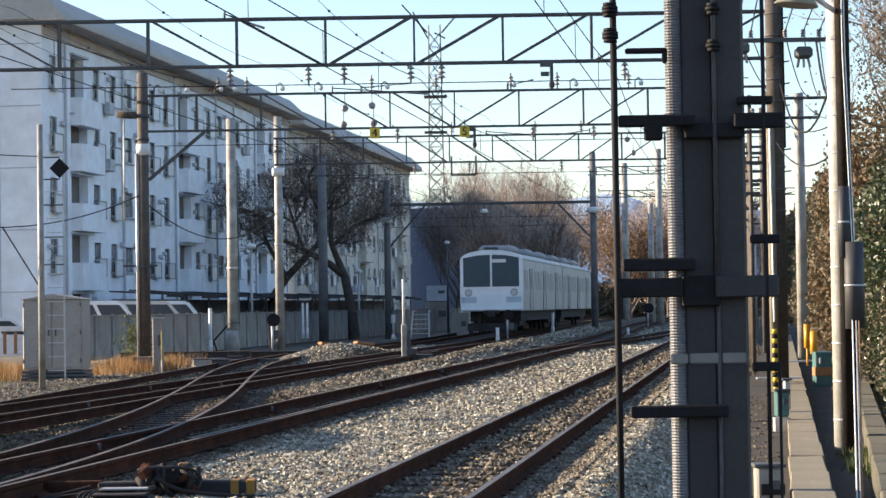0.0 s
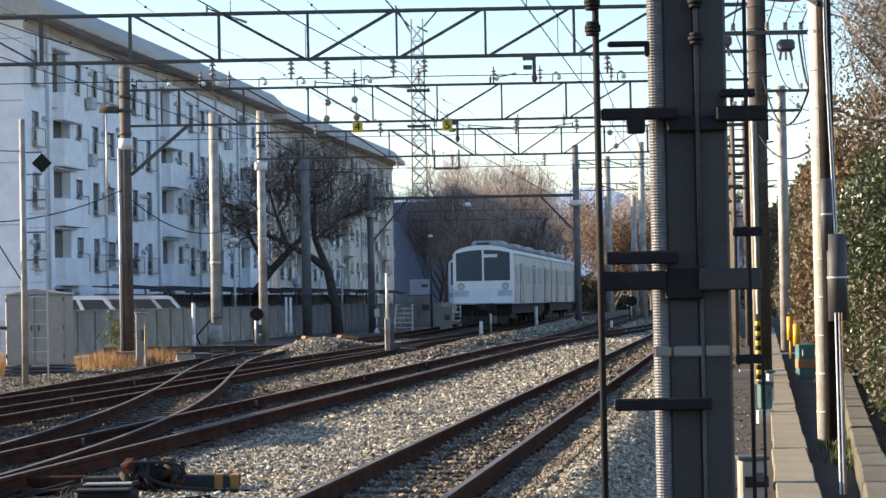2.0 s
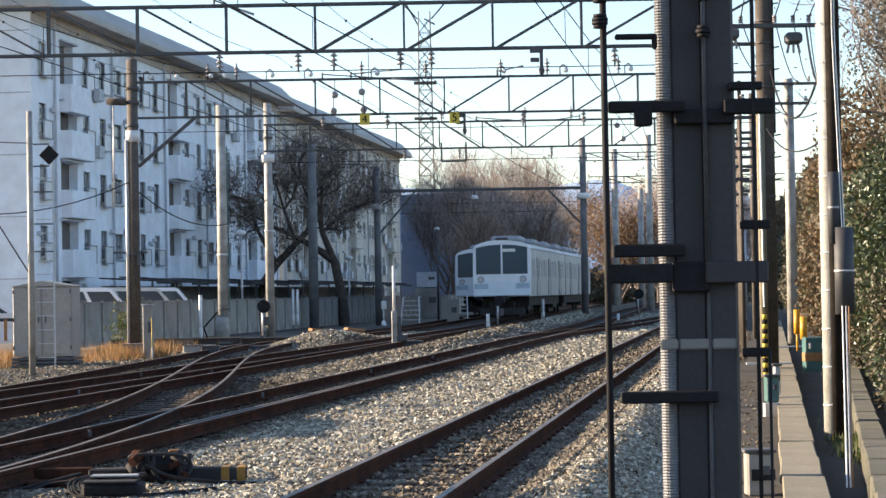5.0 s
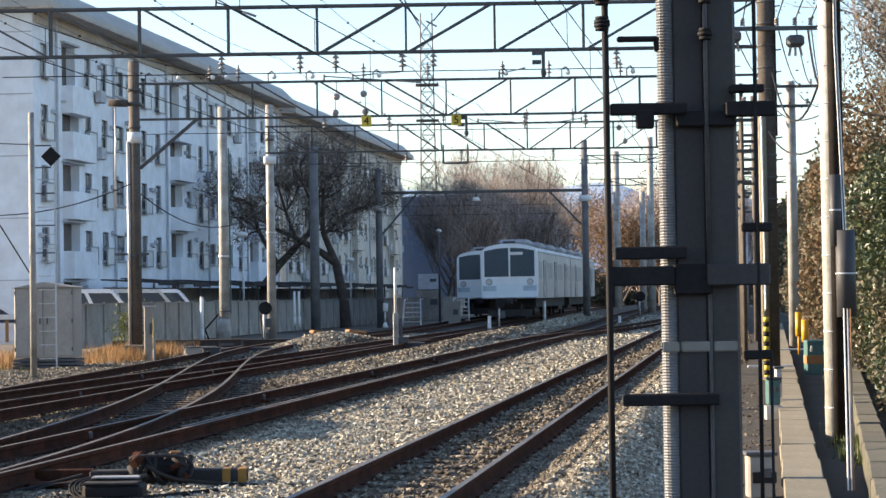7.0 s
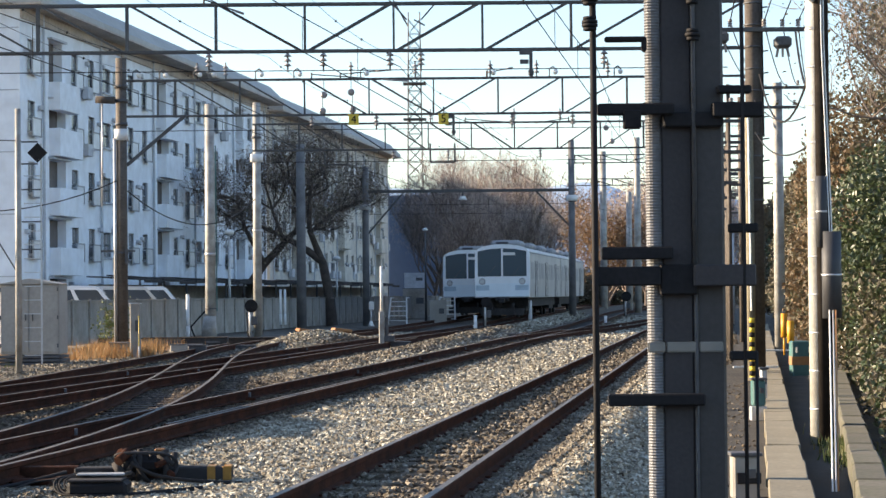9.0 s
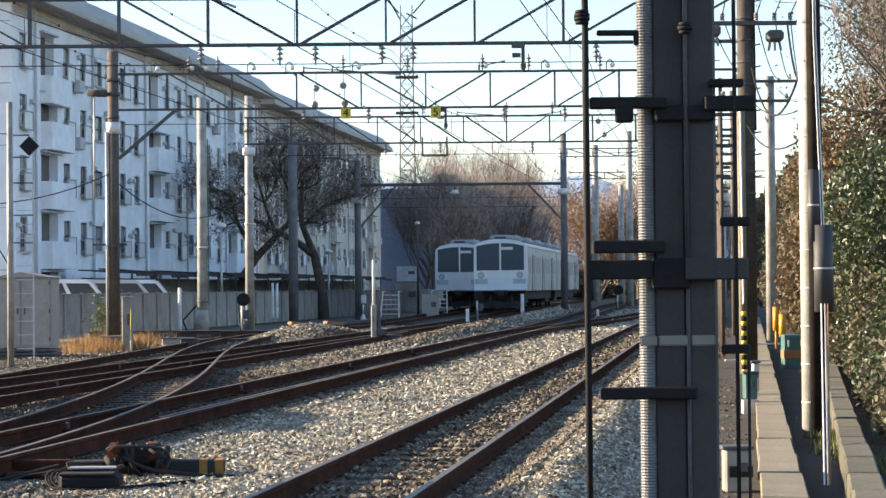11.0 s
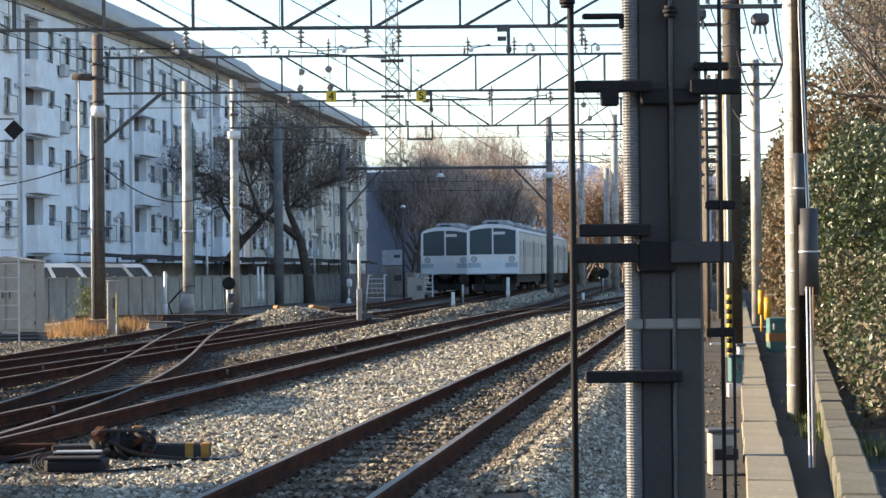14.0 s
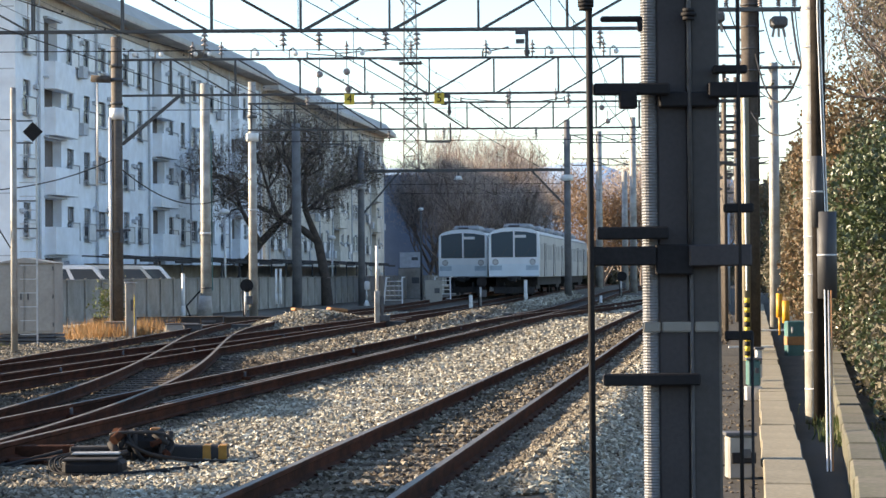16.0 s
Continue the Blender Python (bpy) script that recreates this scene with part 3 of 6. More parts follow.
# ---------------------------------------------------------------- poles and trusses
def truss(Y, x0, x1, zb, h, panel, first, mid, label, size=0.07):
    """A lattice beam across the tracks at the distance Y, from x0 to x1; diagonals turn over at mid."""
    t = thing("overhead_truss_beam", Matrix.Translation((0, Y, 0)), label, "truss beam", "truss beams")
    for nm, z in (("top_chord", zb + h), ("bottom_chord", zb)):
        for y in (0, 0.22):
            bm = bm_new()
            bar(bm, (x0, y, z), (x1, y, z), size * 0.8, size * 0.8)
            part(nm, bm, "truss", t)
    x = first
    while x > x0 + panel:
        x -= panel
    while x < x1:
        for y in (0, 0.22):
            bm = bm_new()
            bar(bm, (x, y, zb), (x, y, zb + h), size * 0.7)
            part("vertical", bm, "truss", t)
            if x + panel < x1:
                bm = bm_new()
                if x + panel / 2 < mid:
                    bar(bm, (x + 0.06, y, zb + h), (x + panel - 0.06, y, zb), size * 0.65)
                else:
                    bar(bm, (x + 0.06, y, zb), (x + panel - 0.06, y, zb + h), size * 0.65)
                part("diagonal", bm, "truss", t)
        x += panel
    return t


truss(45.0, -11.0, 7.2, 6.6, 0.99, 1.87, -0.52, -2.4, "grey steel lattice beam carrying the overhead wires", 0.062)
truss(60.0, -8.4, 9.3, 6.52, 1.0, 1.81, 0.41, 0.41, "grey lattice beam on a brown pole over the tracks", 0.056)
truss(74.5, -5.8, 11.6, 6.51, 0.92, 1.5, 0.31, 3.3, "more distant grey lattice beam over the tracks", 0.06)
truss(124.0, 8.5, 19.0, 9.0, 0.45, 1.5, 9.0, 12.0, "distant thin lattice beam beyond the bend", 0.06)
truss(150.0, 11.0, 26.0, 9.0, 0.45, 1.5, 12.0, 16.0, "farthest thin lattice beam beyond the bend", 0.07)


def plain_pole(X, Y, top, r, material, label, z0=-0.3, bands=(), taper=0.85):
    t = thing("utility_pole", Matrix.Translation((X, Y, z0)), label, "pole", "line poles")
    bm = bm_new()
    rod(bm, (0, 0, 0), (0, 0, top - z0), r, r * taper, 16)
    part("shaft", bm, material, t)
    for z, rr, h, mm in bands:
        bm = bm_new()
        rod(bm, (0, 0, z - z0 - h / 2), (0, 0, z - z0 + h / 2), r * rr, r * rr, 14)
        part("band", bm, mm, t)
    return t


L0 = plain_pole(-8.77, 46.9, 5.6, 0.075, "polecon", "thin pale concrete post with a black diamond board")
L1 = plain_pole(-8.33, 60.0, 8.15, 0.158, "oldpole", "brown stained pole carrying a lattice beam", taper=0.97,
                bands=((7.35, 1.2, 0.1, "steel"), (6.95, 1.2, 0.1, "steel"), (6.0, 1.25, 0.32, "white"), (6.3, 1.1, 0.08, "steel"), (2.7, 1.15, 0.06, "steel")))
L2 = plain_pole(-8.12, 83.0, 8.9, 0.21, "polecon", "tall pale concrete pole with a flared foot beside the fence", bands=((1.0, 1.05, 0.05, "steel"), (3.1, 1.05, 0.1, "galv")))
bm = bm_new()
rod(bm, (0.25, -0.08, 1.2), (0.23, -0.08, 7.6), 0.022, n=6)
part("cable", bm, "green", L2, "green cable up the pole")
L3 = plain_pole(-6.3, 83.0, 8.95, 0.175, "polecon", "pale concrete pole with a lamp beside the tracks", bands=((6.8, 1.4, 0.3, "white"), (7.6, 1.1, 0.1, "steel"), (4.0, 1.1, 0.06, "galv")))
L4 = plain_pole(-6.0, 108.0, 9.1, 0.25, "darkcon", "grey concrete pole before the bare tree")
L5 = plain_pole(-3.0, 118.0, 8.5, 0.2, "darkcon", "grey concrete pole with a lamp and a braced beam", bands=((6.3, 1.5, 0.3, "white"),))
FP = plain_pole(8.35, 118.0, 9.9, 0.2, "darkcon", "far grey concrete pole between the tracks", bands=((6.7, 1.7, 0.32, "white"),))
R2 = plain_pole(6.42, 41.0, 11.0, 0.165, "mixpole", "stepped concrete pole stained brown carrying crossarms", taper=0.97, bands=[(3.2 + i * 0.42, 1.08, 0.035, "steel") for i in range(14)])
R1 = plain_pole(4.41, 23.7, 9.0, 0.122, "palepole", "pale concrete pole with ducts and a dark shaded side beside the cable trough", bands=[(0.15 + i * 0.42, 1.03, 0.018, "galv") for i in range(18)], taper=0.95)
# Dark strip stands in for the pole's shaded side and its ducts.
bm = bm_new()
rod(bm, (0.034, -0.085, 0.0), (0.034, -0.085, 9.0), 0.086, 0.082, 14)
part("cable_duct", bm, "darkpole", R1, "dark brown strip for the pole's shaded side and ducts")
# The pole's sunlit side, added as a separate pale part.
bm = bm_new()
rod(bm, (-0.125, -0.14, 0.0), (-0.125, -0.14, 5.3), 0.08, 0.078, 14)
part("pale_sleeve", bm, "concrete", R2, "pale strip for the dark pole's sunlit side")
for k in range(16):
    bm = bm_new()
    rod(bm, (0.12, -0.08, 3.4 + k * 0.42), (0.27, -0.1, 3.42 + k * 0.42), 0.014, n=6)
    part("step_bolt", bm, "steel", R2)
plain_pole(1.2, -4.2, 8.0, 0.15, "polecon", "concrete pole that ends the power line")
R3 = plain_pole(10.05, 60.0, 7.3, 0.16, "polecon", "distant concrete pole with crossarms beside the shrubs")
plain_pole(17.0, 125.0, 10.5, 0.2, "polecon", "far pole in a row beside the line")
plain_pole(13.0, 152.0, 11.5, 0.26, "polecon", "far concrete pole lit on one edge beyond the bend", z0=-1)
plain_pole(14.2, 140.0, 11.6, 0.24, "polecon", "far concrete pole lit on one edge beyond the bend", z0=-1)
plain_pole(15.6, 160.0, 9.0, 0.24, "polecon", "far concrete pole lit on one edge beyond the bend", z0=-1)


# ---------------------------------------------------------------- near steel column
def near_column():
    c = thing("steel_column", Matrix.Translation((1.09, 8.6, -0.4)), "dark grey steel column with a ribbed conduit and black brackets", "steel column")
    H = 4.2
    bm = bm_new()
    box(bm, (-0.075, 0, H / 2), (0.13, 0.30, H), 0.012)
    part("flange", bm, "column", c)
    bm = bm_new()
    box(bm, (0.053, 0, H / 2), (0.12, 0.30, H), 0.012)
    part("web_plate", bm, "plate", c)
    bm = bm_new()
    n, r = 14, 0.034
    zs = np.arange(0, H, 0.0058)
    rings = []
    for k, z in enumerate(zs):
        rr = r if k % 2 else r * 0.86
        rings.append([bm.verts.new((-0.165 + rr * math.cos(a), -0.13 + rr * math.sin(a), z)) for a in [2 * math.pi * i / n for i in range(n)]])
    for a, b in zip(rings, rings[1:]):
        for i in range(n):
            bm.faces.new((a[i], a[(i + 1) % n], b[(i + 1) % n], b[i]))
    part("conduit", bm, "conduit", c, "ribbed galvanised flexible conduit")
    def brk(name, x0, x1, z, h, y=-0.19, d=0.05, m="black"):
        b = bm_new()
        box(b, ((x0 + x1) / 2, y, z + 0.4), (x1 - x0, d, h), 0.006)
        part(name, b, m, c)

    for x0, x1, z, h in ((-0.39, -0.09, 2.17, 0.046), (-0.38, -0.10, 1.605, 0.05), (-0.41, -0.15, 1.515, 0.075), (-0.36, 0.02, 1.03, 0.047),
                         (0.06, 0.26, 2.165, 0.06), (0.08, 0.215, 2.245, 0.032), (0.12, 0.235, 1.70, 0.036), (0.12, 0.23, 1.20, 0.036)):
        brk("bracket_arm", x0, x1, z, h)
    brk("bracket_arm", -0.02, 0.225, 1.515, 0.085, m="column")
    brk("clamp", -0.13, 0.105, 2.13, 0.06, -0.17, 0.04)
    brk("clamp", -0.15, 0.0, 1.50, 0.12, -0.17, 0.04)
    brk("clamp", -0.29, -0.22, 2.13, 0.075, -0.20, 0.05)
    brk("reflective_band", -0.125, -0.005, 1.235, 0.042, -0.158, 0.008, "fence")
    brk("reflective_band", 0.005, 0.10, 1.235, 0.042, -0.158, 0.008, "fence")
    brk("conduit_band", -0.20, -0.13, 1.235, 0.042, -0.168, 0.008, "fence")
    brk("cable_trunk", -0.014, 0.002, 1.9, 4.0, -0.157, 0.014, "steel")
    for x, r, z0, z1, m in ((-0.406, 0.0135, -0.4, 3.4, "black"), (0.178, 0.008, -0.4, 3.4, "black"), (0.222, 0.006, -0.4, 1.2, "black")):
        b = bm_new()
        rod(b, (x, -0.21, z0 + 0.4), (x, -0.21, z1 + 0.4), r, n=10)
        part("rod", b, m, c)
    for z in (2.50, 2.60):
        b = bm_new()
        for k in range(4):
            rod(b, (-0.421, -0.25, z + 0.375 + 0.014 * k), (-0.421, -0.25, z + 0.387 + 0.014 * k), 0.034 - 0.005 * abs(k - 1.5), n=14)
        part("insulator", b, "black", c)
    for z in (2.465, 2.61):
        b = bm_new()
        for k in range(3):
            rod(b, (-0.012, -0.19, z + 0.375 + 0.016 * k), (-0.012, -0.19, z + 0.389 + 0.016 * k), 0.030 - 0.006 * abs(k - 1), n=14)
        part("cable_clamp", b, "black", c)
    b = bm_new()
    rod(b, (-0.012, -0.185, 1.9), (-0.012, -0.185, 4.2), 0.009, n=8)
    part("cable", b, "steel", c)
    brk("top_bracket", -0.36, -0.20, 2.445, 0.022, -0.2, 0.03)
    brk("top_bracket", -0.215, -0.195, 2.425, 0.06, -0.2, 0.03)
    return c


near_column()


# ---------------------------------------------------------------- cable trough
def trough():
    t = thing("cable_trough", Matrix.Identity(4), "sunlit concrete cable trough with slab lids beside the track", "cable trough")
    bm = bm_new()
    box(bm, (0, 0, 0), (0.345, 1.985, 0.07), 0.010)
    me = mesh_of("trough_lid", bm, "concrete")
    bm = bm_new()
    box(bm, (0, 0, -0.15), (0.30, 2.0, 0.24))
    mb = mesh_of("trough_base", bm, "concrete")
    for i in range(45):
        u = 12.5 + i * 2.0
        m = Matrix.Translation((2.68 + 0.158 * (u - 15.6), u, -0.12)) @ Matrix.Rotation(radians(-9.0), 4, "Z")
        piece("trough_lid", me, t, m @ pose(random.uniform(-0.012, 0.012), 0, random.uniform(-0.006, 0.006), random.uniform(-0.15, 0.15), random.uniform(-1.0, 1.0), random.uniform(-0.5, 0.5)))
        piece("trough_base", mb, t, m)


trough()


# ---------------------------------------------------------------- trains
def electric_train(label, cars=2):
    """Local y runs back along the train from its front at y = 0; z = 0 is the rail's top."""
    t = thing("electric_train", Matrix.Identity(4), label, "train", "trains")
    L = 20.0
    half, floor_z, eave_z, roof_z = 1.40, 1.02, 3.28, 3.70
    for c in range(cars):
        y0 = c * (L + 0.5)
        y1 = y0 + L
        prof = [(-half, floor_z), (-half - 0.02, 2.0), (-half, eave_z)]
        arc = [(half * math.cos(a), eave_z + (roof_z - eave_z) * math.sin(a)) for a in [math.pi * i / 10 for i in range(10, -1, -1)]]
        prof = prof[:2] + arc + [(half + 0.02, 2.0), (half, floor_z)]
        bm = bm_new()
        a = [bm.verts.new((x, y0 + (0.10 if c == 0 else 0), z)) for x, z in prof]
        b = [bm.verts.new((x, y1, z)) for x, z in prof]
        k = len(prof)
        for i in range(k):
            bm.faces.new((a[i], a[(i + 1) % k], b[(i + 1) % k], b[i]))
        bm.faces.new(a[::-1])
        bm.faces.new(b)
        bmesh.ops.recalc_face_normals(bm, faces=bm.faces)
        part("car_body", bm, "trainside", t, "grey car body, darker than the white front")
        for yy in (y0 + 3.2, y0 + 10, y0 + 16.5):
            bm = bm_new()
            box(bm, (0, yy, roof_z + 0.10), (1.5, 3.2, 0.36), 0.14)
            part("roof_unit", bm, "traingrey", t, "grey roof air conditioner")
        bm = bm_new()
        box(bm, (0, (y0 + y1) / 2, 0.78), (2.3, L - 3, 0.45))
        for yy in (y0 + 3, y1 - 3):
            box(bm, (0, yy, 0.5), (2.1, 2.6, 0.3))
        part("underframe", bm, "under", t, "dark underfloor equipment")
        for yy in (y0 + 2.0, y0 + 4.1, y1 - 4.1, y1 - 2.0):
            bm = bm_new()
            for s in (-1, 1):
                rod(bm, (s * 0.5, yy, 0.43), (s * 0.64, yy, 0.43), 0.43, n=20)
            rod(bm, (-0.5, yy, 0.43), (0.5, yy, 0.43), 0.08)
            part("wheelset", bm, "under", t)
        # side windows and doors
        for s in (-1, 1):
            for i in range(3):
                yd = y0 + 3.6 + i * 6.4
                for dy in (-0.33, 0.33):
                    bm = bm_new()
                    box(bm, (s * (half + 0.012), yd + dy, 1.98), (0.03, 0.62, 1.82), 0.01)
                    d = part("door", bm, "trainside", t)
                    bm = bm_new()
                    box(bm, (s * (half + 0.026), yd + dy, 2.35), (0.012, 0.40, 0.80))
                    part("door_window", bm, "trainpane", d)
                for dy in (-0.68, 0, 0.68):
                    bm = bm_new()
                    box(bm, (s * (half + 0.02), yd + dy, 1.98), (0.03, 0.05, 1.86))
                    part("door_seam", bm, "seam", t)
            for yw in (y0 + 1.4, y0 + 6.0, y0 + 7.7, y0 + 12.3, y0 + 14.0, y0 + 18.6):
                bm = bm_new()
                box(bm, (s * (half + 0.016), yw, 2.4), (0.02, 1.45, 0.85), 0.005)
                part("side_window", bm, "trainpane", t)
            bm = bm_new()
            box(bm, (s * (half + 0.015), (y0 + y1) / 2, eave_z + 0.02), (0.03, L - 0.2, 0.05))
            part("gutter", bm, "traingrey", t)
    # front
    bm = bm_new()
    ring = [(-half, 1.02), (-half - 0.02, 2.0)] + [(half * math.cos(a), 3.32 + 0.42 * math.sin(a)) for a in [math.pi * i / 12 for i in range(12, -1, -1)]] + [(half + 0.02, 2.0), (half, 1.02)]
    a = [bm.verts.new((x * 0.985, -0.02, z)) for x, z in ring]
    b = [bm.verts.new((x, 0.12, z)) for x, z in ring]
    bm.faces.new(a)
    k = len(ring)
    for i in range(k):
        bm.faces.new((a[i], b[i], b[(i + 1) % k], a[(i + 1) % k]))
    bmesh.ops.recalc_face_normals(bm, faces=bm.faces)
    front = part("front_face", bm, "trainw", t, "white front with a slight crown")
    for s in (-1, 1):
        bm = bm_new()
        cx = s * 0.645
        out, mid = 3.36, 3.50
        pts = [(cx - 0.585, 2.12), (cx + 0.585, 2.12), (cx + 0.585, mid if s < 0 else out), (cx, 3.47), (cx - 0.585, out if s < 0 else mid)]
        lo = [bm.verts.new((x, -0.035, z)) for x, z in pts]
        hi = [bm.verts.new((x, 0.0, z)) for x, z in pts]
        bm.faces.new(lo)
        for i in range(5):
            bm.faces.new((lo[i], hi[i], hi[(i + 1) % 5], lo[(i + 1) % 5]))
        bmesh.ops.recalc_face_normals(bm, faces=bm.faces)
        part("windscreen", bm, "screen", t, "large dark teal windscreen half")
        bm = bm_new()
        rim = [(cx + (x - cx) * 1.025, 2.8 + (z - 2.8) * 1.03) for x, z in pts]
        lo = [bm.verts.new((x, -0.030, z)) for x, z in rim]
        hi = [bm.verts.new((x, 0.0, z)) for x, z in rim]
        bm.faces.new(lo)
        for i in range(5):
            bm.faces.new((lo[i], hi[i], hi[(i + 1) % 5], lo[(i + 1) % 5]))
        bmesh.ops.recalc_face_normals(bm, faces=bm.faces)
        part("window_seal", bm, "seam", t, "dark rubber seal")
        bm = bm_new()
        bar(bm, (cx - 0.1, -0.05, 2.14), (cx + 0.28, -0.05, 2.62), 0.02)
        part("wiper", bm, "seam", t)
        bm = bm_new()
        rod(bm, (s * 1.02, -0.05, 1.84), (s * 1.02, 0.0, 1.84), 0.17, n=20)
        lamp = part("headlight", bm, "traingrey", t, "round headlight in a grey ring")
        bm = bm_new()
        rod(bm, (s * 1.02, -0.058, 1.84), (s * 1.02, -0.05, 1.84), 0.115, n=20)
        part("lens", bm, "galv", lamp)
        bm = bm_new()
        box(bm, (s * 1.0, -0.03, 1.52), (0.68, 0.02, 0.26), 0.004)
        part("corner_panel", bm, "trainteal", t, "dull blue patch below a headlight")
    bm = bm_new()
    box(bm, (0.36, -0.045, 3.24), (0.62, 0.02, 0.15))
    part("destination_board", bm, "white", t, "pale destination board with unreadable bars")
    bm = bm_new()
    box(bm, (0, 0.16, 3.80), (0.62, 0.24, 0.12), 0.03)
    part("roof_vent", bm, "seam", t, "dark ventilator over the windscreens")
    bm = bm_new()
    box(bm, (0, -0.026, 1.40), (2.74, 0.02, 0.68), 0.004)
    part("lower_panel", bm, "trainblue", t, "pale blue lower front panel")
    bm = bm_new()
    box(bm, (0, -0.06, 1.05), (2.72, 0.1, 0.06), 0.01)
    part("front_trim", bm, "traingrey", t)
    bm = bm_new()
    box(bm, (0, -0.25, 0.88), (0.30, 0.5, 0.26), 0.04)
    box(bm, (0, -0.05, 0.95), (0.7, 0.2, 0.2), 0.03)
    box(bm, (-0.55, 0.1, 0.45), (0.08, 0.2, 0.6))
    box(bm, (0.55, 0.1, 0.45), (0.08, 0.2, 0.6))
    box(bm, (0, 0.12, 0.3), (2.2, 0.08, 0.35))
    part("coupler", bm, "under", t, "dark coupler and pilot")
    return t


train_leaving = electric_train("white electric train with two dark windscreens pulling away along the track")
train_parked = electric_train("white electric train parked on the siding")
TRAIN_Z = 0.25




# ---------------------------------------------------------------- left side: cabinet, boards, posts
def at(X, Y, z=0.0, turn=0.0):
    return Matrix.Translation((X, Y, z)) @ Matrix.Rotation(radians(turn), 4, "Z")


def diamond_board():
    t = thing("diamond_board", at(-8.36, 46.7, 4.62), "black diamond board on brackets of a thin post", "sign")
    bm = bm_new()
    box(bm, (0.05, 0, 0), (0.31, 0.02, 0.31), 0.004, Matrix.Rotation(radians(45), 4, "Y"))
    part("board", bm, "black", t)
    for z in (0.24, -0.24, -0.8, -1.5, -2.1):
        bm = bm_new()
        bar(bm, (-0.3, 0.02, z), (0.05 if z > -0.5 else 0.12, 0.02, z), 0.03)
        part("bracket", bm, "steel", t)
    bm = bm_new()
    bar(bm, (0.12, 0.03, 0.2), (0.12, 0.03, -4.6), 0.035)
    part("ladder_rail", bm, "galv", t)
    for i in range(14):
        bm = bm_new()
        bar(bm, (-0.25, 0.03, -4.4 + i * 0.3), (0.12, 0.03, -4.4 + i * 0.3), 0.02)
        part("rung", bm, "galv", t)


diamond_board()


def relay_cabinet():
    t = thing("relay_cabinet", at(-9.72, 54.0, -0.22, -4), "pale beige steel relay cabinet with two doors on a dark base", "cabinet")
    w, d, h = 1.5, 0.9, 1.75
    bm = bm_new()
    for k in range(3):
        box(bm, (0, 0, 0.04 + k * 0.09), (w + 0.12 - 0.03 * k, d + 0.1, 0.07), 0.01)
    part("base", bm, "steel", t)
    bm = bm_new()
    box(bm, (0, 0, 0.28 + h / 2), (w, d, h), 0.015)
    part("body", bm, "cabinet", t)
    bm = bm_new()
    vs = [bm.verts.new(p) for p in ((-w / 2 - 0.06, -d / 2 - 0.06, h + 0.28), (w / 2 + 0.06, -d / 2 - 0.06, h + 0.28), (w / 2 + 0.06, d / 2 + 0.06, h + 0.28), (-w / 2 - 0.06, d / 2 + 0.06, h + 0.28), (0, -d / 2 - 0.06, h + 0.42), (0, d / 2 + 0.06, h + 0.42))]
    for f in ((0, 1, 4), (2, 3, 5), (1, 2, 5, 4), (3, 0, 4, 5), (3, 2, 1, 0)):
        bm.faces.new([vs[i] for i in f])
    part("roof", bm, "cabinet", t)
    for s in (-1, 1):
        bm = bm_new()
        box(bm, (s * w / 4, -d / 2 - 0.012, 0.28 + h / 2), (w / 2 - 0.05, 0.025, h - 0.12), 0.006)
        dr = part("door", bm, "cabinet", t)
        bm = bm_new()
        box(bm, (s * 0.09, -d / 2 - 0.04, 1.2), (0.03, 0.03, 0.16), 0.006)
        part("handle", bm, "steel", dr)
        bm = bm_new()
        for z in (0.5, 1.2, 1.9):
            box(bm, (s * (w / 2 - 0.03), -d / 2 - 0.03, z), (0.03, 0.02, 0.1))
        part("hinge", bm, "steel", dr)


relay_cabinet()


def post_with_cap(X, Y, z0, h, r, mat_name, label, double=0.0):
    t = thing("marker_post", at(X, Y, z0), label, "post", "marker posts")
    for dx in ((-double / 2, double / 2) if double else (0,)):
        bm = bm_new()
        rod(bm, (dx, 0, 0), (dx, 0, h), r, n=10)
        part("shaft", bm, mat_name, t)
        bm = bm_new()
        rod(bm, (dx, 0, h - 0.02), (dx, 0, h + 0.015), r * 1.1, n=10)
        part("cap", bm, mat_name, t)
        bm = bm_new()
        rod(bm, (dx, 0, 0), (dx, 0, h * 0.3), r * 1.15, n=10)
        part("sleeve", bm, "white", t)


post_with_cap(-6.3, 98.0, 0.15, 1.6, 0.055, "white", "pair of white steel posts beside the ballast heap", 0.2)
post_with_cap(-8.95, 82.5, -0.2, 1.75, 0.07, "white", "pale steel post by the sheet fence")
post_with_cap(2.3, 91.0, 0.0, 0.55, 0.075, "white", "short white marker post in the ballast")
post_with_cap(5.6, 110.0, 0.1, 1.0, 0.09, "white", "white marker post on the ballast ridge")
post_with_cap(9.2, 107.0, -0.1, 0.4, 0.07, "white", "short white marker post by the rail")
post_with_cap(-7.55, 57.5, -0.2, 1.15, 0.010, "yellow", "thin yellow rod in dry grass")


def concrete_post():
    t = thing("concrete_marker", at(-1.22, 66.5, -0.15), "concrete block post with a tall white rod on the ballast", "post")
    bm = bm_new()
    box(bm, (0, 0, 0.55), (0.17, 0.2, 1.1), 0.02)
    part("block", bm, "polecon", t)
    bm = bm_new()
    box(bm, (0.22, 0.1, 0.25), (0.35, 0.4, 0.2), 0.03)
    box(bm, (0.16, 0, 0.55), (0.1, 0.14, 0.75), 0.02)
    part("cable_box", bm, "steel", t)
    bm = bm_new()
    rod(bm, (0.0, 0.02, 1.1), (0.0, 0.02, 2.5), 0.05, 0.045, 10)
    part("rod", bm, "white", t)


concrete_post()


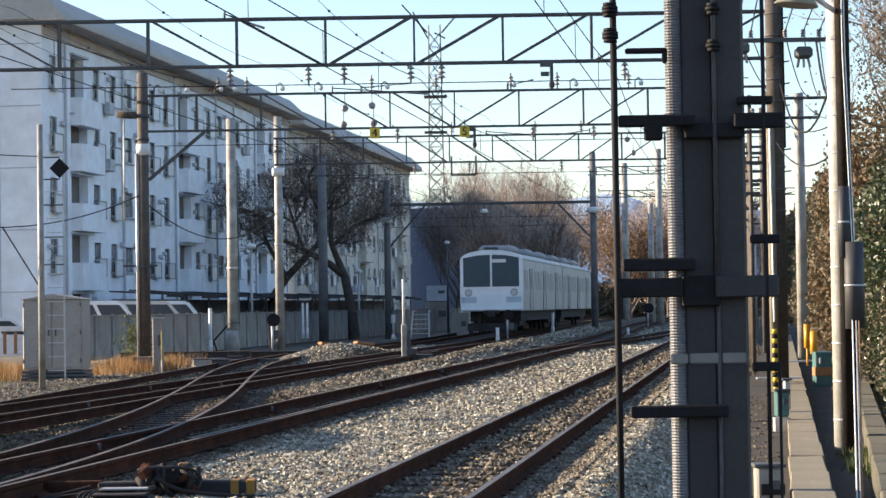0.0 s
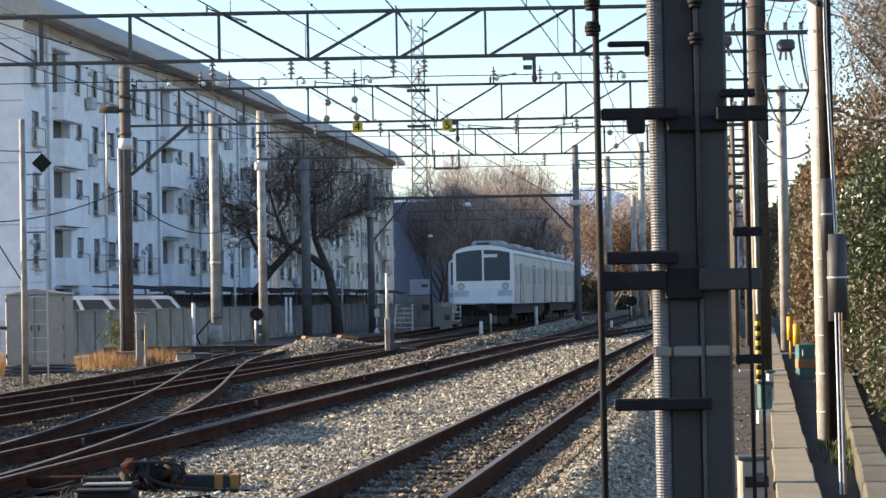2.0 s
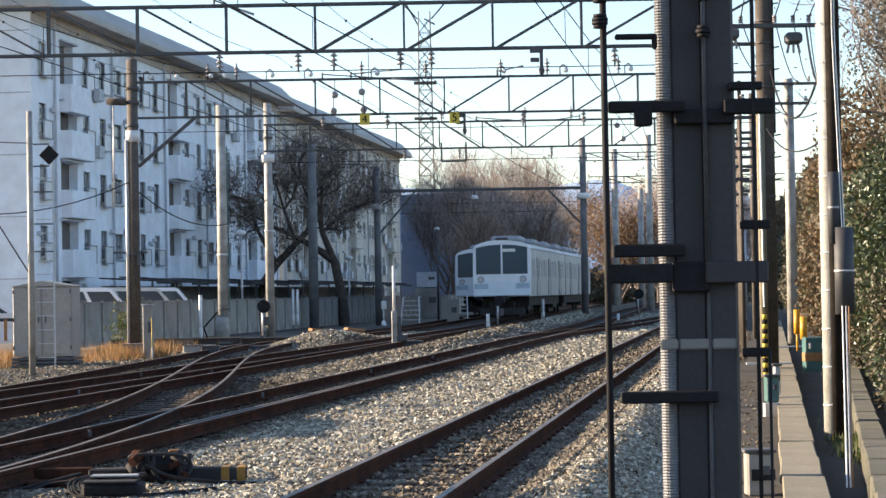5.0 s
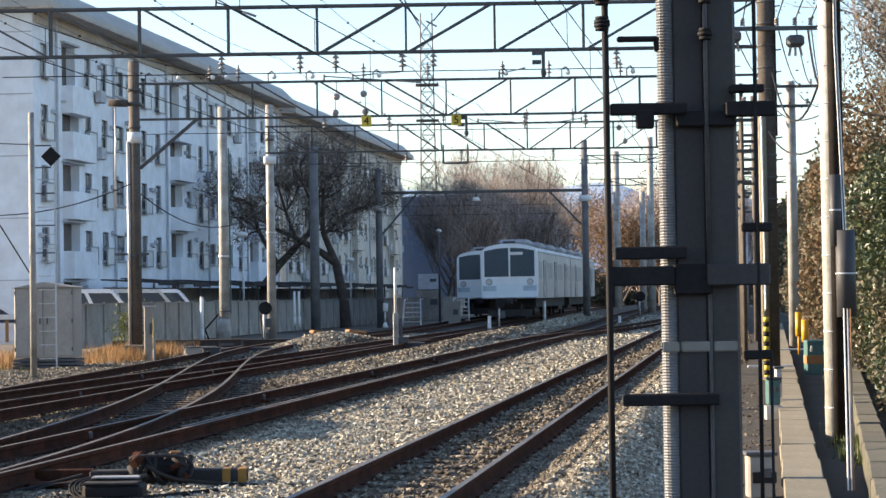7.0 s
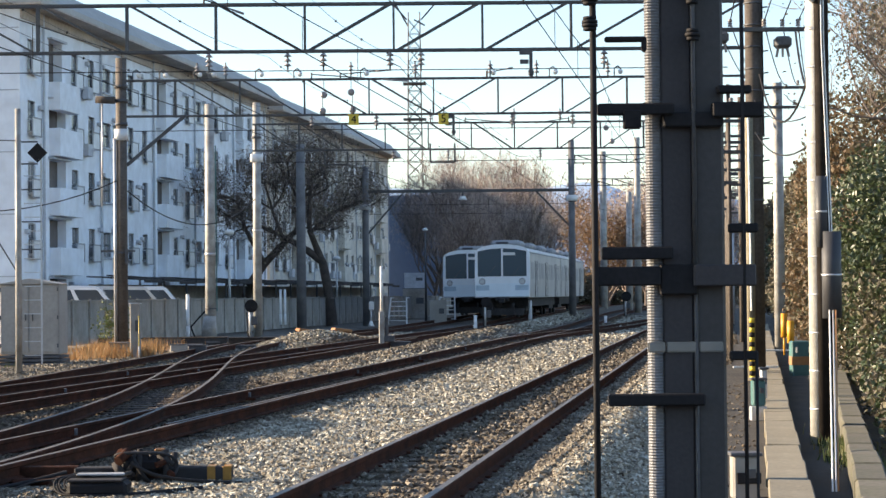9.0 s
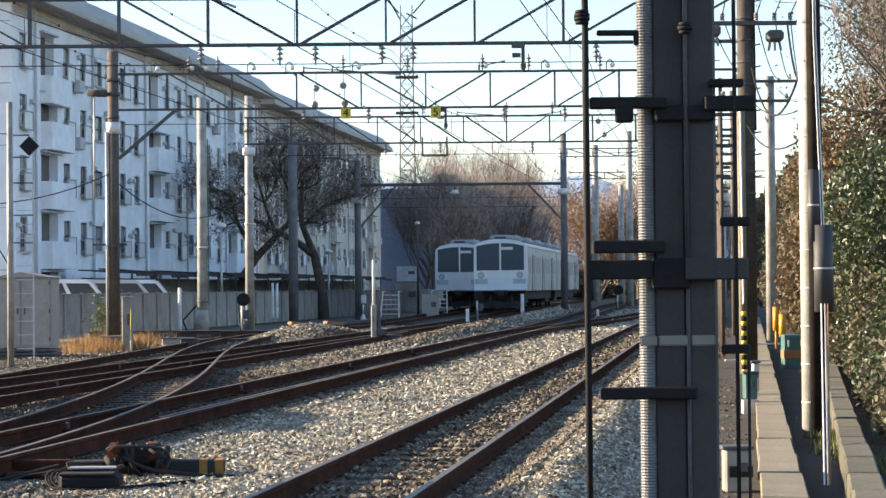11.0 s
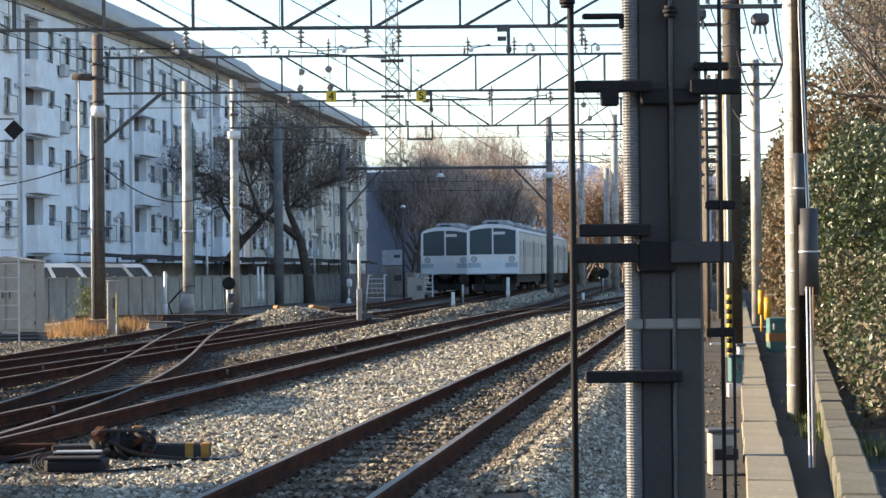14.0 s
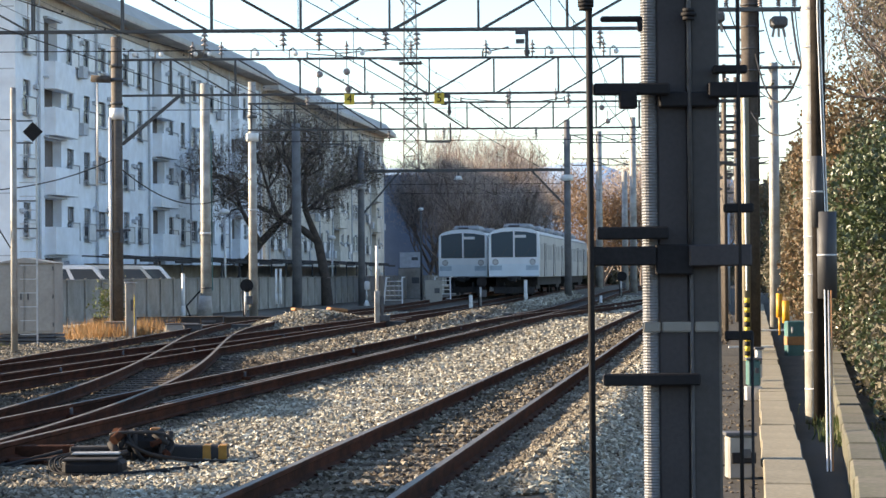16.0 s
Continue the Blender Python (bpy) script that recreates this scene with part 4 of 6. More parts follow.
def disc_signal(X, Y, z0, h, label, r=0.28):
    t = thing("shunting_signal", at(X, Y, z0), label, "signal", "shunting signals")
    bm = bm_new()
    rod(bm, (0, -0.05, h), (0, 0.0, h), r, n=24)
    part("disc", bm, "black", t)
    bm = bm_new()
    rod(bm, (0, -0.12, h - 0.1), (0, -0.05, h - 0.1), r * 0.25, n=12)
    part("hood", bm, "black", t)
    bm = bm_new()
    rod(bm, (-0.05, 0.05, 0), (-0.05, 0.05, h), 0.045, n=8)
    part("post", bm, "galv", t)
    bm = bm_new()
    box(bm, (0.1, 0.1, h * 0.55), (0.22, 0.18, 0.32), 0.02)
    part("box", bm, "steel", t)
    bm = bm_new()
    for a, b in (((-0.18, 0, h - 0.2), (-0.12, 0, 0.1)), ((-0.12, 0, 0.1), (0.0, 0, 0.02))):
        rod(bm, a, b, 0.022, n=6)
    part("cable", bm, "rubber", t)


disc_signal(-6.2, 78.5, -0.1, 1.2, "black round shunting signal on a pale post by the fence", 0.24)
disc_signal(11.6, 121.0, 0.1, 1.15, "black round shunting signal far along the track", 0.28)
disc_signal(2.8, 92.0, 0.0, 1.1, "black round shunting signal before the train", 0.22)


def dwarf(X, Y):
    t = thing("dwarf_signal", at(X, Y, 0.0), "small pale dwarf signal beside the track", "signal")
    bm = bm_new()
    rod(bm, (0, 0, 0), (0, 0, 0.25), 0.16, 0.06, 10)
    part("foot", bm, "white", t)
    bm = bm_new()
    rod(bm, (0, 0, 0.2), (0, 0, 0.75), 0.04, n=8)
    part("stem", bm, "galv", t)
    bm = bm_new()
    box(bm, (0.02, 0, 0.95), (0.26, 0.2, 0.42), 0.05)
    part("head", bm, "galv", t)


dwarf(-2.35, 101.0)


def steps(X, Y, label):
    t = thing("access_steps", at(X, Y, -0.1, -8), label, "steps")
    for s in (-1, 1):
        bm = bm_new()
        bar(bm, (s * 0.5, 0, 0), (s * 0.42, 0.5, 1.4), 0.07)
        bar(bm, (s * 0.42, 0.5, 1.4), (s * 0.42, 1.4, 1.4), 0.06)
        part("stringer", bm, "white", t)
    for i in range(5):
        bm = bm_new()
        box(bm, (0, 0.08 + i * 0.1, 0.2 + i * 0.25), (0.9, 0.2, 0.05))
        part("tread", bm, "galv", t)


steps(-1.25, 114.0, "white steel access steps beside the siding")
steps(1.4, 119.5, "white steel access steps under the parked train")


def low_box(X, Y, w, d, h, m, label, name="equipment_box", z0=-0.22, lid="steel"):
    t = thing(name, at(X, Y, z0), label, "equipment box", "trackside boxes")
    bm = bm_new()
    box(bm, (0, 0, h / 2), (w, d, h), min(0.02, h * 0.1))
    part("body", bm, m, t)
    bm = bm_new()
    box(bm, (0, 0, h + 0.012), (w + 0.04, d + 0.04, 0.03), 0.006)
    part("lid", bm, lid, t)
    bm = bm_new()
    box(bm, (w * 0.2, -d / 2 - 0.01, h * 0.6), (w * 0.3, 0.02, h * 0.2), 0.003)
    part("latch", bm, "steel", t)
    return t


low_box(-7.0, 64.0, 0.9, 0.5, 0.25, "cabinet", "low pale trackside box in dry grass", lid="steel")
low_box(-6.1, 66.0, 2.0, 0.4, 0.16, "steel", "long low dark trackside duct")
low_box(-9.2, 72.0, 3.2, 0.5, 0.3, "earth", "low brown timber stack by the fence", lid="wood")
low_box(0.9, 113.0, 0.9, 0.5, 1.35, "cabinet", "pale upright equipment box beside the siding", lid="cabinet")
low_box(-0.4, 150.0, 1.7, 1.0, 2.1, "fence", "grey plinth beside the apartment block", "plinth")
low_box(-0.4, 150.0, 1.5, 0.8, 1.05, "trim", "pale ventilation unit on a grey plinth", "ventilation_unit", 1.92, "trim")
low_box(-0.7, 66.8, 0.7, 0.5, 0.2, "steel", "dark point machine cover beside the block post")
low_box(1.9, 73.5, 0.9, 0.5, 0.2, "steel", "dark point machine between the tracks")
low_box(3.6, 80.0, 0.9, 0.5, 0.18, "steel", "dark point machine between the tracks")
low_box(-7.8, 58.7, 0.27, 0.3, 1.5, "fence", "narrow upright grey case at the brown pole", "switch_case", lid="galv")
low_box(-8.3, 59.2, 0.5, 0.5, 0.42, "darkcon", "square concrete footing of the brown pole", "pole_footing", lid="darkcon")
low_box(-7.05, 70.0, 1.5, 0.6, 0.34, "under", "dark low frame of stacked timbers", lid="wood")
low_box(-5.6, 72.0, 1.9, 0.5, 0.28, "wood", "dark low frame of stacked timbers", lid="under")
low_box(-6.3, 60.5, 0.5, 0.35, 0.3, "steel", "small dark box at the pole's foot")
for X, Y in ((-4.6, 86.0), (-3.2, 86.5)):
    t = thing("wooden_wedge", at(X, Y, 0.02, 30), "orange-brown timber block lying beside the ballast heap", "timber", "timber blocks")
    bm = bm_new()
    box(bm, (0, 0, 0.04), (0.8, 0.4, 0.13), 0.03, Matrix.Rotation(0.12, 4, "Y"))
    part("block", bm, "brick", t)


def barrier():
    t = thing("barrier", at(-12.4, 60.0, -0.2), "white barrier with brown stripes before a parked car", "barrier")
    for z in (0.55, 0.95, 1.25):
        bm = bm_new()
        box(bm, (0, 0, z), (1.8, 0.04, 0.14), 0.01)
        part("rail", bm, "white", t)
    for i in range(6):
        bm = bm_new()
        box(bm, (-0.75 + i * 0.3, -0.03, 0.85), (0.09, 0.02, 0.6))
        part("stripe", bm, "brick", t)
    for s in (-0.8, 0.8):
        bm = bm_new()
        rod(bm, (s, 0, 0), (s, 0, 1.35), 0.04)
        part("post", bm, "white", t)


barrier()


# ---------------------------------------------------------------- parked cars
def car(X, Y, turn, paint, van, label):
    t = thing("parked_car", at(X, Y, 0.06 if van else -0.1, turn), label, "car", "parked cars")
    L, W, H = (4.4, 1.7, 1.9) if van else (4.2, 1.68, 1.48)
    if van:
        side = [(-L / 2, 0.35), (L / 2, 0.35), (L / 2, 0.95), (L / 2 - 0.55, 1.1), (L / 2 - 1.2, H - 0.05), (-L / 2 + 0.25, H), (-L / 2, 1.1)]
        glass = [(-L / 2 + 0.25, 1.12), (L / 2 - 0.75, 1.12), (L / 2 - 1.22, H - 0.2), (-L / 2 + 0.35, H - 0.16)]
    else:
        side = [(-L / 2, 0.35), (L / 2, 0.35), (L / 2, 0.75), (L / 2 - 1.0, 0.92), (L / 2 - 1.7, H - 0.03), (-L / 2 + 0.9, H), (-L / 2 + 0.1, 0.95), (-L / 2, 0.8)]
        glass = [(-L / 2 + 0.45, 0.98), (L / 2 - 1.15, 0.96), (L / 2 - 1.75, H - 0.12), (-L / 2 + 0.95, H - 0.10)]
    bm = bm_new()
    lo = [bm.verts.new((x, -W / 2, z)) for x, z in side]
    hi = [bm.verts.new((x, W / 2, z)) for x, z in side]
    bm.faces.new(lo)
    bm.faces.new(hi[::-1])
    k = len(side)
    for i in range(k):
        bm.faces.new((lo[(i + 1) % k], lo[i], hi[i], hi[(i + 1) % k]))
    bmesh.ops.recalc_face_normals(bm, faces=bm.faces)
    bmesh.ops.bevel(bm, geom=bm.edges[:], offset=0.06, segments=2, affect="EDGES")
    part("body", bm, paint, t)
    for s in (-1, 1):
        bm = bm_new()
        g = [Vector((x, s * (W / 2 + 0.008), z)) for x, z in glass]
        for f0, f1 in ((0.0, 0.3), (0.35, 0.64), (0.69, 1.0)):
            bm = bm_new()
            a = [bm.verts.new(p) for p in (g[0].lerp(g[1], f0), g[0].lerp(g[1], f1), g[3].lerp(g[2], f1), g[3].lerp(g[2], f0))]
            bm.faces.new(a if s < 0 else a[::-1])
            part("side_window", bm, "glass", t)
        for x in (-L / 2 + 0.8, L / 2 - 0.8):
            bm = bm_new()
            rod(bm, (x, s * (W / 2 - 0.2), 0.31), (x, s * (W / 2 + 0.01), 0.31), 0.31, n=18)
            wh = part("wheel", bm, "rubber", t)
            bm = bm_new()
            rod(bm, (x, s * (W / 2 + 0.01), 0.31), (x, s * (W / 2 + 0.02), 0.31), 0.19, n=14)
            part("rim", bm, "galv", wh)
    bm = bm_new()
    x0, x1, z0, z1 = (L / 2 - 0.62, L / 2 - 1.16, 1.16, H - 0.16) if van else (L / 2 - 1.06, L / 2 - 1.66, 0.97, H - 0.1)
    a = [bm.verts.new(p) for p in ((x0 + 0.05, -W * 0.4, z0), (x0 + 0.05, W * 0.4, z0), (x1 + 0.05, W * 0.38, z1), (x1 + 0.05, -W * 0.38, z1))]
    bm.faces.new(a)
    part("windscreen", bm, "glass", t)
    return t


for i, (X, Y, tn, p, v) in enumerate(((-13.6, 84.0, 5, "carwhite", True), (-12.3, 88.0, 8, "carsilver", True), (-11.9, 91.5, 5, "carwhite", True))):
    car(X, Y, tn, p, v, "white van parked behind the sheet fence" if p == "carwhite" else "silver car parked behind the sheet fence")
car(-13.3, 63.5, 20, "carwhite", False, "white car parked beside the relay cabinet")


def carport():
    t = thing("carport", at_track(0, -26.3, 0), "long dark low shed roof along the apartment blocks", "shed")
    for u in range(90, 162, 12):
        bm = bm_new()
        for k in range(4):
            box(bm, (0, u + 1.5 + 3 * k, 2.25 + 0.05 * ((u // 12 + k) % 3)), (2.6, 2.92, 0.06), 0.01, Matrix.Rotation(0.06 + 0.02 * (k % 2), 4, "Y"))
            box(bm, (1.3, u + 1.5 + 3 * k, 2.12 + 0.05 * ((u // 12 + k) % 3)), (0.05, 2.92, 0.14))
        part("roof_panel", bm, "under", t)
        for k in (0, 4, 8):
            bm = bm_new()
            bar(bm, (1.1, u + k, -0.2), (1.1, u + k, 2.2), 0.08)
            part("post", bm, "steel", t)
    bm = bm_new()
    box(bm, (-1.3, 126, 1.0), (0.08, 71, 2.1))
    part("back_wall", bm, "fence", t)


carport()


# ---------------------------------------------------------------- lamps
def lamp_post(X, Y, h, label, metal="galv", r=0.24):
    t = thing("street_lamp", at(X, Y, -0.2), label, "street lamp", "street lamps")
    bm = bm_new()
    rod(bm, (0, 0, 0), (0, 0, h), 0.07, 0.045, 8)
    part("post", bm, metal, t)
    bm = bm_new()
    bmesh.ops.create_uvsphere(bm, u_segments=16, v_segments=8, radius=r, matrix=Matrix.Translation((0, 0, h + 0.1)) @ Matrix.Diagonal((1, 1, 0.6, 1)))
    part("globe", bm, "white", t)


lamp_post(-8.9, 100.0, 4.55, "slim lamp post with a white globe")
lamp_post(-4.85, 124.0, 3.7, "slim lamp post with a white globe by the bare tree")
lamp_post(0.3, 130.0, 5.5, "slim dark lamp post with a small white lamp head", "steel", 0.17)


def head_lamp(X, Y, z, label, r=0.2):
    t = thing("lamp_head", at(X, Y, z), label, "lamp", "lamp heads")
    bm = bm_new()
    rod(bm, (0, 0, -0.1), (0, 0, 0.1), r * 1.3, r * 0.7, 14)
    part("shade", bm, "white", t)
    bm = bm_new()
    rod(bm, (0, 0, 0.08), (0, 0.0, 0.35), 0.04, n=8)
    part("stem", bm, "steel", t)


head_lamp(2.35, 118.0, 6.75, "white lamp head hanging from a beam")


# ---------------------------------------------------------------- portal beam beyond the third lattice beam
def portal_beam():
    t = thing("portal_beam", at(0, 118.0, 0), "plain steel portal beam with diagonal braces", "portal beam")
    bm = bm_new()
    box(bm, (2.7, 0, 7.15), (11.4, 0.16, 0.16), 0.01)
    part("beam", bm, "truss", t)
    for a, b in (((-2.9, 0, 4.8), (-0.9, 0, 7.1)), ((8.2, 0, 5.2), (6.4, 0, 7.1))):
        bm = bm_new()
        bar(bm, a, b, 0.1)
        part("brace", bm, "truss", t)


portal_beam()


def l1_gear():
    """Brace under the second lattice beam, transformer can and down pipe on the brown pole."""
    t = thing("pole_gear", at(-8.33, 60.0, 0), "grey brace and small transformer on the brown pole", "pole fittings")
    bm = bm_new()
    bar(bm, (0.15, 0, 5.15), (1.75, 0, 6.5), 0.09)
    part("brace", bm, "truss", t)
    bm = bm_new()
    rod(bm, (-0.68, -0.2, 6.98), (-0.15, -0.2, 6.95), 0.10, n=12)
    part("can", bm, "mixpole", t)
    bm = bm_new()
    rod(bm, (-0.5, -0.2, 6.9), (-0.52, -0.2, 4.0), 0.025, n=8)
    part("drop_pipe", bm, "galv", t)
    bm = bm_new()
    rod(bm, (-0.17, -0.12, 0), (-0.17, -0.12, 5.9), 0.045, n=8)
    part("riser", bm, "galv", t)
    bm = bm_new()
    box(bm, (-0.1, -0.1, 2.75), (0.95, 0.06, 0.06))
    box(bm, (0.15, -0.2, 2.6), (0.08, 0.12, 0.4))
    part("crossarm", bm, "steel", t)


l1_gear()


def flared_foot():
    t = thing("pole_stay", at(-8.12, 82.8, -0.2), "pale concrete stay block at a pole's foot", "stay")
    bm = bm_new()
    rod(bm, (-0.05, 0, 0), (-0.02, 0, 0.9), 0.33, 0.225, 14)
    part("collar", bm, "polecon", t)
    bm = bm_new()
    bar(bm, (-0.75, 0, 0.5), (-0.2, 0, 1.1), 0.06)
    bar(bm, (-0.75, 0, 0.5), (-0.6, 0, 0.1), 0.06)
    part("stay_bar", bm, "black", t)


flared_foot()


# ---------------------------------------------------------------- right side
def tube_guard(X, Y, z0, z1, r, pole_thing):
    o = pole_thing.matrix_basis.translation
    for nm, a, b, rr, m in (("cable_guard", z0, z1, r, "guard"), ("guard_clip", (z0 + z1) / 2 - 0.01, (z0 + z1) / 2 + 0.01, r * 1.06, "galv")):
        bm = bm_new()
        rod(bm, (X - o.x, Y - o.y, a - o.z), (X - o.x, Y - o.y, b - o.z), rr, rr, 16)
        part(nm, bm, m, pole_thing, "smooth grey plastic cable guard" if nm == "cable_guard" else "")


tube_guard(4.50, 23.45, 1.15, 2.10, 0.108, R1)
tube_guard(4.40, 23.47, 1.93, 2.71, 0.062, R1)
for pts, m in (([(4.425, 23.52, 8.9), (4.43, 23.5, 4.2), (4.475, 23.4, 2.06)], "white"), ([(4.44, 23.52, 8.9), (4.455, 23.5, 4.2), (4.50, 23.4, 2.06)], "galv"), ([(4.46, 23.4, 1.25), (3.42, 17.9, -0.24)], "white"),
               ([(4.50, 23.4, 1.25), (3.45, 17.9, -0.24)], "galv"), ([(4.53, 23.4, 1.25), (3.475, 17.95, -0.24)], "brick")):
    wire("service_cable", pts, 0.008, m)
    tagged(scene.collection.objects[-1], "thin bright stay cable on a pole", "cable", "service cables")


def hazard_guy():
    t = thing("guy_wire", at(6.17, 40.0, -0.3), "steel guy with a yellow and black striped guard", "guy wire")
    bm = bm_new()
    rod(bm, (0.0, 0, 1.4), (-0.02, 0, 5.0), 0.02, n=6)
    part("cable", bm, "galv", t)
    for i in range(14):
        bm = bm_new()
        rod(bm, (0, 0, i * 0.09), (0, 0, i * 0.09 + 0.09), 0.05, n=10)
        part("stripe", bm, "yellow" if i % 2 else "black", t)


hazard_guy()


def green_box():
    t = thing("control_box", at(7.65, 43.0, -0.40), "green trackside control box with an orange band", "control box")
    bm = bm_new()
    box(bm, (0, 0, 0.45), (0.5, 0.35, 0.8), 0.02)
    part("body", bm, "green", t)
    bm = bm_new()
    box(bm, (0, -0.01, 0.46), (0.51, 0.36, 0.17), 0.004)
    part("band", bm, "brick", t)
    for s in (-0.15, 0.1):
        bm = bm_new()
        box(bm, (s, -0.19, 0.68), (0.04, 0.03, 0.12), 0.004)
        part("latch", bm, "galv", t)


green_box()
for X, Y, h in ((7.72, 44.8, 0.62), (8.55, 50.5, 0.75)):
    t = thing("bollard", at(X, Y, -0.05), "bright yellow-orange marker tube on a thin stem", "bollard", "yellow markers")
    bm = bm_new()
    rod(bm, (0, 0, 0), (0, 0, 0.5), 0.025, n=8)
    part("stem", bm, "orange", t)
    bm = bm_new()
    rod(bm, (0, 0, 0.42), (0, 0, 0.42 + h * 0.75), 0.075, n=14)
    part("tube", bm, "orange", t)
for X, Y, L in ((6.7, 43.0, 1.3), (9.0, 55.0, 2.0)):
    t = thing("trough_marker", at(X, Y, -0.06), "thin pale bar laid across the trough", "bar", "trough bars")
    bm = bm_new()
    box(bm, (0, 0, 0), (L * 0.7, 0.08, 0.04), 0.005)
    part("bar", bm, "white", t)


def small_cases():
    t = low_box(4.42, 28.2, 0.17, 0.2, 0.34, "green", "small green case on a frame beside the trough", "junction_case", -0.05)
    bm = bm_new()
    box(bm, (0.0, 0, -0.1), (0.2, 0.22, 0.18))
    part("frame", bm, "galv", t)
    low_box(4.62, 29.0, 0.09, 0.12, 0.40, "galv", "narrow pale case beside the trough", "junction_case", 0.0)
    t = low_box(2.64, 17.6, 0.22, 0.2, 0.36, "fence", "grey junction case with a black strap beside the column", "junction_case", -0.25)
    bm = bm_new()
    box(bm, (0.02, -0.1, 0.18), (0.2, 0.03, 0.09), 0.005)
    part("strap", bm, "black", t)
    low_box(6.25, 25.5, 0.27, 0.15, 0.6, "cabinet", "pale grey meter case among the shrubs", "meter_case", 0.55)


small_cases()


def kerb_wall():
    t = thing("kerb_wall", Matrix.Identity(4), "low concrete kerb wall at the foot of the hedge", "kerb")
    bm = bm_new()
    box(bm, (0, 0, 0), (0.26, 1.46, 0.34), 0.02)
    me = mesh_of("kerb_block", bm, "mossy")
    for i in range(30):
        y = 9.6 + i * 1.48
        near = y < 18.5
        piece("kerb_block", me, t, at(2.88 + 0.184 * (y - 13.4), y, -0.19 + (0.05 if near else 0) + random.uniform(-0.012, 0.012), -10.4 + random.uniform(-0.8, 0.8)))


kerb_wall()


def crossarm(X, Y, z, x0, x1, label, ins=(), sy=0.0):
    t = thing("crossarm", at(X, Y, z), label, "crossarm", "crossarms")
    bm = bm_new()
    box(bm, ((x0 + x1) / 2, sy, 0), (x1 - x0, 0.08, 0.08), 0.006)
    part("arm", bm, "truss", t)
    for x in ins:
        bm = bm_new()
        for k in range(3):
            rod(bm, (x, sy, 0.06 + k * 0.05), (x, sy, 0.1 + k * 0.05), 0.05, 0.035, 10)
        part("insulator", bm, "porcelain", t)
    return t


crossarm(6.25, 41.0, 6.45, -0.7, 1.15, "grey crossarm with insulators on a concrete pole", (-0.55, -0.3, 0.35, 0.7, 1.0), -0.2)
crossarm(6.25, 41.0, 4.95, -0.7, 0.2, "short grey crossarm on a concrete pole", (-0.55, -0.3), -0.2)
crossarm(1.2, -4.0, 7.5, -0.9, 0.9, "grey crossarm at the end of the power line", ())
crossarm(10.0, 59.82, 7.15, -1.05, 0.85, "crossarm on a concrete pole beside the shrubs", (-0.9, -0.45, 0.6))
crossarm(10.0, 59.82, 6.6, -0.95, 0.6, "crossarm on a concrete pole beside the shrubs", (-0.8, 0.5))
for Y, z in ((52.0, 5.6), (58.0, 5.5), (66.0, 5.5), (75.0, 5.6), (84.0, 5.3), (96.0, 5.2)):
    receding = plain_pole(0.139 * Y + 0.3, Y + 0.1, z + 0.9, 0.055, "oldpole", "slim dark pole in a receding row")
    for dz in (-1.5, -0.75, 0.0, 0.75):
        crossarm(0.139 * Y + 0.3, Y, z + dz, -0.9, 0.5 if dz > -1 else 0.2, "crossarm of a receding line of poles", (-0.7, -0.3, 0.4) if dz > -1 else (-0.7, -0.3))
    bm = bm_new()
    bar(bm, (-1.0, 0, z + 0.3), (0.0, 0, z + 1.2), 0.05)
    part("brace", bm, "truss", receding)
for k in range(6):
    plain_pole(14.85 + 0.16 * k, 106.0 + (k % 2) * 1.5, 4.5 - 0.1 * (k % 3), 0.04, "galv", "slim pale post in a row beside the far crossing")
for Y in (72.0, 105.0):
    plain_pole(0.15 * Y, Y, 8.0, 0.10, "oldpole", "slim concrete pole in a receding row")


def hanging_case(X, Y, z, label):
    t = thing("line_switch", at(X, Y, z), label, "line switch", "line switches")
    bm = bm_new()
    box(bm, (0, 0, 0), (0.32, 0.3, 0.22), 0.05)
    part("case", bm, "steel", t)
    for k in (-0.12, 0, 0.12):
        bm = bm_new()
        rod(bm, (k, 0, -0.28), (k * 0.7, 0, -0.1), 0.025, n=6)
        part("bushing", bm, "porcelain", t)


hanging_case(6.95, 40.8, 6.2, "dark line switch with bushings under a crossarm")
hanging_case(5.75, 40.8, 6.3, "dark line switch with bushings under a crossarm")


def big_lamp():
    t = thing("street_lamp", at(3.70, 22.0, 4.56), "beige street lamp head on a pole", "street lamp", "street lamps")
    bm = bm_new()
    rod(bm, (-0.02, 0, -0.06), (0.0, 0, 0.12), 0.23, 0.12, 20)
    part("shade", bm, "cabinet", t)
    bm = bm_new()
    rod(bm, (0.1, 0, 0.08), (0.66, 1.6, 0.1), 0.03, n=8)
    part("arm", bm, "galv", t)


big_lamp()


# ---------------------------------------------------------------- number boards
def number_board(X, Y, z, digit):
    t = thing("number_board", at(X, Y, z), "yellow board with a black number hanging from the lattice beam", "sign", "number boards")
    bm = bm_new()
    box(bm, (0, 0, 0), (0.28, 0.02, 0.30), 0.004)
    part("board", bm, "yellow", t)
    cu = bpy.data.curves.new("numeral", "FONT")
    cu.body, cu.size, cu.align_x, cu.align_y, cu.extrude = digit, 0.32, "CENTER", "CENTER", 0.003
    cu.materials.append(M["black"])
    ob = new("numeral", cu)
    ob.parent = t
    ob.matrix_basis = Matrix.Translation((0, -0.016, 0)) @ Matrix.Rotation(radians(90), 4, "X")
    bm = bm_new()
    bar(bm, (0, 0.02, 0.1), (0, 0.02, 0.35), 0.03)
    part("hanger", bm, "steel", t)


number_board(-1.83, 59.9, 6.36, "4")
number_board(0.68, 59.9, 6.36, "5")


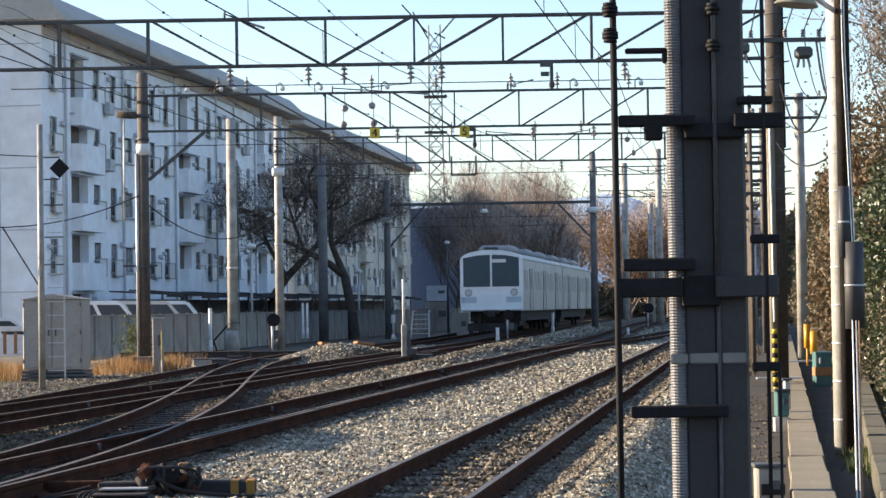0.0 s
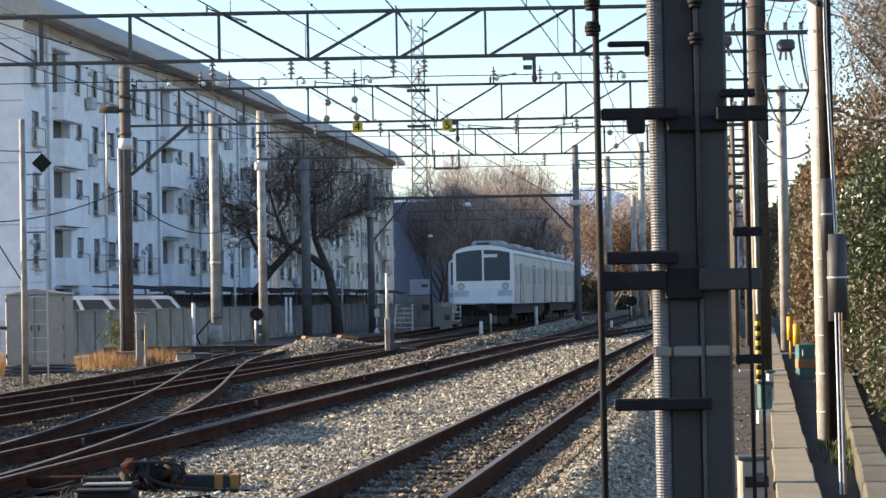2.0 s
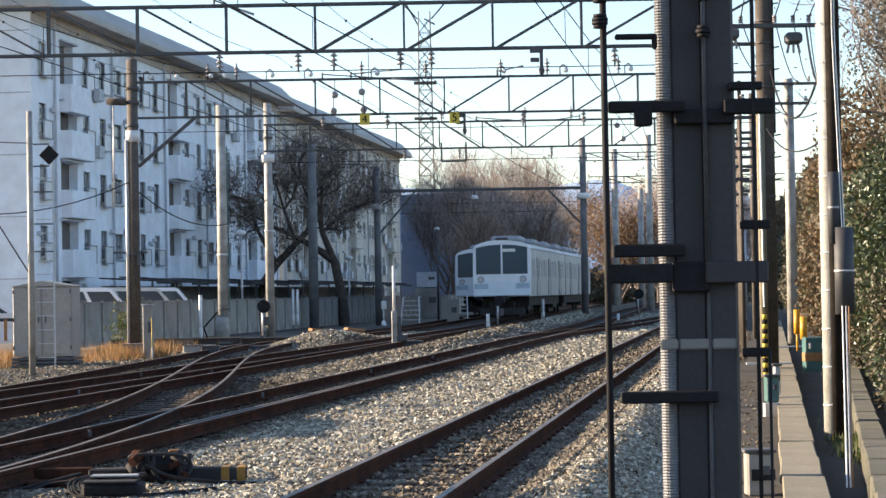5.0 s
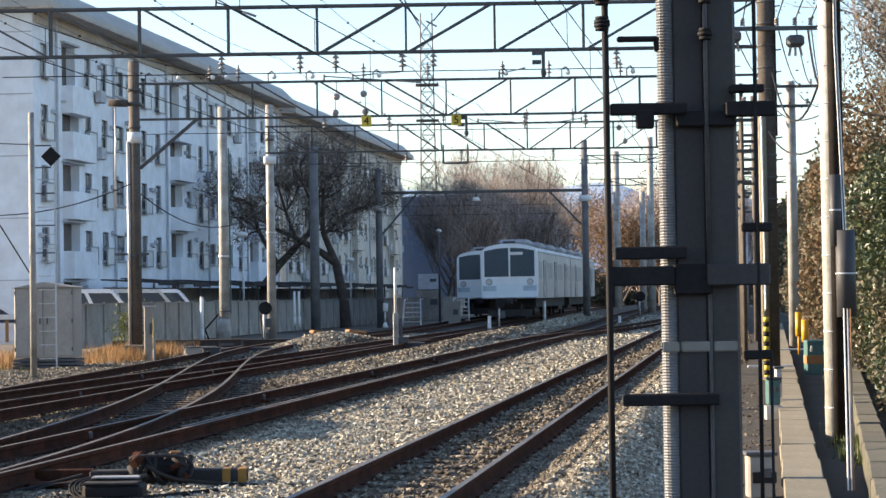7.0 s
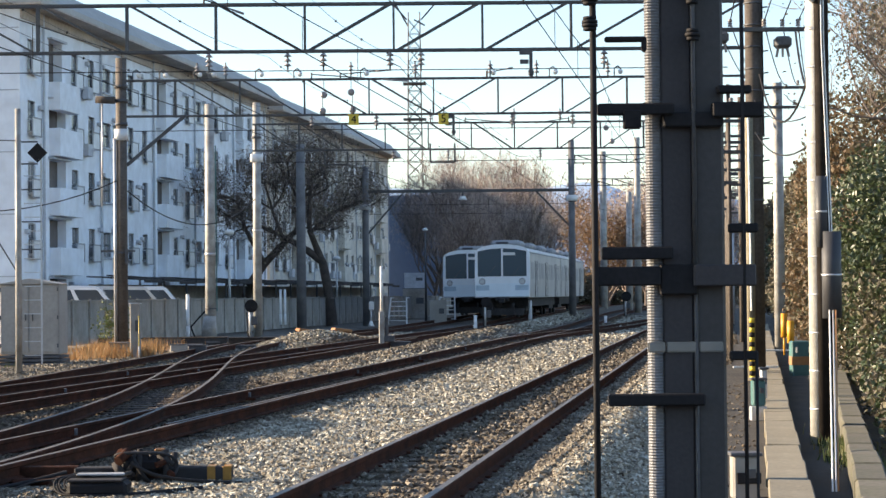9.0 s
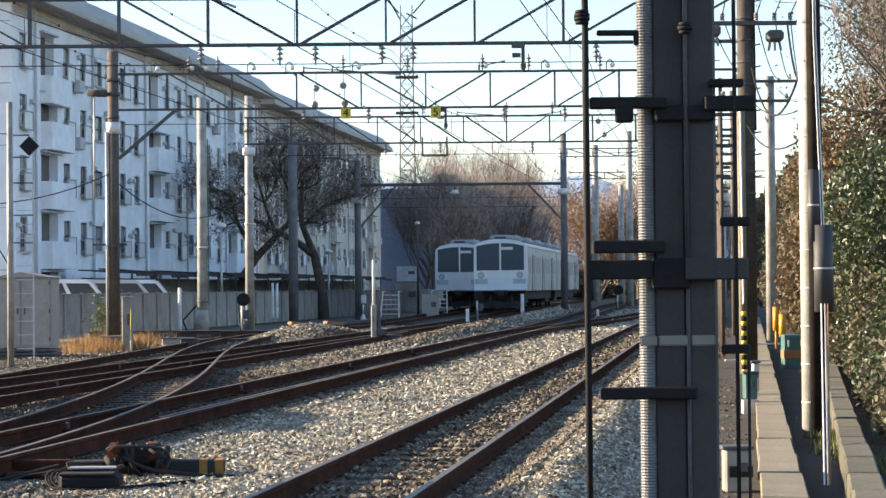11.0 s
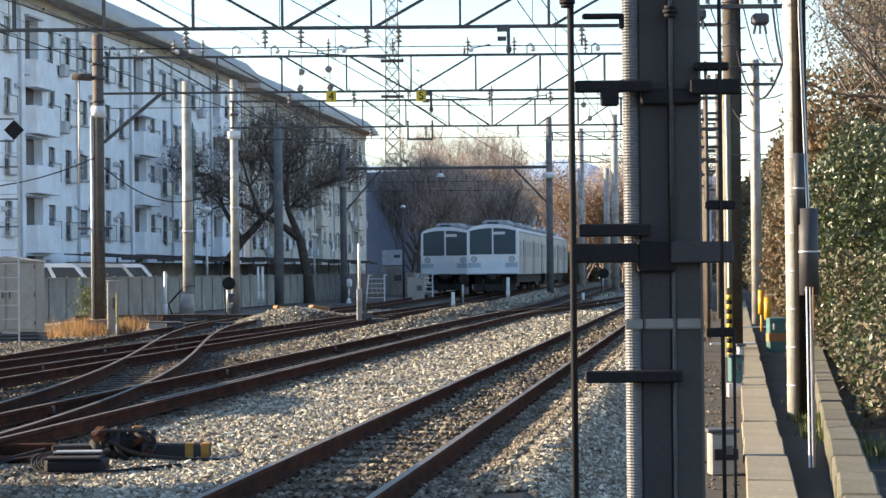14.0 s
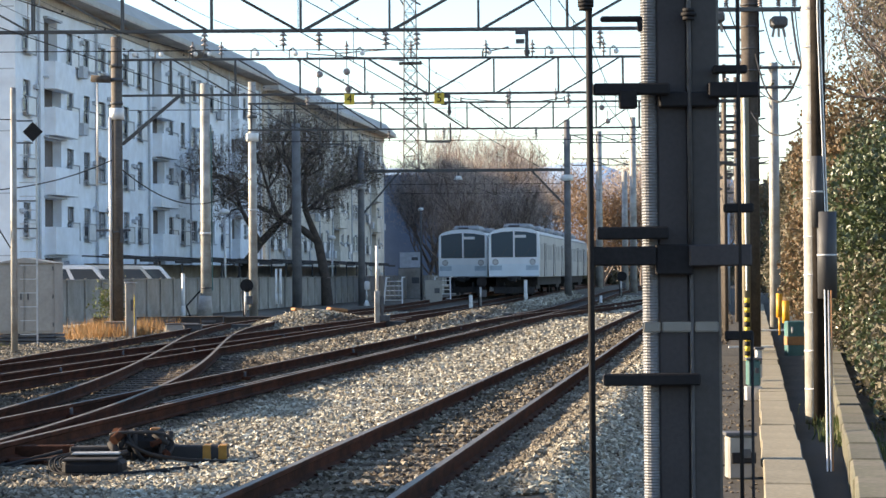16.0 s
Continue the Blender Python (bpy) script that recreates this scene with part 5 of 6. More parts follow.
# ---------------------------------------------------------------- insulators and hangers on the beams
def hanger(X, Y, z, label="dark stack insulator under a lattice beam"):
    t = thing("insulator", at(X, Y, z), label, "insulator", "beam insulators")
    bm = bm_new()
    rod(bm, (0, 0, -0.42), (0, 0, 0.05), 0.022, n=6)
    part("pin", bm, "steel", t)
    for k in range(3):
        bm = bm_new()
        rod(bm, (0, 0, -0.1 - 0.1 * k), (0, 0, -0.04 - 0.1 * k), 0.088, 0.03, 10)
        part("shed", bm, "porcelain", t)


for Y, zb, xs in ((45.0, 6.58, (-4.4, -2.75, -2.0, -0.6, 0.05, 3.9)), (60.0, 6.5, (-3.0, -1.2, 2.6, 4.3)), (60.0, 7.95, (-6.2, -5.4, -1.9, -0.1, 2.0, 3.3, 5.3)), (74.5, 6.5, (-0.9, 1.0, 4.2)), (74.5, 7.85, (0.4, 3.3, 4.9, 7.9))):
    for x in xs:
        hanger(x, Y, zb)


def hook_insulator(X, Y, z):
    t = thing("hook_insulator", at(X, Y, z), "small white porcelain insulator on a bent hook", "insulator", "hook insulators")
    bm = bm_new()
    rod(bm, (0, 0, 0), (0, 0, 0.2), 0.018, n=6)
    rod(bm, (0, 0, 0.2), (0.1, 0, 0.28), 0.018, n=6)
    rod(bm, (0.1, 0, 0.28), (0.2, 0, 0.18), 0.018, n=6)
    part("hook", bm, "steel", t)
    bm = bm_new()
    bmesh.ops.create_uvsphere(bm, u_segments=10, v_segments=6, radius=0.075, matrix=Matrix.Translation((0.17, 0, 0.12)))
    part("bell", bm, "white", t, "white porcelain bell")


for x in (-8.0, -7.25, -6.3, -5.9, -4.57, -3.5, -1.63, 1.92, 3.66, 5.48):
    hook_insulator(x, 60.0, 7.54)


def ball_insulator(X, Y, z, top):
    t = thing("ball_insulator", at(X, Y, z), "round grey insulator hanging on a rod from a beam", "insulator", "ball insulators")
    bm = bm_new()
    rod(bm, (0, 0, 0), (0, 0, top - z), 0.012, n=6)
    part("rod", bm, "steel", t)
    bm = bm_new()
    bmesh.ops.create_uvsphere(bm, u_segments=14, v_segments=8, radius=0.1, matrix=Matrix.Diagonal((1, 0.6, 1, 1)))
    part("ball", bm, "porcelain", t)


for x, y, z, top in ((-2.66, 60.0, 7.07, 7.52), (-1.9, 60.0, 7.14, 7.52), (-2.7, 60.0, 6.62, 7.0), (-1.86, 60.0, 6.64, 7.05), (6.5, 74.5, 7.2, 7.43), (6.7, 74.5, 6.73, 7.1)):
    ball_insulator(x, y, z, top)


def pull_off(X, Y, z, dx, dz):
    t = thing("pull_off_arm", at(X, Y, z), "thin steel pull-off arm clamped to a beam", "bracket", "pull-off arms")
    bm = bm_new()
    rod(bm, (0, 0, 0), (0, 0, 0.2), 0.025, n=6)
    part("clamp", bm, "steel", t)
    bm = bm_new()
    rod(bm, (0, 0, 0.15), (dx, 0, 0.15 + dz), 0.016, n=6)
    part("arm", bm, "steel", t)
    bm = bm_new()
    rod(bm, (dx * 0.75, 0, 0.15 + dz * 0.75), (dx * 1.05, 0, 0.15 + dz * 1.05), 0.026, n=8)
    part("insulator", bm, "porcelain", t)


for x, y, z, dx, dz in ((1.9, 60.0, 7.5, 0.7, 0.14), (-4.5, 45.0, 7.55, 0.8, -0.3), (-3.0, 60.0, 7.5, 2.6, -0.2), (1.6, 74.5, 7.4, 1.2, -0.1), (5.2, 74.5, 7.4, -1.1, -0.15), (-2.2, 60.0, 7.5, 1.3, 0.1)):
    pull_off(x, y, z, dx, dz)


def drop_hook(X, Y, z):
    t = thing("drop_bracket", at(X, Y, z), "dark drop bracket under the lattice beam", "bracket", "drop brackets")
    bm = bm_new()
    box(bm, (0.06, 0, -0.3), (0.07, 0.07, 0.6))
    box(bm, (-0.05, 0, -0.06), (0.26, 0.09, 0.12))
    box(bm, (-0.08, 0, -0.27), (0.18, 0.07, 0.09))
    box(bm, (0.06, 0, -0.5), (0.12, 0.09, 0.12), 0.02)
    part("arm", bm, "steel", t)


drop_hook(2.3, 45.0, 6.6)
drop_hook(0.9, 60.0, 6.5)


def u_frame(X, Y, z, w, h):
    t = thing("wire_frame", at(X, Y, z), "hanging rectangular wire frame under a beam", "bracket", "wire frames")
    bm = bm_new()
    bar(bm, (-w / 2, 0, 0), (-w / 2, 0, -h), 0.06)
    bar(bm, (w / 2, 0, 0), (w / 2, 0, -h), 0.06)
    bar(bm, (-w / 2, 0, -h), (w / 2, 0, -h), 0.06)
    part("frame", bm, "truss", t)


u_frame(0.8, 74.5, 6.7, 0.85, 0.65)
u_frame(-2.9, 74.5, 6.45, 0.8, 0.45)


# ---------------------------------------------------------------- overhead wires
def wires():
    group = "overhead wires"
    bm = bm_new()
    bmesh.ops.create_icosphere(bm, subdivisions=1, radius=0.035)
    bead = mesh_of("clamp", bm, "black")

    def run(pts, r, label, cat="overhead wire"):
        tagged(wire("overhead_wire", pts, r, "black"), label, cat, group)

    for wc in (W1, W2, W3):
        for a, b in ((8, 45), (45, 60), (60, 75), (75, 97), (97, 125), (125, 165)):
            run(sag(tr(a, wc, 6.3), tr(b, wc, 6.3), 0.35), 0.009, "sagging messenger wire over a track")
            run([tr(a, wc, 5.45), tr(b, wc, 5.45)], 0.009, "thin taut contact wire over a track")
            n = max(3, int((b - a) / 5))
            for i in range(1, n):
                f = i / n
                u = a + (b - a) * f
                run([tr(u, wc, 6.3 - 0.35 * 4 * f * (1 - f)), tr(u, wc, 5.45)], 0.006, "short vertical dropper wire over a track")
    for w, z in ((-16.5, 7.9), (-15.8, 8.1), (-13.0, 8.3), (-9.2, 8.2), (-0.4, 8.2)):
        for a, b in ((10, 45), (45, 60), (60, 75), (75, 100), (100, 135)):
            ln = wire("overhead_wire", sag(tr(a, w, z), tr(b, w, z), 0.25), 0.007, "wire")
            tagged(ln, "dark feeder wire along the line", "overhead wire", group)
            for f in (0.12, 0.34, 0.58, 0.86):
                p = tr(a, w, z).lerp(tr(b, w, z), f) - Vector((0, 0, f * (1 - f)))
                piece("clamp", bead, ln, Matrix.Translation(p))
    # pull-off wires at each beam
    for Y, x0, x1, z in ((45, -9, 6.5, 6.18), (60, -8, 9, 6.1), (74.5, -5, 11, 6.1), (118, -3, 8.35, 5.9), (118, -3, 8.35, 6.4)):
        run([(x0, Y, z), (x1, Y, z)], 0.011, "thin cross-span wire between two poles")
    # the slack cables on the left
    run(sag((-13.0, 46.0, 4.0), (-8.45, 59.8, 4.7), 0.75, 14), 0.016, "black slack cable to the brown pole")
    run(sag((-12.0, 46.0, 5.3), (-8.7, 46.9, 4.9), 0.1), 0.012, "thin stay wire of a post")
    run([(-9.6, 46.9, 3.35), (-8.72, 46.9, 1.9)], 0.016, "thin stay wire of a post")
    run(sag((-8.45, 59.8, 4.7), (-6.36, 82.8, 5.2), 1.1, 14), 0.018, "black slack cable between two poles")
    # service lines on the right
    run(sag((7.2, 40.8, 6.4), (4.5, 23.55, 4.4), 0.9, 14), 0.02, "black slack cable looped between two poles")
    run(sag((6.5, 40.8, 5.6), (4.5, 23.55, 4.6), 1.1, 14), 0.016, "black slack cable looped between two poles")
    run(sag((6.4, 40.8, 5.1), (4.41, 23.6, 3.45), 0.25), 0.008, "dark service drop between two poles")
    run(sag((6.4, 40.8, 4.5), (4.45, 23.6, 3.2), 0.35), 0.012, "dark service drop between two poles")
    for dx in (-0.55, -0.3, 0.35, 0.7, 1.0):
        run(sag((6.25 + dx, 40.8, 6.6), (10.0 + dx * 0.9, 59.82, 7.22), 0.35), 0.012, "dark power line strung between poles")
        run(sag((6.25 + dx, 40.8, 6.6), (0.9 + dx, -4.0, 7.5), 0.3), 0.012, "dark power line strung between poles")
    run([(6.56, 40.83, 7.5), (6.57, 40.83, 4.4)], 0.02, "dark riser cable along a pole")


wires()


# ---------------------------------------------------------------- radio tower
def tower():
    t = thing("radio_tower", at(-0.6, 300.0, 0), "slender grey lattice radio tower with aerials", "radio tower")
    H, w0, w1 = 41.0, 2.4, 1.6
    corner = lambda k, z: Vector(((w0 + (w1 - w0) * z / H) / 2 * (1 if k in (0, 1) else -1), (w0 + (w1 - w0) * z / H) / 2 * (1 if k in (1, 2) else -1), z))
    for k in range(4):
        bm = bm_new()
        bar(bm, corner(k, 0), corner(k, H), 0.13)
        part("leg", bm, "steel", t)
    bm = bm_new()
    z = 0
    while z < H - 2:
        for k in range(4):
            bar(bm, corner(k, z), corner((k + 1) % 4, z + 2), 0.07)
            bar(bm, corner((k + 1) % 4, z), corner(k, z + 2), 0.07)
            bar(bm, corner(k, z), corner((k + 1) % 4, z), 0.07)
        z += 2
    part("lattice", bm, "steel", t)
    for a, b in (((-1, 0, 40), (-4.5, 0, 44)), ((1, 0, 40), (3.2, 0, 42.5)), ((0, 0, 40), (1.5, 0, 39.2)), ((-0.8, 0, 39), (-3.0, 0, 43))):
        bm = bm_new()
        bar(bm, a, b, 0.2)
        part("aerial", bm, "steel", t)
    for z in (26, 31):
        bm = bm_new()
        box(bm, (0, 0, z), (3.2, 3.2, 0.15))
        part("platform", bm, "steel", t)


tower()


# ---------------------------------------------------------------- point machine in the foreground
def point_machine():
    t = thing("point_machine", at(-2.57, 19.0, -0.2), "dark point machine with hoses, covers and a orange-tipped beam", "point machine")
    bm = bm_new()
    box(bm, (0.17, 0.25, 0.08), (1.40, 0.2, 0.12), 0.012)
    part("beam", bm, "under", t)
    for x in (0.69, 0.83):
        bm = bm_new()
        box(bm, (x, 0.25, 0.08), (0.075, 0.206, 0.126), 0.004)
        part("orange_tip", bm, "ochre", t)
    bm = bm_new()
    box(bm, (0.08, 0.22, 0.16), (0.36, 0.3, 0.16), 0.05)
    part("gear_case", bm, "black", t)
    bm = bm_new()
    box(bm, (0.12, 0.22, 0.25), (0.30, 0.2, 0.04), 0.018, Matrix.Rotation(0.12, 4, "Y"))
    part("gear_cover", bm, "under", t)
    rnd = random.Random(31)
    for k in range(16):
        bm = bm_new()
        p = Vector((rnd.uniform(-0.12, 0.42), rnd.uniform(-0.02, 0.3), rnd.uniform(0.06, 0.26)))
        d = Vector((rnd.uniform(-1, 1), rnd.uniform(-0.6, 0.6), rnd.uniform(-0.6, 0.6))).normalized() * rnd.uniform(0.05, 0.13)
        rod(bm, p - d, p + d, rnd.uniform(0.016, 0.045), n=8)
        part("link_pin", bm, ("under", "black", "rail")[k % 3], t)
    for x, y in ((-0.05, 0.05), (0.06, 0.07), (0.3, 0.07), (0.36, 0.2)):
        bm = bm_new()
        rod(bm, (x, y, 0.0), (x, y, 0.27), 0.028, n=10)
        part("bolt", bm, "under", t)
    bm = bm_new()
    box(bm, (-0.14, -0.95, 0.06), (0.5, 0.34, 0.12), 0.03)
    part("motor_case", bm, "black", t)
    bm = bm_new()
    box(bm, (-0.16, -0.95, 0.13), (0.46, 0.34, 0.02), 0.008)
    part("cover", bm, "under", t)
    bm = bm_new()
    box(bm, (-0.14, -0.84, 0.165), (0.40, 0.16, 0.016), 0.005)
    part("top_plate", bm, "traingrey", t)
    bm = bm_new()
    box(bm, (0.22, 0.3, 0.285), (0.10, 0.06, 0.025), 0.01)
    part("tag", bm, "brick", t)
    for k, pts in enumerate((((-0.1, 0.1, 0.22), (-0.14, 0.0, 0.26), (0.0, -0.02, 0.28), (0.3, 0.05, 0.26), (0.4, 0.1, 0.16), (0.34, 0.0, 0.03)),
                             ((-0.34, -0.75, 0.16), (-0.48, -0.9, 0.12), (-0.42, -1.05, 0.02), (-0.2, -1.12, 0.0), (0.1, -1.1, 0.01), (0.7, -0.7, 0.03)),
                             ((0.1, -0.75, 0.17), (-0.02, -0.92, 0.13), (-0.02, -1.05, 0.04), (0.1, -1.12, 0.0)),
                             ((0.05, -0.4, 0.22), (0.3, -0.35, 0.10), (0.8, -0.2, 0.03), (1.4, 0.1, 0.0)),
                             ((-0.5, -0.4, 0.15), (-0.9, -0.5, 0.06), (-1.3, -0.8, 0.0)),
                             ((0.05, 0.2, 0.26), (0.02, 0.0, 0.24), (0.1, -0.05, 0.1), (0.16, 0, 0.02)))):
        wire("hose", rounded(pts), 0.018 if k else 0.014, "rubber" if k % 2 else "under", t)
    for k in range(5):
        wire("hose", rounded(((-0.3 + 0.05 * k, -0.7, 0.17), (-0.5 + 0.04 * k, -0.92, 0.13), (-0.46 + 0.05 * k, -1.06, 0.03), (-0.2 + 0.06 * k, -1.14, 0.01), (0.3 + 0.1 * k, -0.95 + 0.05 * k, 0.02))), 0.010, "rubber", t)
        wire("hose", rounded(((-0.4, -0.6 + 0.05 * k, 0.12), (-0.75, -0.55 + 0.07 * k, 0.08), (-1.0, -0.75 + 0.1 * k, 0.02), (-1.5, -0.8 + 0.12 * k, 0.01))), 0.010, ("under", "rail")[k % 2], t)
    for i in range(4):
        bm = bm_new()
        box(bm, (-0.75 - 0.2 * i, -0.35 + 0.3 * (i % 2), 0.03), (0.22, 0.12, 0.08), 0.015, Matrix.Rotation(0.5 * i, 4, "Z"))
        part("linkage", bm, "rail", t)
    bm = bm_new()
    box(bm, (-0.95, 0.28, 0.1), (0.9, 0.1, 0.1), 0.01)
    part("throw_rod", bm, "rail", t)


point_machine()


# ---------------------------------------------------------------- loose rods by the rails
def chair_lugs():
    rnd = random.Random(4)
    for wc, side in ((W2, -0.566), (W3, 0.566), (W3, -0.566)):
        for u in np.arange(24, 62, 9.1):
            t = thing("point_rod_stud", at_track(u + rnd.uniform(-1, 1), wc + side + 0.12, -0.14), "small pale stud beside a rail", "stud", "rail studs")
            bm = bm_new()
            rod(bm, (0, 0, 0), (0, 0, 0.12), 0.022, 0.02, 8)
            part("pin", bm, "steel", t)
            bm = bm_new()
            box(bm, (0.02, 0, 0.02), (0.14, 0.1, 0.05), 0.01)
            part("plate", bm, "rail", t)


chair_lugs()


# ---------------------------------------------------------------- unseen blocks and pole added outside the view to shade the ballast
def hut():
    t = thing("shade_block", at(-11.0, 28.2, -0.25), "plain grey block, unseen, added to shade the ballast", "hut")
    bm = bm_new()
    box(bm, (0, 0, 1.25), (2.4, 3.3, 2.5), 0.02)
    part("wall", bm, "cabinet", t)
    bm = bm_new()
    box(bm, (0, 0, 2.56), (2.8, 3.7, 0.14), 0.02)
    part("roof", bm, "steel", t)


# Unseen pole, put here to lay a thin streak of shadow.
plain_pole(-9.6, 33.3, 8.0, 0.14, "polecon", "unseen concrete pole added for a thin shadow streak")


# Invented block, never in view; its shadow darkens the nearest ballast.
def near_shade_block():
    t = thing("near_shade_block", at(-18.8, 14.2, -0.25), "plain grey block, unseen, added to shade the nearest ballast", "building")
    bm = bm_new()
    box(bm, (0, 0, 2.4), (8.0, 10.0, 4.8), 0.03)
    part("wall", bm, "cabinet", t)
    bm = bm_new()
    box(bm, (0, 0, 4.87), (8.3, 10.2, 0.16), 0.02)
    part("roof", bm, "steel", t)


hut()
near_shade_block()


# ---------------------------------------------------------------- plain unseen wall that closes the place behind the camera, added to darken reflections
def closing_wall(name, c, s):
    bm = bm_new()
    box(bm, (0, 0, 0), s)
    ob = new(name, mesh_of(name, bm, "bluewall"))
    ob.location = c
    tagged(ob, "plain unseen wall closing the place, added to darken reflections", "wall", kind="structure")


closing_wall("wall_south", (5, -60, 3.5), (160, 0.4, 8))


# ---------------------------------------------------------------- far hills
def hills():
    xs = np.linspace(-1500, 1500, 160)
    vs, n = [], len(xs)
    for k, (y, f) in enumerate(((2150, 0.0), (2250, 0.75), (2350, 1.0), (2600, 0.0))):
        for x in xs:
            h = 118 + 34 * noise.noise(Vector((x / 260, 3.1, 0))) + 16 * noise.noise(Vector((x / 70, k * 0.6, 2.0)))
            vs.append((x, y, -2 + f * h))
    fs = [(k * n + i, k * n + i + 1, (k + 1) * n + i + 1, (k + 1) * n + i) for k in range(3) for i in range(n - 1)]
    tagged(new("backdrop", raw("backdrop", vs, fs, "hill", True)), "hazy blue mountain ridge on the horizon", "hills", kind="structure")


hills()

# ---------------------------------------------------------------- ballast stones
def blocks_mesh(name, centres, sizes, material, rng, flat=1.0):
    """Many small sharp stones in one mesh."""
    base = np.array([(1, 0, 0), (-1, 0, 0), (0, 1, 0), (0, -1, 0), (0, 0, 1), (0, 0, -1)], float) * 0.72
    tris = np.array([(0, 2, 4), (2, 1, 4), (1, 3, 4), (3, 0, 4), (2, 0, 5), (1, 2, 5), (3, 1, 5), (0, 3, 5)])
    n = len(centres)
    pts = (base[None] * rng.uniform(0.7, 1.1, (n, 6, 1)) + rng.normal(size=(n, 6, 3)) * 0.16) * (sizes[:, None, None] * rng.uniform(0.55, 1.3, (n, 1, 3)))
    q = rng.normal(size=(n, 4))
    q /= np.linalg.norm(q, axis=1)[:, None]
    w, x, y, z = q.T
    R = np.stack([1 - 2 * (y * y + z * z), 2 * (x * y - z * w), 2 * (x * z + y * w), 2 * (x * y + z * w), 1 - 2 * (x * x + z * z), 2 * (y * z - x * w), 2 * (x * z - y * w), 2 * (y * z + x * w), 1 - 2 * (x * x + y * y)], 1).reshape(n, 3, 3)
    pts = np.einsum("nij,nkj->nki", R, pts) * np.array([1, 1, flat]) + centres[:, None, :]
    me = bpy.data.meshes.new(name)
    me.vertices.add(n * 6)
    me.vertices.foreach_set("co", pts.reshape(-1))
    faces = (tris[None] + (np.arange(n) * 6)[:, None, None]).reshape(-1)
    me.loops.add(len(faces))
    me.loops.foreach_set("vertex_index", faces.astype(np.int32))
    me.polygons.add(n * 8)
    me.polygons.foreach_set("loop_start", np.arange(0, n * 24, 3, dtype=np.int32))
    me.polygons.foreach_set("use_smooth", np.zeros(n * 8, dtype=bool))
    me.update(calc_edges=True)
    me.materials.append(M[material])
    return me


def scatter_stones():
    rng = np.random.default_rng(7)
    cs, ss = [], []
    for u0, u1, dens, size, w0, w1 in ((14, 20, 900, 0.045, -7.5, -0.3), (20, 27, 640, 0.047, -10.5, -0.3), (27, 36, 390, 0.053, -13.5, -0.3), (36, 50, 190, 0.062, -17, -0.2),
                                       (50, 70, 100, 0.078, -17, 0.0), (70, 92, 45, 0.10, -17, 0.2), (92, 126, 70, 0.12, -10, -8.1), (92, 128, 28, 0.14, -6.2, -0.2), (14, 40, 30, 0.035, -0.3, 0.25)):
        n = int((u1 - u0) * (w1 - w0) * dens)
        u, w = rng.uniform(u0, u1, n), rng.uniform(w0, w1, n)
        ok = np.ones(n, bool)
        for wc in (W1, W2, W3):
            for r in (-0.566, 0.566):
                ok &= abs(w - wc - r) > 0.09
        # the concrete sleepers of the near track stay mostly clear
        on = (abs(w - W1) < 0.5) & (np.abs(((u - 11) / 0.58 + 0.5) % 1 - 0.5) < 0.2)
        ok &= ~(on & (rng.random(n) < np.where(u < 22, 0.35, 0.25)))
        u, w, lift = u[ok], w[ok], 0.035 * on[ok]
        z = np.array([height(a, b) for a, b in zip(u, w)]) + 0.3 * size * rng.random(len(u)) + lift
        cs.append(np.stack([u * SH + w * CH, u * CH - w * SH, z], 1))
        ss.append(np.full(len(u), size) * rng.uniform(0.6, 1.25, len(u)))
    me = blocks_mesh("ballast_stones", np.concatenate(cs), np.concatenate(ss), "stones", rng, 0.72)
    tagged(new("ballast_stones", me), "loose pale grey crushed stone between the rails", "ballast", kind="stuff")


scatter_stones()


# ---------------------------------------------------------------- leaves, trees and grass
def leaf_mesh(name, centres, size, material, rng, long=1.6, rise=0.0):
    """Many small pointed leaves or thin twigs; rise turns them upwards."""
    n = len(centres)
    a = rng.normal(size=(n, 3)) + np.array([0, 0, rise])
    a /= np.linalg.norm(a, axis=1)[:, None]
    b = np.cross(a, rng.normal(size=(n, 3)))
    b /= np.linalg.norm(b, axis=1)[:, None]
    s = (size * rng.uniform(0.6, 1.4, n))[:, None]
    c = np.cross(a, b)
    p = np.stack([centres - a * s * long / 2, centres + b * s * 0.5 + c * s * 0.12, centres + a * s * long / 2, centres - b * s * 0.5 + c * s * 0.12], 1)
    me = bpy.data.meshes.new(name)
    me.vertices.add(n * 4)
    me.vertices.foreach_set("co", p.reshape(-1))
    me.loops.add(n * 4)
    me.loops.foreach_set("vertex_index", np.arange(n * 4, dtype=np.int32))
    me.polygons.add(n)
    me.polygons.foreach_set("loop_start", np.arange(0, n * 4, 4, dtype=np.int32))
    me.polygons.foreach_set("use_smooth", np.zeros(n, dtype=bool))
    me.update(calc_edges=True)
    me.materials.append(M[material])
    return me


def limb(store, a, b, r0, r1, n):
    """A tapered limb added to plain lists of vertices and faces."""
    d = (b - a).normalized()
    e = d.orthogonal().normalized()
    g = d.cross(e)
    vs, fs = store
    k = len(vs)
    for p, r in ((a, r0), (b, r1)):
        vs += [p + (e * math.cos(2 * math.pi * i / n) + g * math.sin(2 * math.pi * i / n)) * r for i in range(n)]
    fs += [(k + i, k + (i + 1) % n, k + n + (i + 1) % n, k + n + i) for i in range(n)]


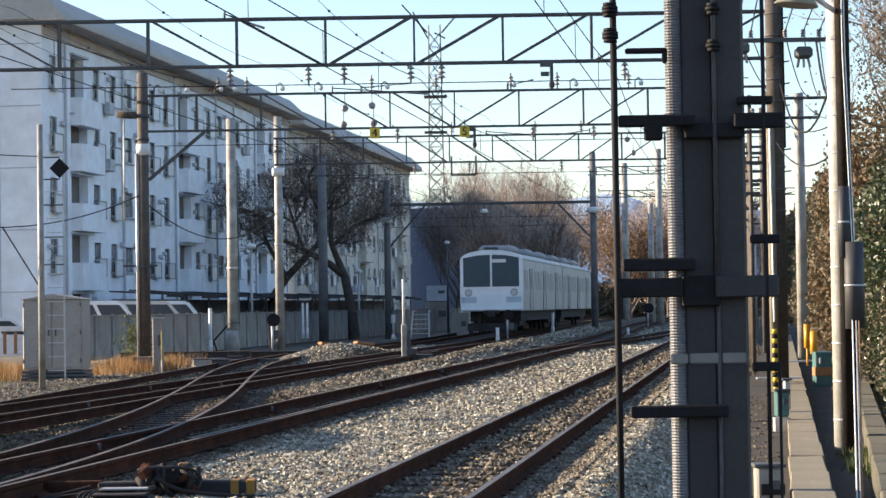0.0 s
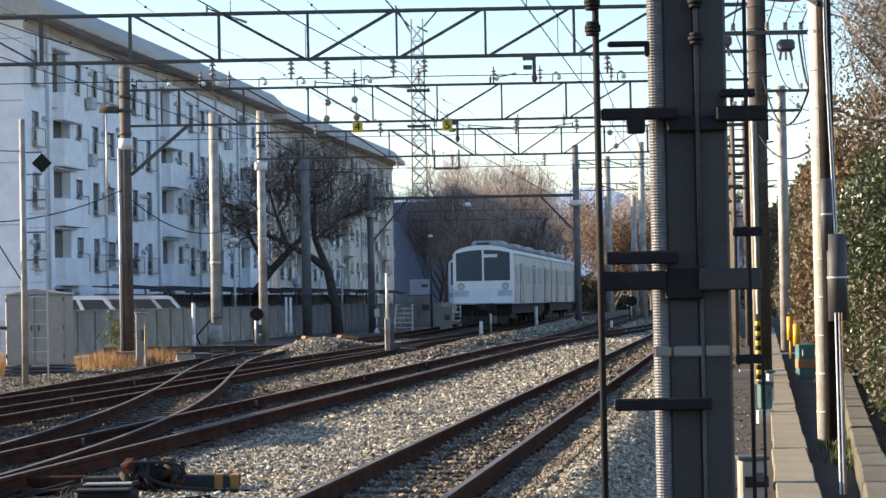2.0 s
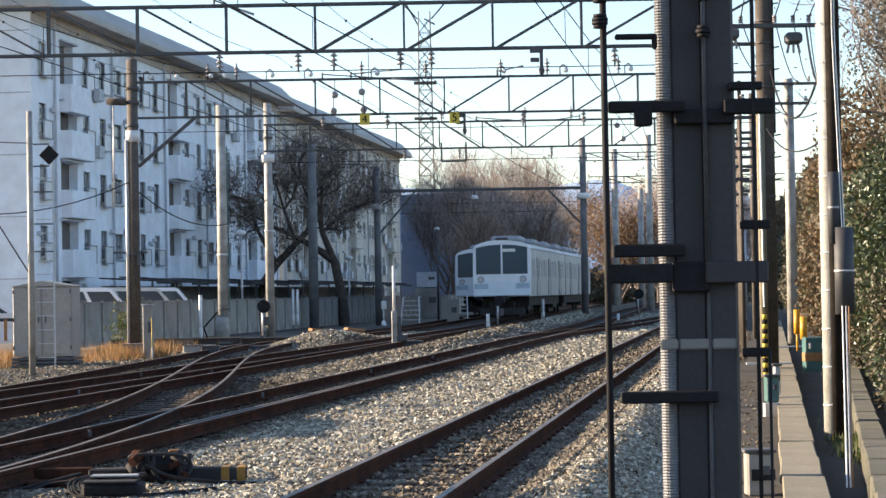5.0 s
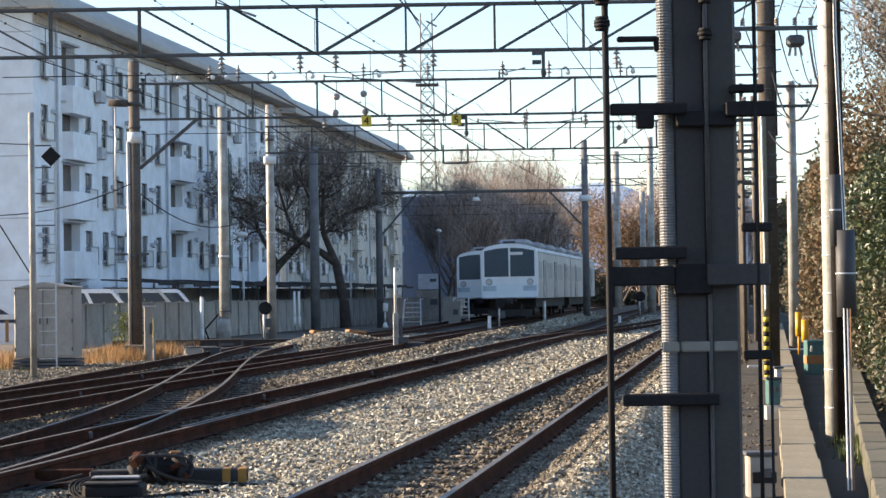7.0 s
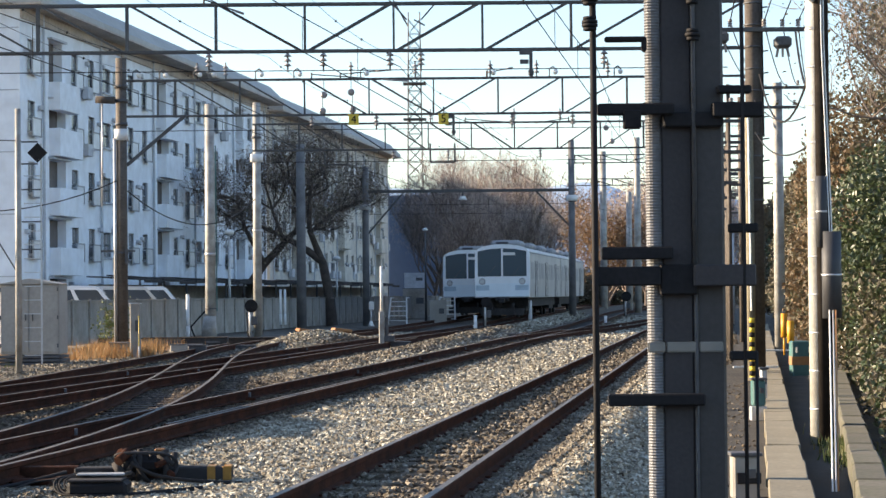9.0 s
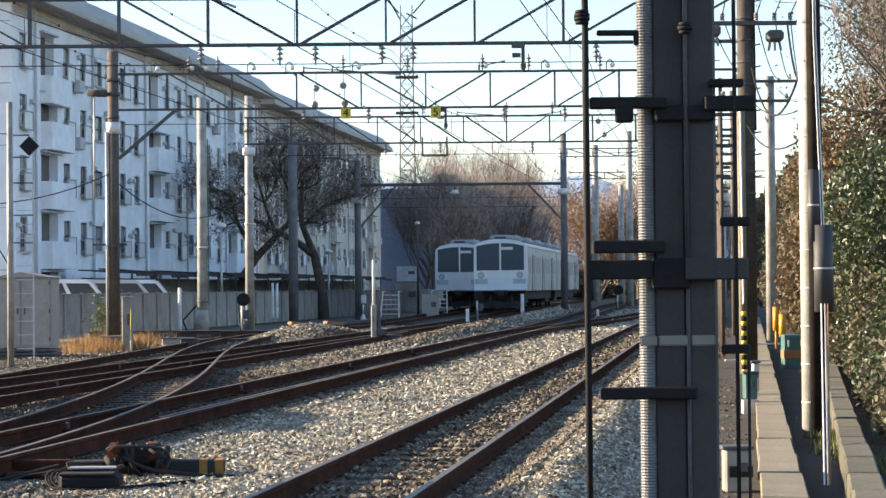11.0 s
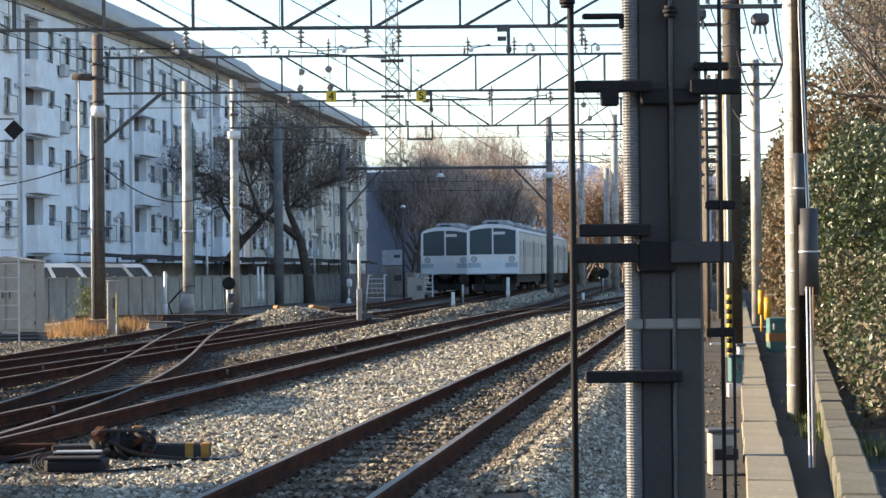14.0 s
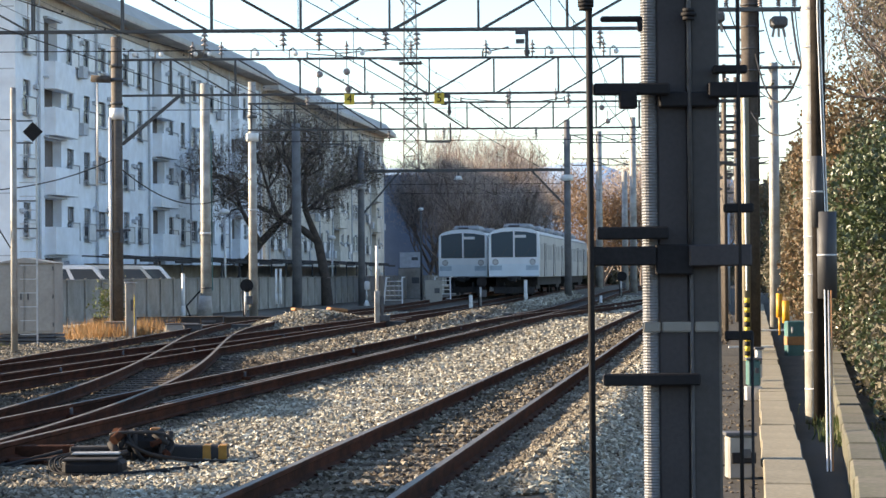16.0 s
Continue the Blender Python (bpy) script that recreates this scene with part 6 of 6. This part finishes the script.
def branches(bm, base, direction, length, radius, depth, rnd, tips, spread=0.6, up=0.15, bend=0.25):
    p, d = Vector(base), Vector(direction).normalized()
    seg = 3
    for i in range(seg):
        q = p + d * (length / seg)
        limb(bm, p, q, radius * (1 - 0.25 * i / seg), radius * (1 - 0.25 * (i + 1) / seg), 7 if depth > 2 else (5 if depth > 1 else 3))
        p = q
        d = (d + Vector((rnd.uniform(-bend, bend), rnd.uniform(-bend, bend), rnd.uniform(-bend, bend) + up * 0.3))).normalized()
        if depth > 0 and i > 0:
            side = Vector((rnd.uniform(-1, 1), rnd.uniform(-1, 1), rnd.uniform(-0.2, 0.8))).normalized()
            branches(bm, p, d.lerp(side, spread), length * rnd.uniform(0.5, 0.75), radius * 0.5, depth - 1, rnd, tips, spread, up, bend)
    if depth > 0:
        for k in range(2):
            side = Vector((rnd.uniform(-1, 1), rnd.uniform(-1, 1), rnd.uniform(0, 1))).normalized()
            branches(bm, p, d.lerp(side, spread * 0.8), length * rnd.uniform(0.55, 0.8), radius * 0.6, depth - 1, rnd, tips, spread, up, bend)
    else:
        tips.append(p)


def tree(name, X, Y, z0, starts, label, leaf, n_leaf, leaf_size, seed, spread_leaf=0.5, depth=4, wood="bark", spread=0.6, up=0.15, group="trees", long=1.6, rise=0.0):
    """starts: (base, direction, length, radius) of trunk and main limbs, in the tree's own space."""
    rnd, rng = random.Random(seed), np.random.default_rng(seed)
    t = thing(name, at(X, Y, z0), label, "tree", group)
    store, tips = ([], []), []
    for k, (b, d, L, r) in enumerate(starts):
        branches(store, b, d, L, r, depth, rnd, tips, spread, up)
    ob = new("trunk", raw("trunk", store[0], store[1], wood, True))
    ob.parent = t
    if n_leaf:
        tp = np.array([tuple(p) for p in tips])
        c = tp[rng.integers(0, len(tp), n_leaf)] + rng.normal(size=(n_leaf, 3)) * spread_leaf
        c[:, 2] = np.maximum(c[:, 2], 0.15)
        ob = new("crown", leaf_mesh("crown", c, leaf_size, leaf, rng, long, rise))
        ob.parent = t
    return t


def bush(name, X, Y, z0, lumps, label, leaf, n_leaf, leaf_size, seed, group="shrubs", leaf2="", share=0.35):
    """A dense shrub: leaves in a shell round several lumps (x, y, z, radius), with stems inside."""
    rng, rnd = np.random.default_rng(seed), random.Random(seed)
    t = thing(name, at(X, Y, z0), label, "shrub", group)
    bm, tips = bm_new(), []
    for x, y, z, r in lumps:
        rod(bm, (x * 0.4, y * 0.4, 0), (x, y, z), 0.06, 0.03, 6)
        for k in range(5):
            d = Vector((rnd.uniform(-1, 1), rnd.uniform(-1, 1), rnd.uniform(-0.2, 1))).normalized()
            rod(bm, (x, y, z), Vector((x, y, z)) + d * r * 0.95, 0.025, 0.006, 4, caps=False)
    part("stem", bm, "twig", t)
    cs = []
    tot = sum(l[3] ** 2 for l in lumps)
    for x, y, z, r in lumps:
        n = int(n_leaf * r * r / tot)
        d = rng.normal(size=(n, 3))
        d /= np.linalg.norm(d, axis=1)[:, None]
        # uneven outline: clumps push the shell in and out
        k = rng.normal(size=(14, 3))
        k /= np.linalg.norm(k, axis=1)[:, None]
        bumpy = np.max(d @ k.T, axis=1)
        rad = r * (0.55 + 0.5 * np.clip((bumpy - 0.5) * 2, 0, 1)) * rng.uniform(0.72, 1.06, n)
        cs.append(np.array([x, y, z]) + d * rad[:, None])
    c = np.concatenate(cs)
    c = c[c[:, 2] > 0.05]
    pick = np.sin(c[:, 0] * 2.1 + seed) + np.sin(c[:, 1] * 1.7) + np.sin(c[:, 2] * 2.6 + 1) + rng.normal(size=len(c)) * 0.6
    cut = np.quantile(pick, share) if leaf2 else -99
    for k, cc in ((leaf, c[pick > cut]), (leaf2, c[pick <= cut])):
        if len(cc):
            ob = new("foliage", leaf_mesh("foliage", cc, leaf_size, k, rng))
            ob.parent = t
    return t


# the bare cherry behind the fence
def cherry():
    rnd, rng = random.Random(12), np.random.default_rng(12)
    t = thing("cherry_tree", at(-4.9, 118.0, -0.2), "large dark leafless cherry tree with crossing trunks and fine twigs", "tree", "trees")
    store, tips = ([], []), []
    # trunks and main limbs as points with their radius
    lines = (((0, 0, 0, 0.33), (-0.1, 0, 1.5, 0.28), (-0.5, 0, 3.55, 0.24), (-1.3, 0, 4.15, 0.2), (-2.5, 0.1, 4.85, 0.15), (-3.8, 0.2, 5.5, 0.1)),
             ((-0.5, 0, 3.5, 0.22), (-1.2, -0.2, 5.3, 0.15), (-1.15, -0.2, 7.0, 0.09), (-1.0, 0, 8.2, 0.05)),
             ((-1.15, -0.2, 5.1, 0.13), (0.0, 0.2, 6.2, 0.09), (1.1, 0.3, 6.7, 0.06)),
             ((-5.0, 0.4, 0, 0.3), (-4.6, 0.4, 2.2, 0.25), (-3.7, 0.35, 3.45, 0.22), (-1.9, 0.3, 5.3, 0.15), (-1.7, 0.2, 6.7, 0.09), (-2.3, 0, 8.0, 0.05)),
             ((-3.7, 0.35, 3.45, 0.17), (-4.7, 0.2, 5.3, 0.11), (-5.2, 0.2, 6.9, 0.06)),
             ((-2.6, 0.3, 4.6, 0.12), (-3.2, -0.3, 6.4, 0.08), (-3.6, -0.3, 7.8, 0.05)))
    for line in lines:
        for p, q in zip(line, line[1:]):
            limb(store, Vector(p[:3]), Vector(q[:3]), p[3], q[3], 9)
            if q[2] > 4.4:
                for k in range(3):
                    d = Vector((q[0] + 2.0, rnd.uniform(-2.5, 2.5), q[2] - 5.2)).normalized() + Vector((rnd.uniform(-0.9, 0.9), rnd.uniform(-0.9, 0.9), rnd.uniform(-0.5, 0.7)))
                    branches(store, q[:3], d, rnd.uniform(0.85, 1.3), 0.05, 3, rnd, tips, 0.7, 0.05, 0.4)
    ob = new("trunk", raw("trunk", store[0], store[1], "bark", True))
    ob.parent = t
    tp = np.array([tuple(p) for p in tips])
    for nm, n, spread, size, m, long in (("fine_twig", 21000, 0.48, 0.018, "darktwigs", 28), ("crown", 1900, 0.36, 0.10, "leafbrown", 1.6)):
        c = tp[rng.integers(0, len(tp), n)] + rng.normal(size=(n, 3)) * spread
        ob = tagged(new(nm, leaf_mesh(nm, c, size, m, rng, long, 0.2)), kind="stuff")
        ob.parent = t


cherry()

# far trees, tan tops above the shade
rr = random.Random(5)
for i, (X, Y, h) in enumerate(((1.6, 246, 15), (3.6, 232, 16), (6.0, 240, 18), (8.8, 245, 17), (11.0, 250, 16), (13.0, 262, 15.5), (15.5, 270, 14.5), (18.0, 280, 14), (2.2, 250, 15.5), (5.2, 222, 12), (10.0, 230, 12))):
    tree("bare_tree", X, Y, -0.5, [((0, 0, 0), (rr.uniform(-0.1, 0.1), 0, 1), h * 0.42, 0.2), ((0, 0, h * 0.2), (0.5, 0.1, 1), h * 0.3, 0.12), ((0, 0, h * 0.2), (-0.5, 0.1, 1), h * 0.3, 0.12), ((0, 0, h * 0.12), (0.3, -0.2, 1), h * 0.3, 0.1), ((0, 0, h * 0.12), (-0.6, -0.2, 0.8), h * 0.25, 0.1)],
         "tall bare tree with a tan crown in the distance", "leaftan", 4200, 0.034, 20 + i, 0.7, 4, "twig", 0.5, 0.6, "distant trees", 24, rise=1.6)
for i, (X, Y, h, leaf) in enumerate(((17.2, 197, 9.5, "leafrust"), (19.4, 202, 12, "leafrust"), (20.8, 198, 12.5, "leaftan"), (23.0, 203, 13, "leaftan"), (25.5, 198, 12.5, "leaftan"), (28, 205, 12.5, "leaftan"))):
    tree("autumn_tree", X, Y, -0.5, [((0, 0, 0), (0, 0, 1), h * 0.4, 0.18), ((0, 0, h * 0.15), (0.5, 0, 1), h * 0.32, 0.12), ((0, 0, h * 0.15), (-0.5, 0, 1), h * 0.32, 0.12), ((0, 0, h * 0.1), (0.4, -0.3, 0.8), h * 0.25, 0.1)],
         "distant tree in rusty autumn leaf", leaf, 9000, 0.13, 40 + i, 0.9, 3, "twig", 0.6, 0.4, "distant trees")

# hedge and trees along the right-hand side
bush("green_shrub", 8.45, 35.5, -0.2, [(0, 0, 1.6, 1.5), (0.5, 0.3, 2.7, 1.3), (-0.5, 0.6, 2.6, 1.3), (1.4, 0, 2.4, 1.7), (1.3, 0, 3.1, 1.0), (-0.6, -0.4, 1.0, 0.9), (2.0, 0, 3.3, 1.2)], "glossy dark green evergreen shrub at the trackside", "leafgreen", 40000, 0.058, 3, leaf2="leafbrown", share=0.28)
bush("green_shrub", 7.75, 30.5, -0.2, [(0, 0, 1.3, 1.1), (0.5, 0.3, 2.5, 1.3), (0.9, 0, 1.5, 1.3), (0.0, 0.2, 0.5, 0.9)], "glossy dark green evergreen shrub at the trackside", "leafgreen", 26000, 0.05, 4, leaf2="leafbrown", share=0.4)
bush("withered_shrub", 8.4, 39.5, -0.2, [(0, 0, 1.0, 1.1), (0.2, 0.5, 2.0, 1.1), (0.5, 0, 3.4, 1.2)], "brown withered shrub beside the hedge", "leafbrown", 20000, 0.05, 5, leaf2="leafgreen", share=0.4)
for i, (X, Y) in enumerate(((4.95, 22.5), (5.5, 25.5), (5.95, 28.0), (6.4, 30.5), (6.85, 33.0), (7.4, 36.0), (8.0, 39.0), (8.7, 43.0))):
    bush("low_shrub", X + 0.25, Y, -0.25, [(0.05, 0, 0.3, 0.5), (0.5, 0.7, 0.45, 0.75), (0.6, -0.8, 0.45, 0.75), (1.2, 0.3, 0.8, 1.1), (0.2, -1.2, 0.2, 0.45)], "low dark shrub behind the kerb wall", "leafgreen" if i % 2 else "leafbrown", 7000, 0.055, 120 + i, leaf2="leafbrown" if i % 2 else "leafgreen")
for i, (Y, h, leaf) in enumerate(((46, 6.5, "leaforange"), (53, 6.2, "leaforange"), (61, 5.8, "leaforange"), (70, 6.4, "leafbrown"), (80, 6.6, "leafbrown"), (92, 6.8, "leafbrown"), (106, 7.2, "leaforange"), (122, 7.8, "leafbrown"))):
    X = 0.144 * Y + 2.9
    bush("autumn_shrub", X, Y, -0.2, [(0, 0, h * 0.25, 1.5), (0.2, 0, h * 0.5, 1.5), (0.1, 0.4, h * 0.75, 1.2), (1.2, 0, h * 0.5, 1.9), (-0.5, -0.6, h * 0.35, 0.9)], "tall brown autumn shrub in the hedge", leaf, 20000, 0.05 + 0.0005 * Y, 60 + i, leaf2="leafgreen" if i % 3 == 2 else "leafbrown", share=0.25)
for i, (X, Y, h, leaf) in enumerate(((11.3, 48.0, 7.0, "leafbrown"), (12.6, 51.0, 7.6, "leaforange"))):
    bush("autumn_shrub", X, Y, -0.2, [(0, 0, h * 0.3, 1.6), (0.3, 0, h * 0.55, 1.5), (-0.3, 0.4, h * 0.78, 1.2), (0.7, -0.3, h * 0.86, 0.9), (1.4, 0, h * 0.5, 1.8)], "tall brown autumn shrub in the hedge", leaf, 16000, 0.065, 90 + i, leaf2="leafgreen", share=0.2)
for i, (X, Y, h, leaf, n) in enumerate(((13.3, 47.0, 9.5, "leafbrown", 5200), (15.2, 54.0, 10.0, "leaforange", 5200), (12.0, 42.0, 8.5, "leafbrown", 3600))):
    tree("roadside_tree", X, Y, -0.2, [((0, 0, 0), (-0.05, 0, 1), h * 0.42, 0.14), ((0, 0, h * 0.3), (-0.8, -0.1, 0.7), h * 0.27, 0.07), ((0, 0, h * 0.38), (-0.6, 0.2, 0.9), h * 0.27, 0.07), ((0, 0, h * 0.3), (0.6, 0.2, 0.9), h * 0.3, 0.07)],
         "half-bare tree with brown leaves over the hedge", leaf, n * 2, 0.045, 80 + i, 0.3, 4, "twig", 0.6, 0.2)


for i, (X, Y, h) in enumerate(((14, 222, 4.5), (19, 226, 5.5), (24, 222, 5.0), (29, 226, 6.0), (35, 222, 6.0), (42, 226, 6.0), (50, 222, 6.0))):
    bush("distant_shrub", X, Y, -0.5, [(0, 0, h * 0.4, 2.8), (2.0, 0.5, h * 0.5, 2.6), (-2.0, 0, h * 0.35, 2.4)], "dark shrubs along the far line", "leafbrown", 7000, 0.2, 200 + i, "distant shrubs")


def grass_patch(name, spots, n, h, material, label, seed):
    rng = np.random.default_rng(seed)
    vs, fs = [], []
    for X, Y, rx, ry in spots:
        for i in range(n):
            x, y = X + rng.normal() * rx, Y + rng.normal() * ry
            hh, a = h * rng.uniform(0.4, 1.3), rng.uniform(0, 6.28)
            dx, dy = math.cos(a) * 0.012, math.sin(a) * 0.012
            lx, ly = rng.normal() * 0.12 * h, rng.normal() * 0.12 * h
            k = len(vs)
            vs += [(x - dx, y - dy, -0.27), (x + dx, y + dy, -0.27), (x + lx + dx * 0.6, y + ly + dy * 0.6, -0.25 + hh * 0.6), (x + lx - dx * 0.6, y + ly - dy * 0.6, -0.25 + hh * 0.6), (x + 2 * lx, y + 2 * ly, -0.25 + hh)]
            fs += [(k, k + 1, k + 2, k + 3), (k + 3, k + 2, k + 4)]
    tagged(new(name, raw(name, vs, fs, material)), label, "grass", kind="stuff")


grass_patch("dry_grass", [(-8.6, 58.5, 0.35, 1.0), (-9.1, 61.0, 0.35, 1.6), (-11.5, 56.0, 0.5, 1.2), (-12.3, 57.0, 0.5, 2), (-7.9, 60, 0.25, 0.8), (-8.9, 66, 0.7, 1.5)], 800, 0.42, "grass", "orange-brown dry grass beside the relay cabinet", 1)
grass_patch("green_weeds", [(4.15, 20.3, 0.10, 0.7), (4.45, 22.5, 0.1, 1.0), (4.4, 18.6, 0.08, 0.6), (-11.8, 52.0, 0.8, 1.0), (-8.2, 78, 1.5, 3)], 260, 0.15, "weed", "green weeds at the foot of a wall", 2)


def dry_stalk():
    t = thing("dry_weed", at(-9.6, 67.0, -0.2), "tall yellowing weed by the fence", "weed")
    rng = np.random.default_rng(9)
    bm = bm_new()
    for k in range(5):
        rod(bm, (0.1 * k - 0.2, 0, 0), (0.13 * k - 0.26, 0, 1.3 + 0.1 * (k % 2)), 0.015, 0.006, 5)
    part("stalk", bm, "twig", t)
    c = rng.normal(size=(500, 3)) * np.array([0.25, 0.2, 0.35]) + np.array([0, 0, 0.8])
    ob = new("leaves", leaf_mesh("leaves", c, 0.06, "weed", rng))
    ob.parent = t


dry_stalk()


def motions():
    rows = []
    for t, u in ((0, 94.6), (1.5, 97.0), (3.5, 100.5), (7, 105.5), (9, 108.5), (12.5, 113.5), (14.5, 115.6), (16, 117.0)):
        rows.append((t, at_track(u, W3, TRAIN_Z)))
    walk(train_leaving, rows)
    walk(train_parked, [(0, at_track(121.0, W4 + 0.1, TRAIN_Z)), (16, at_track(121.0, W4 + 0.1, TRAIN_Z))])


motions()
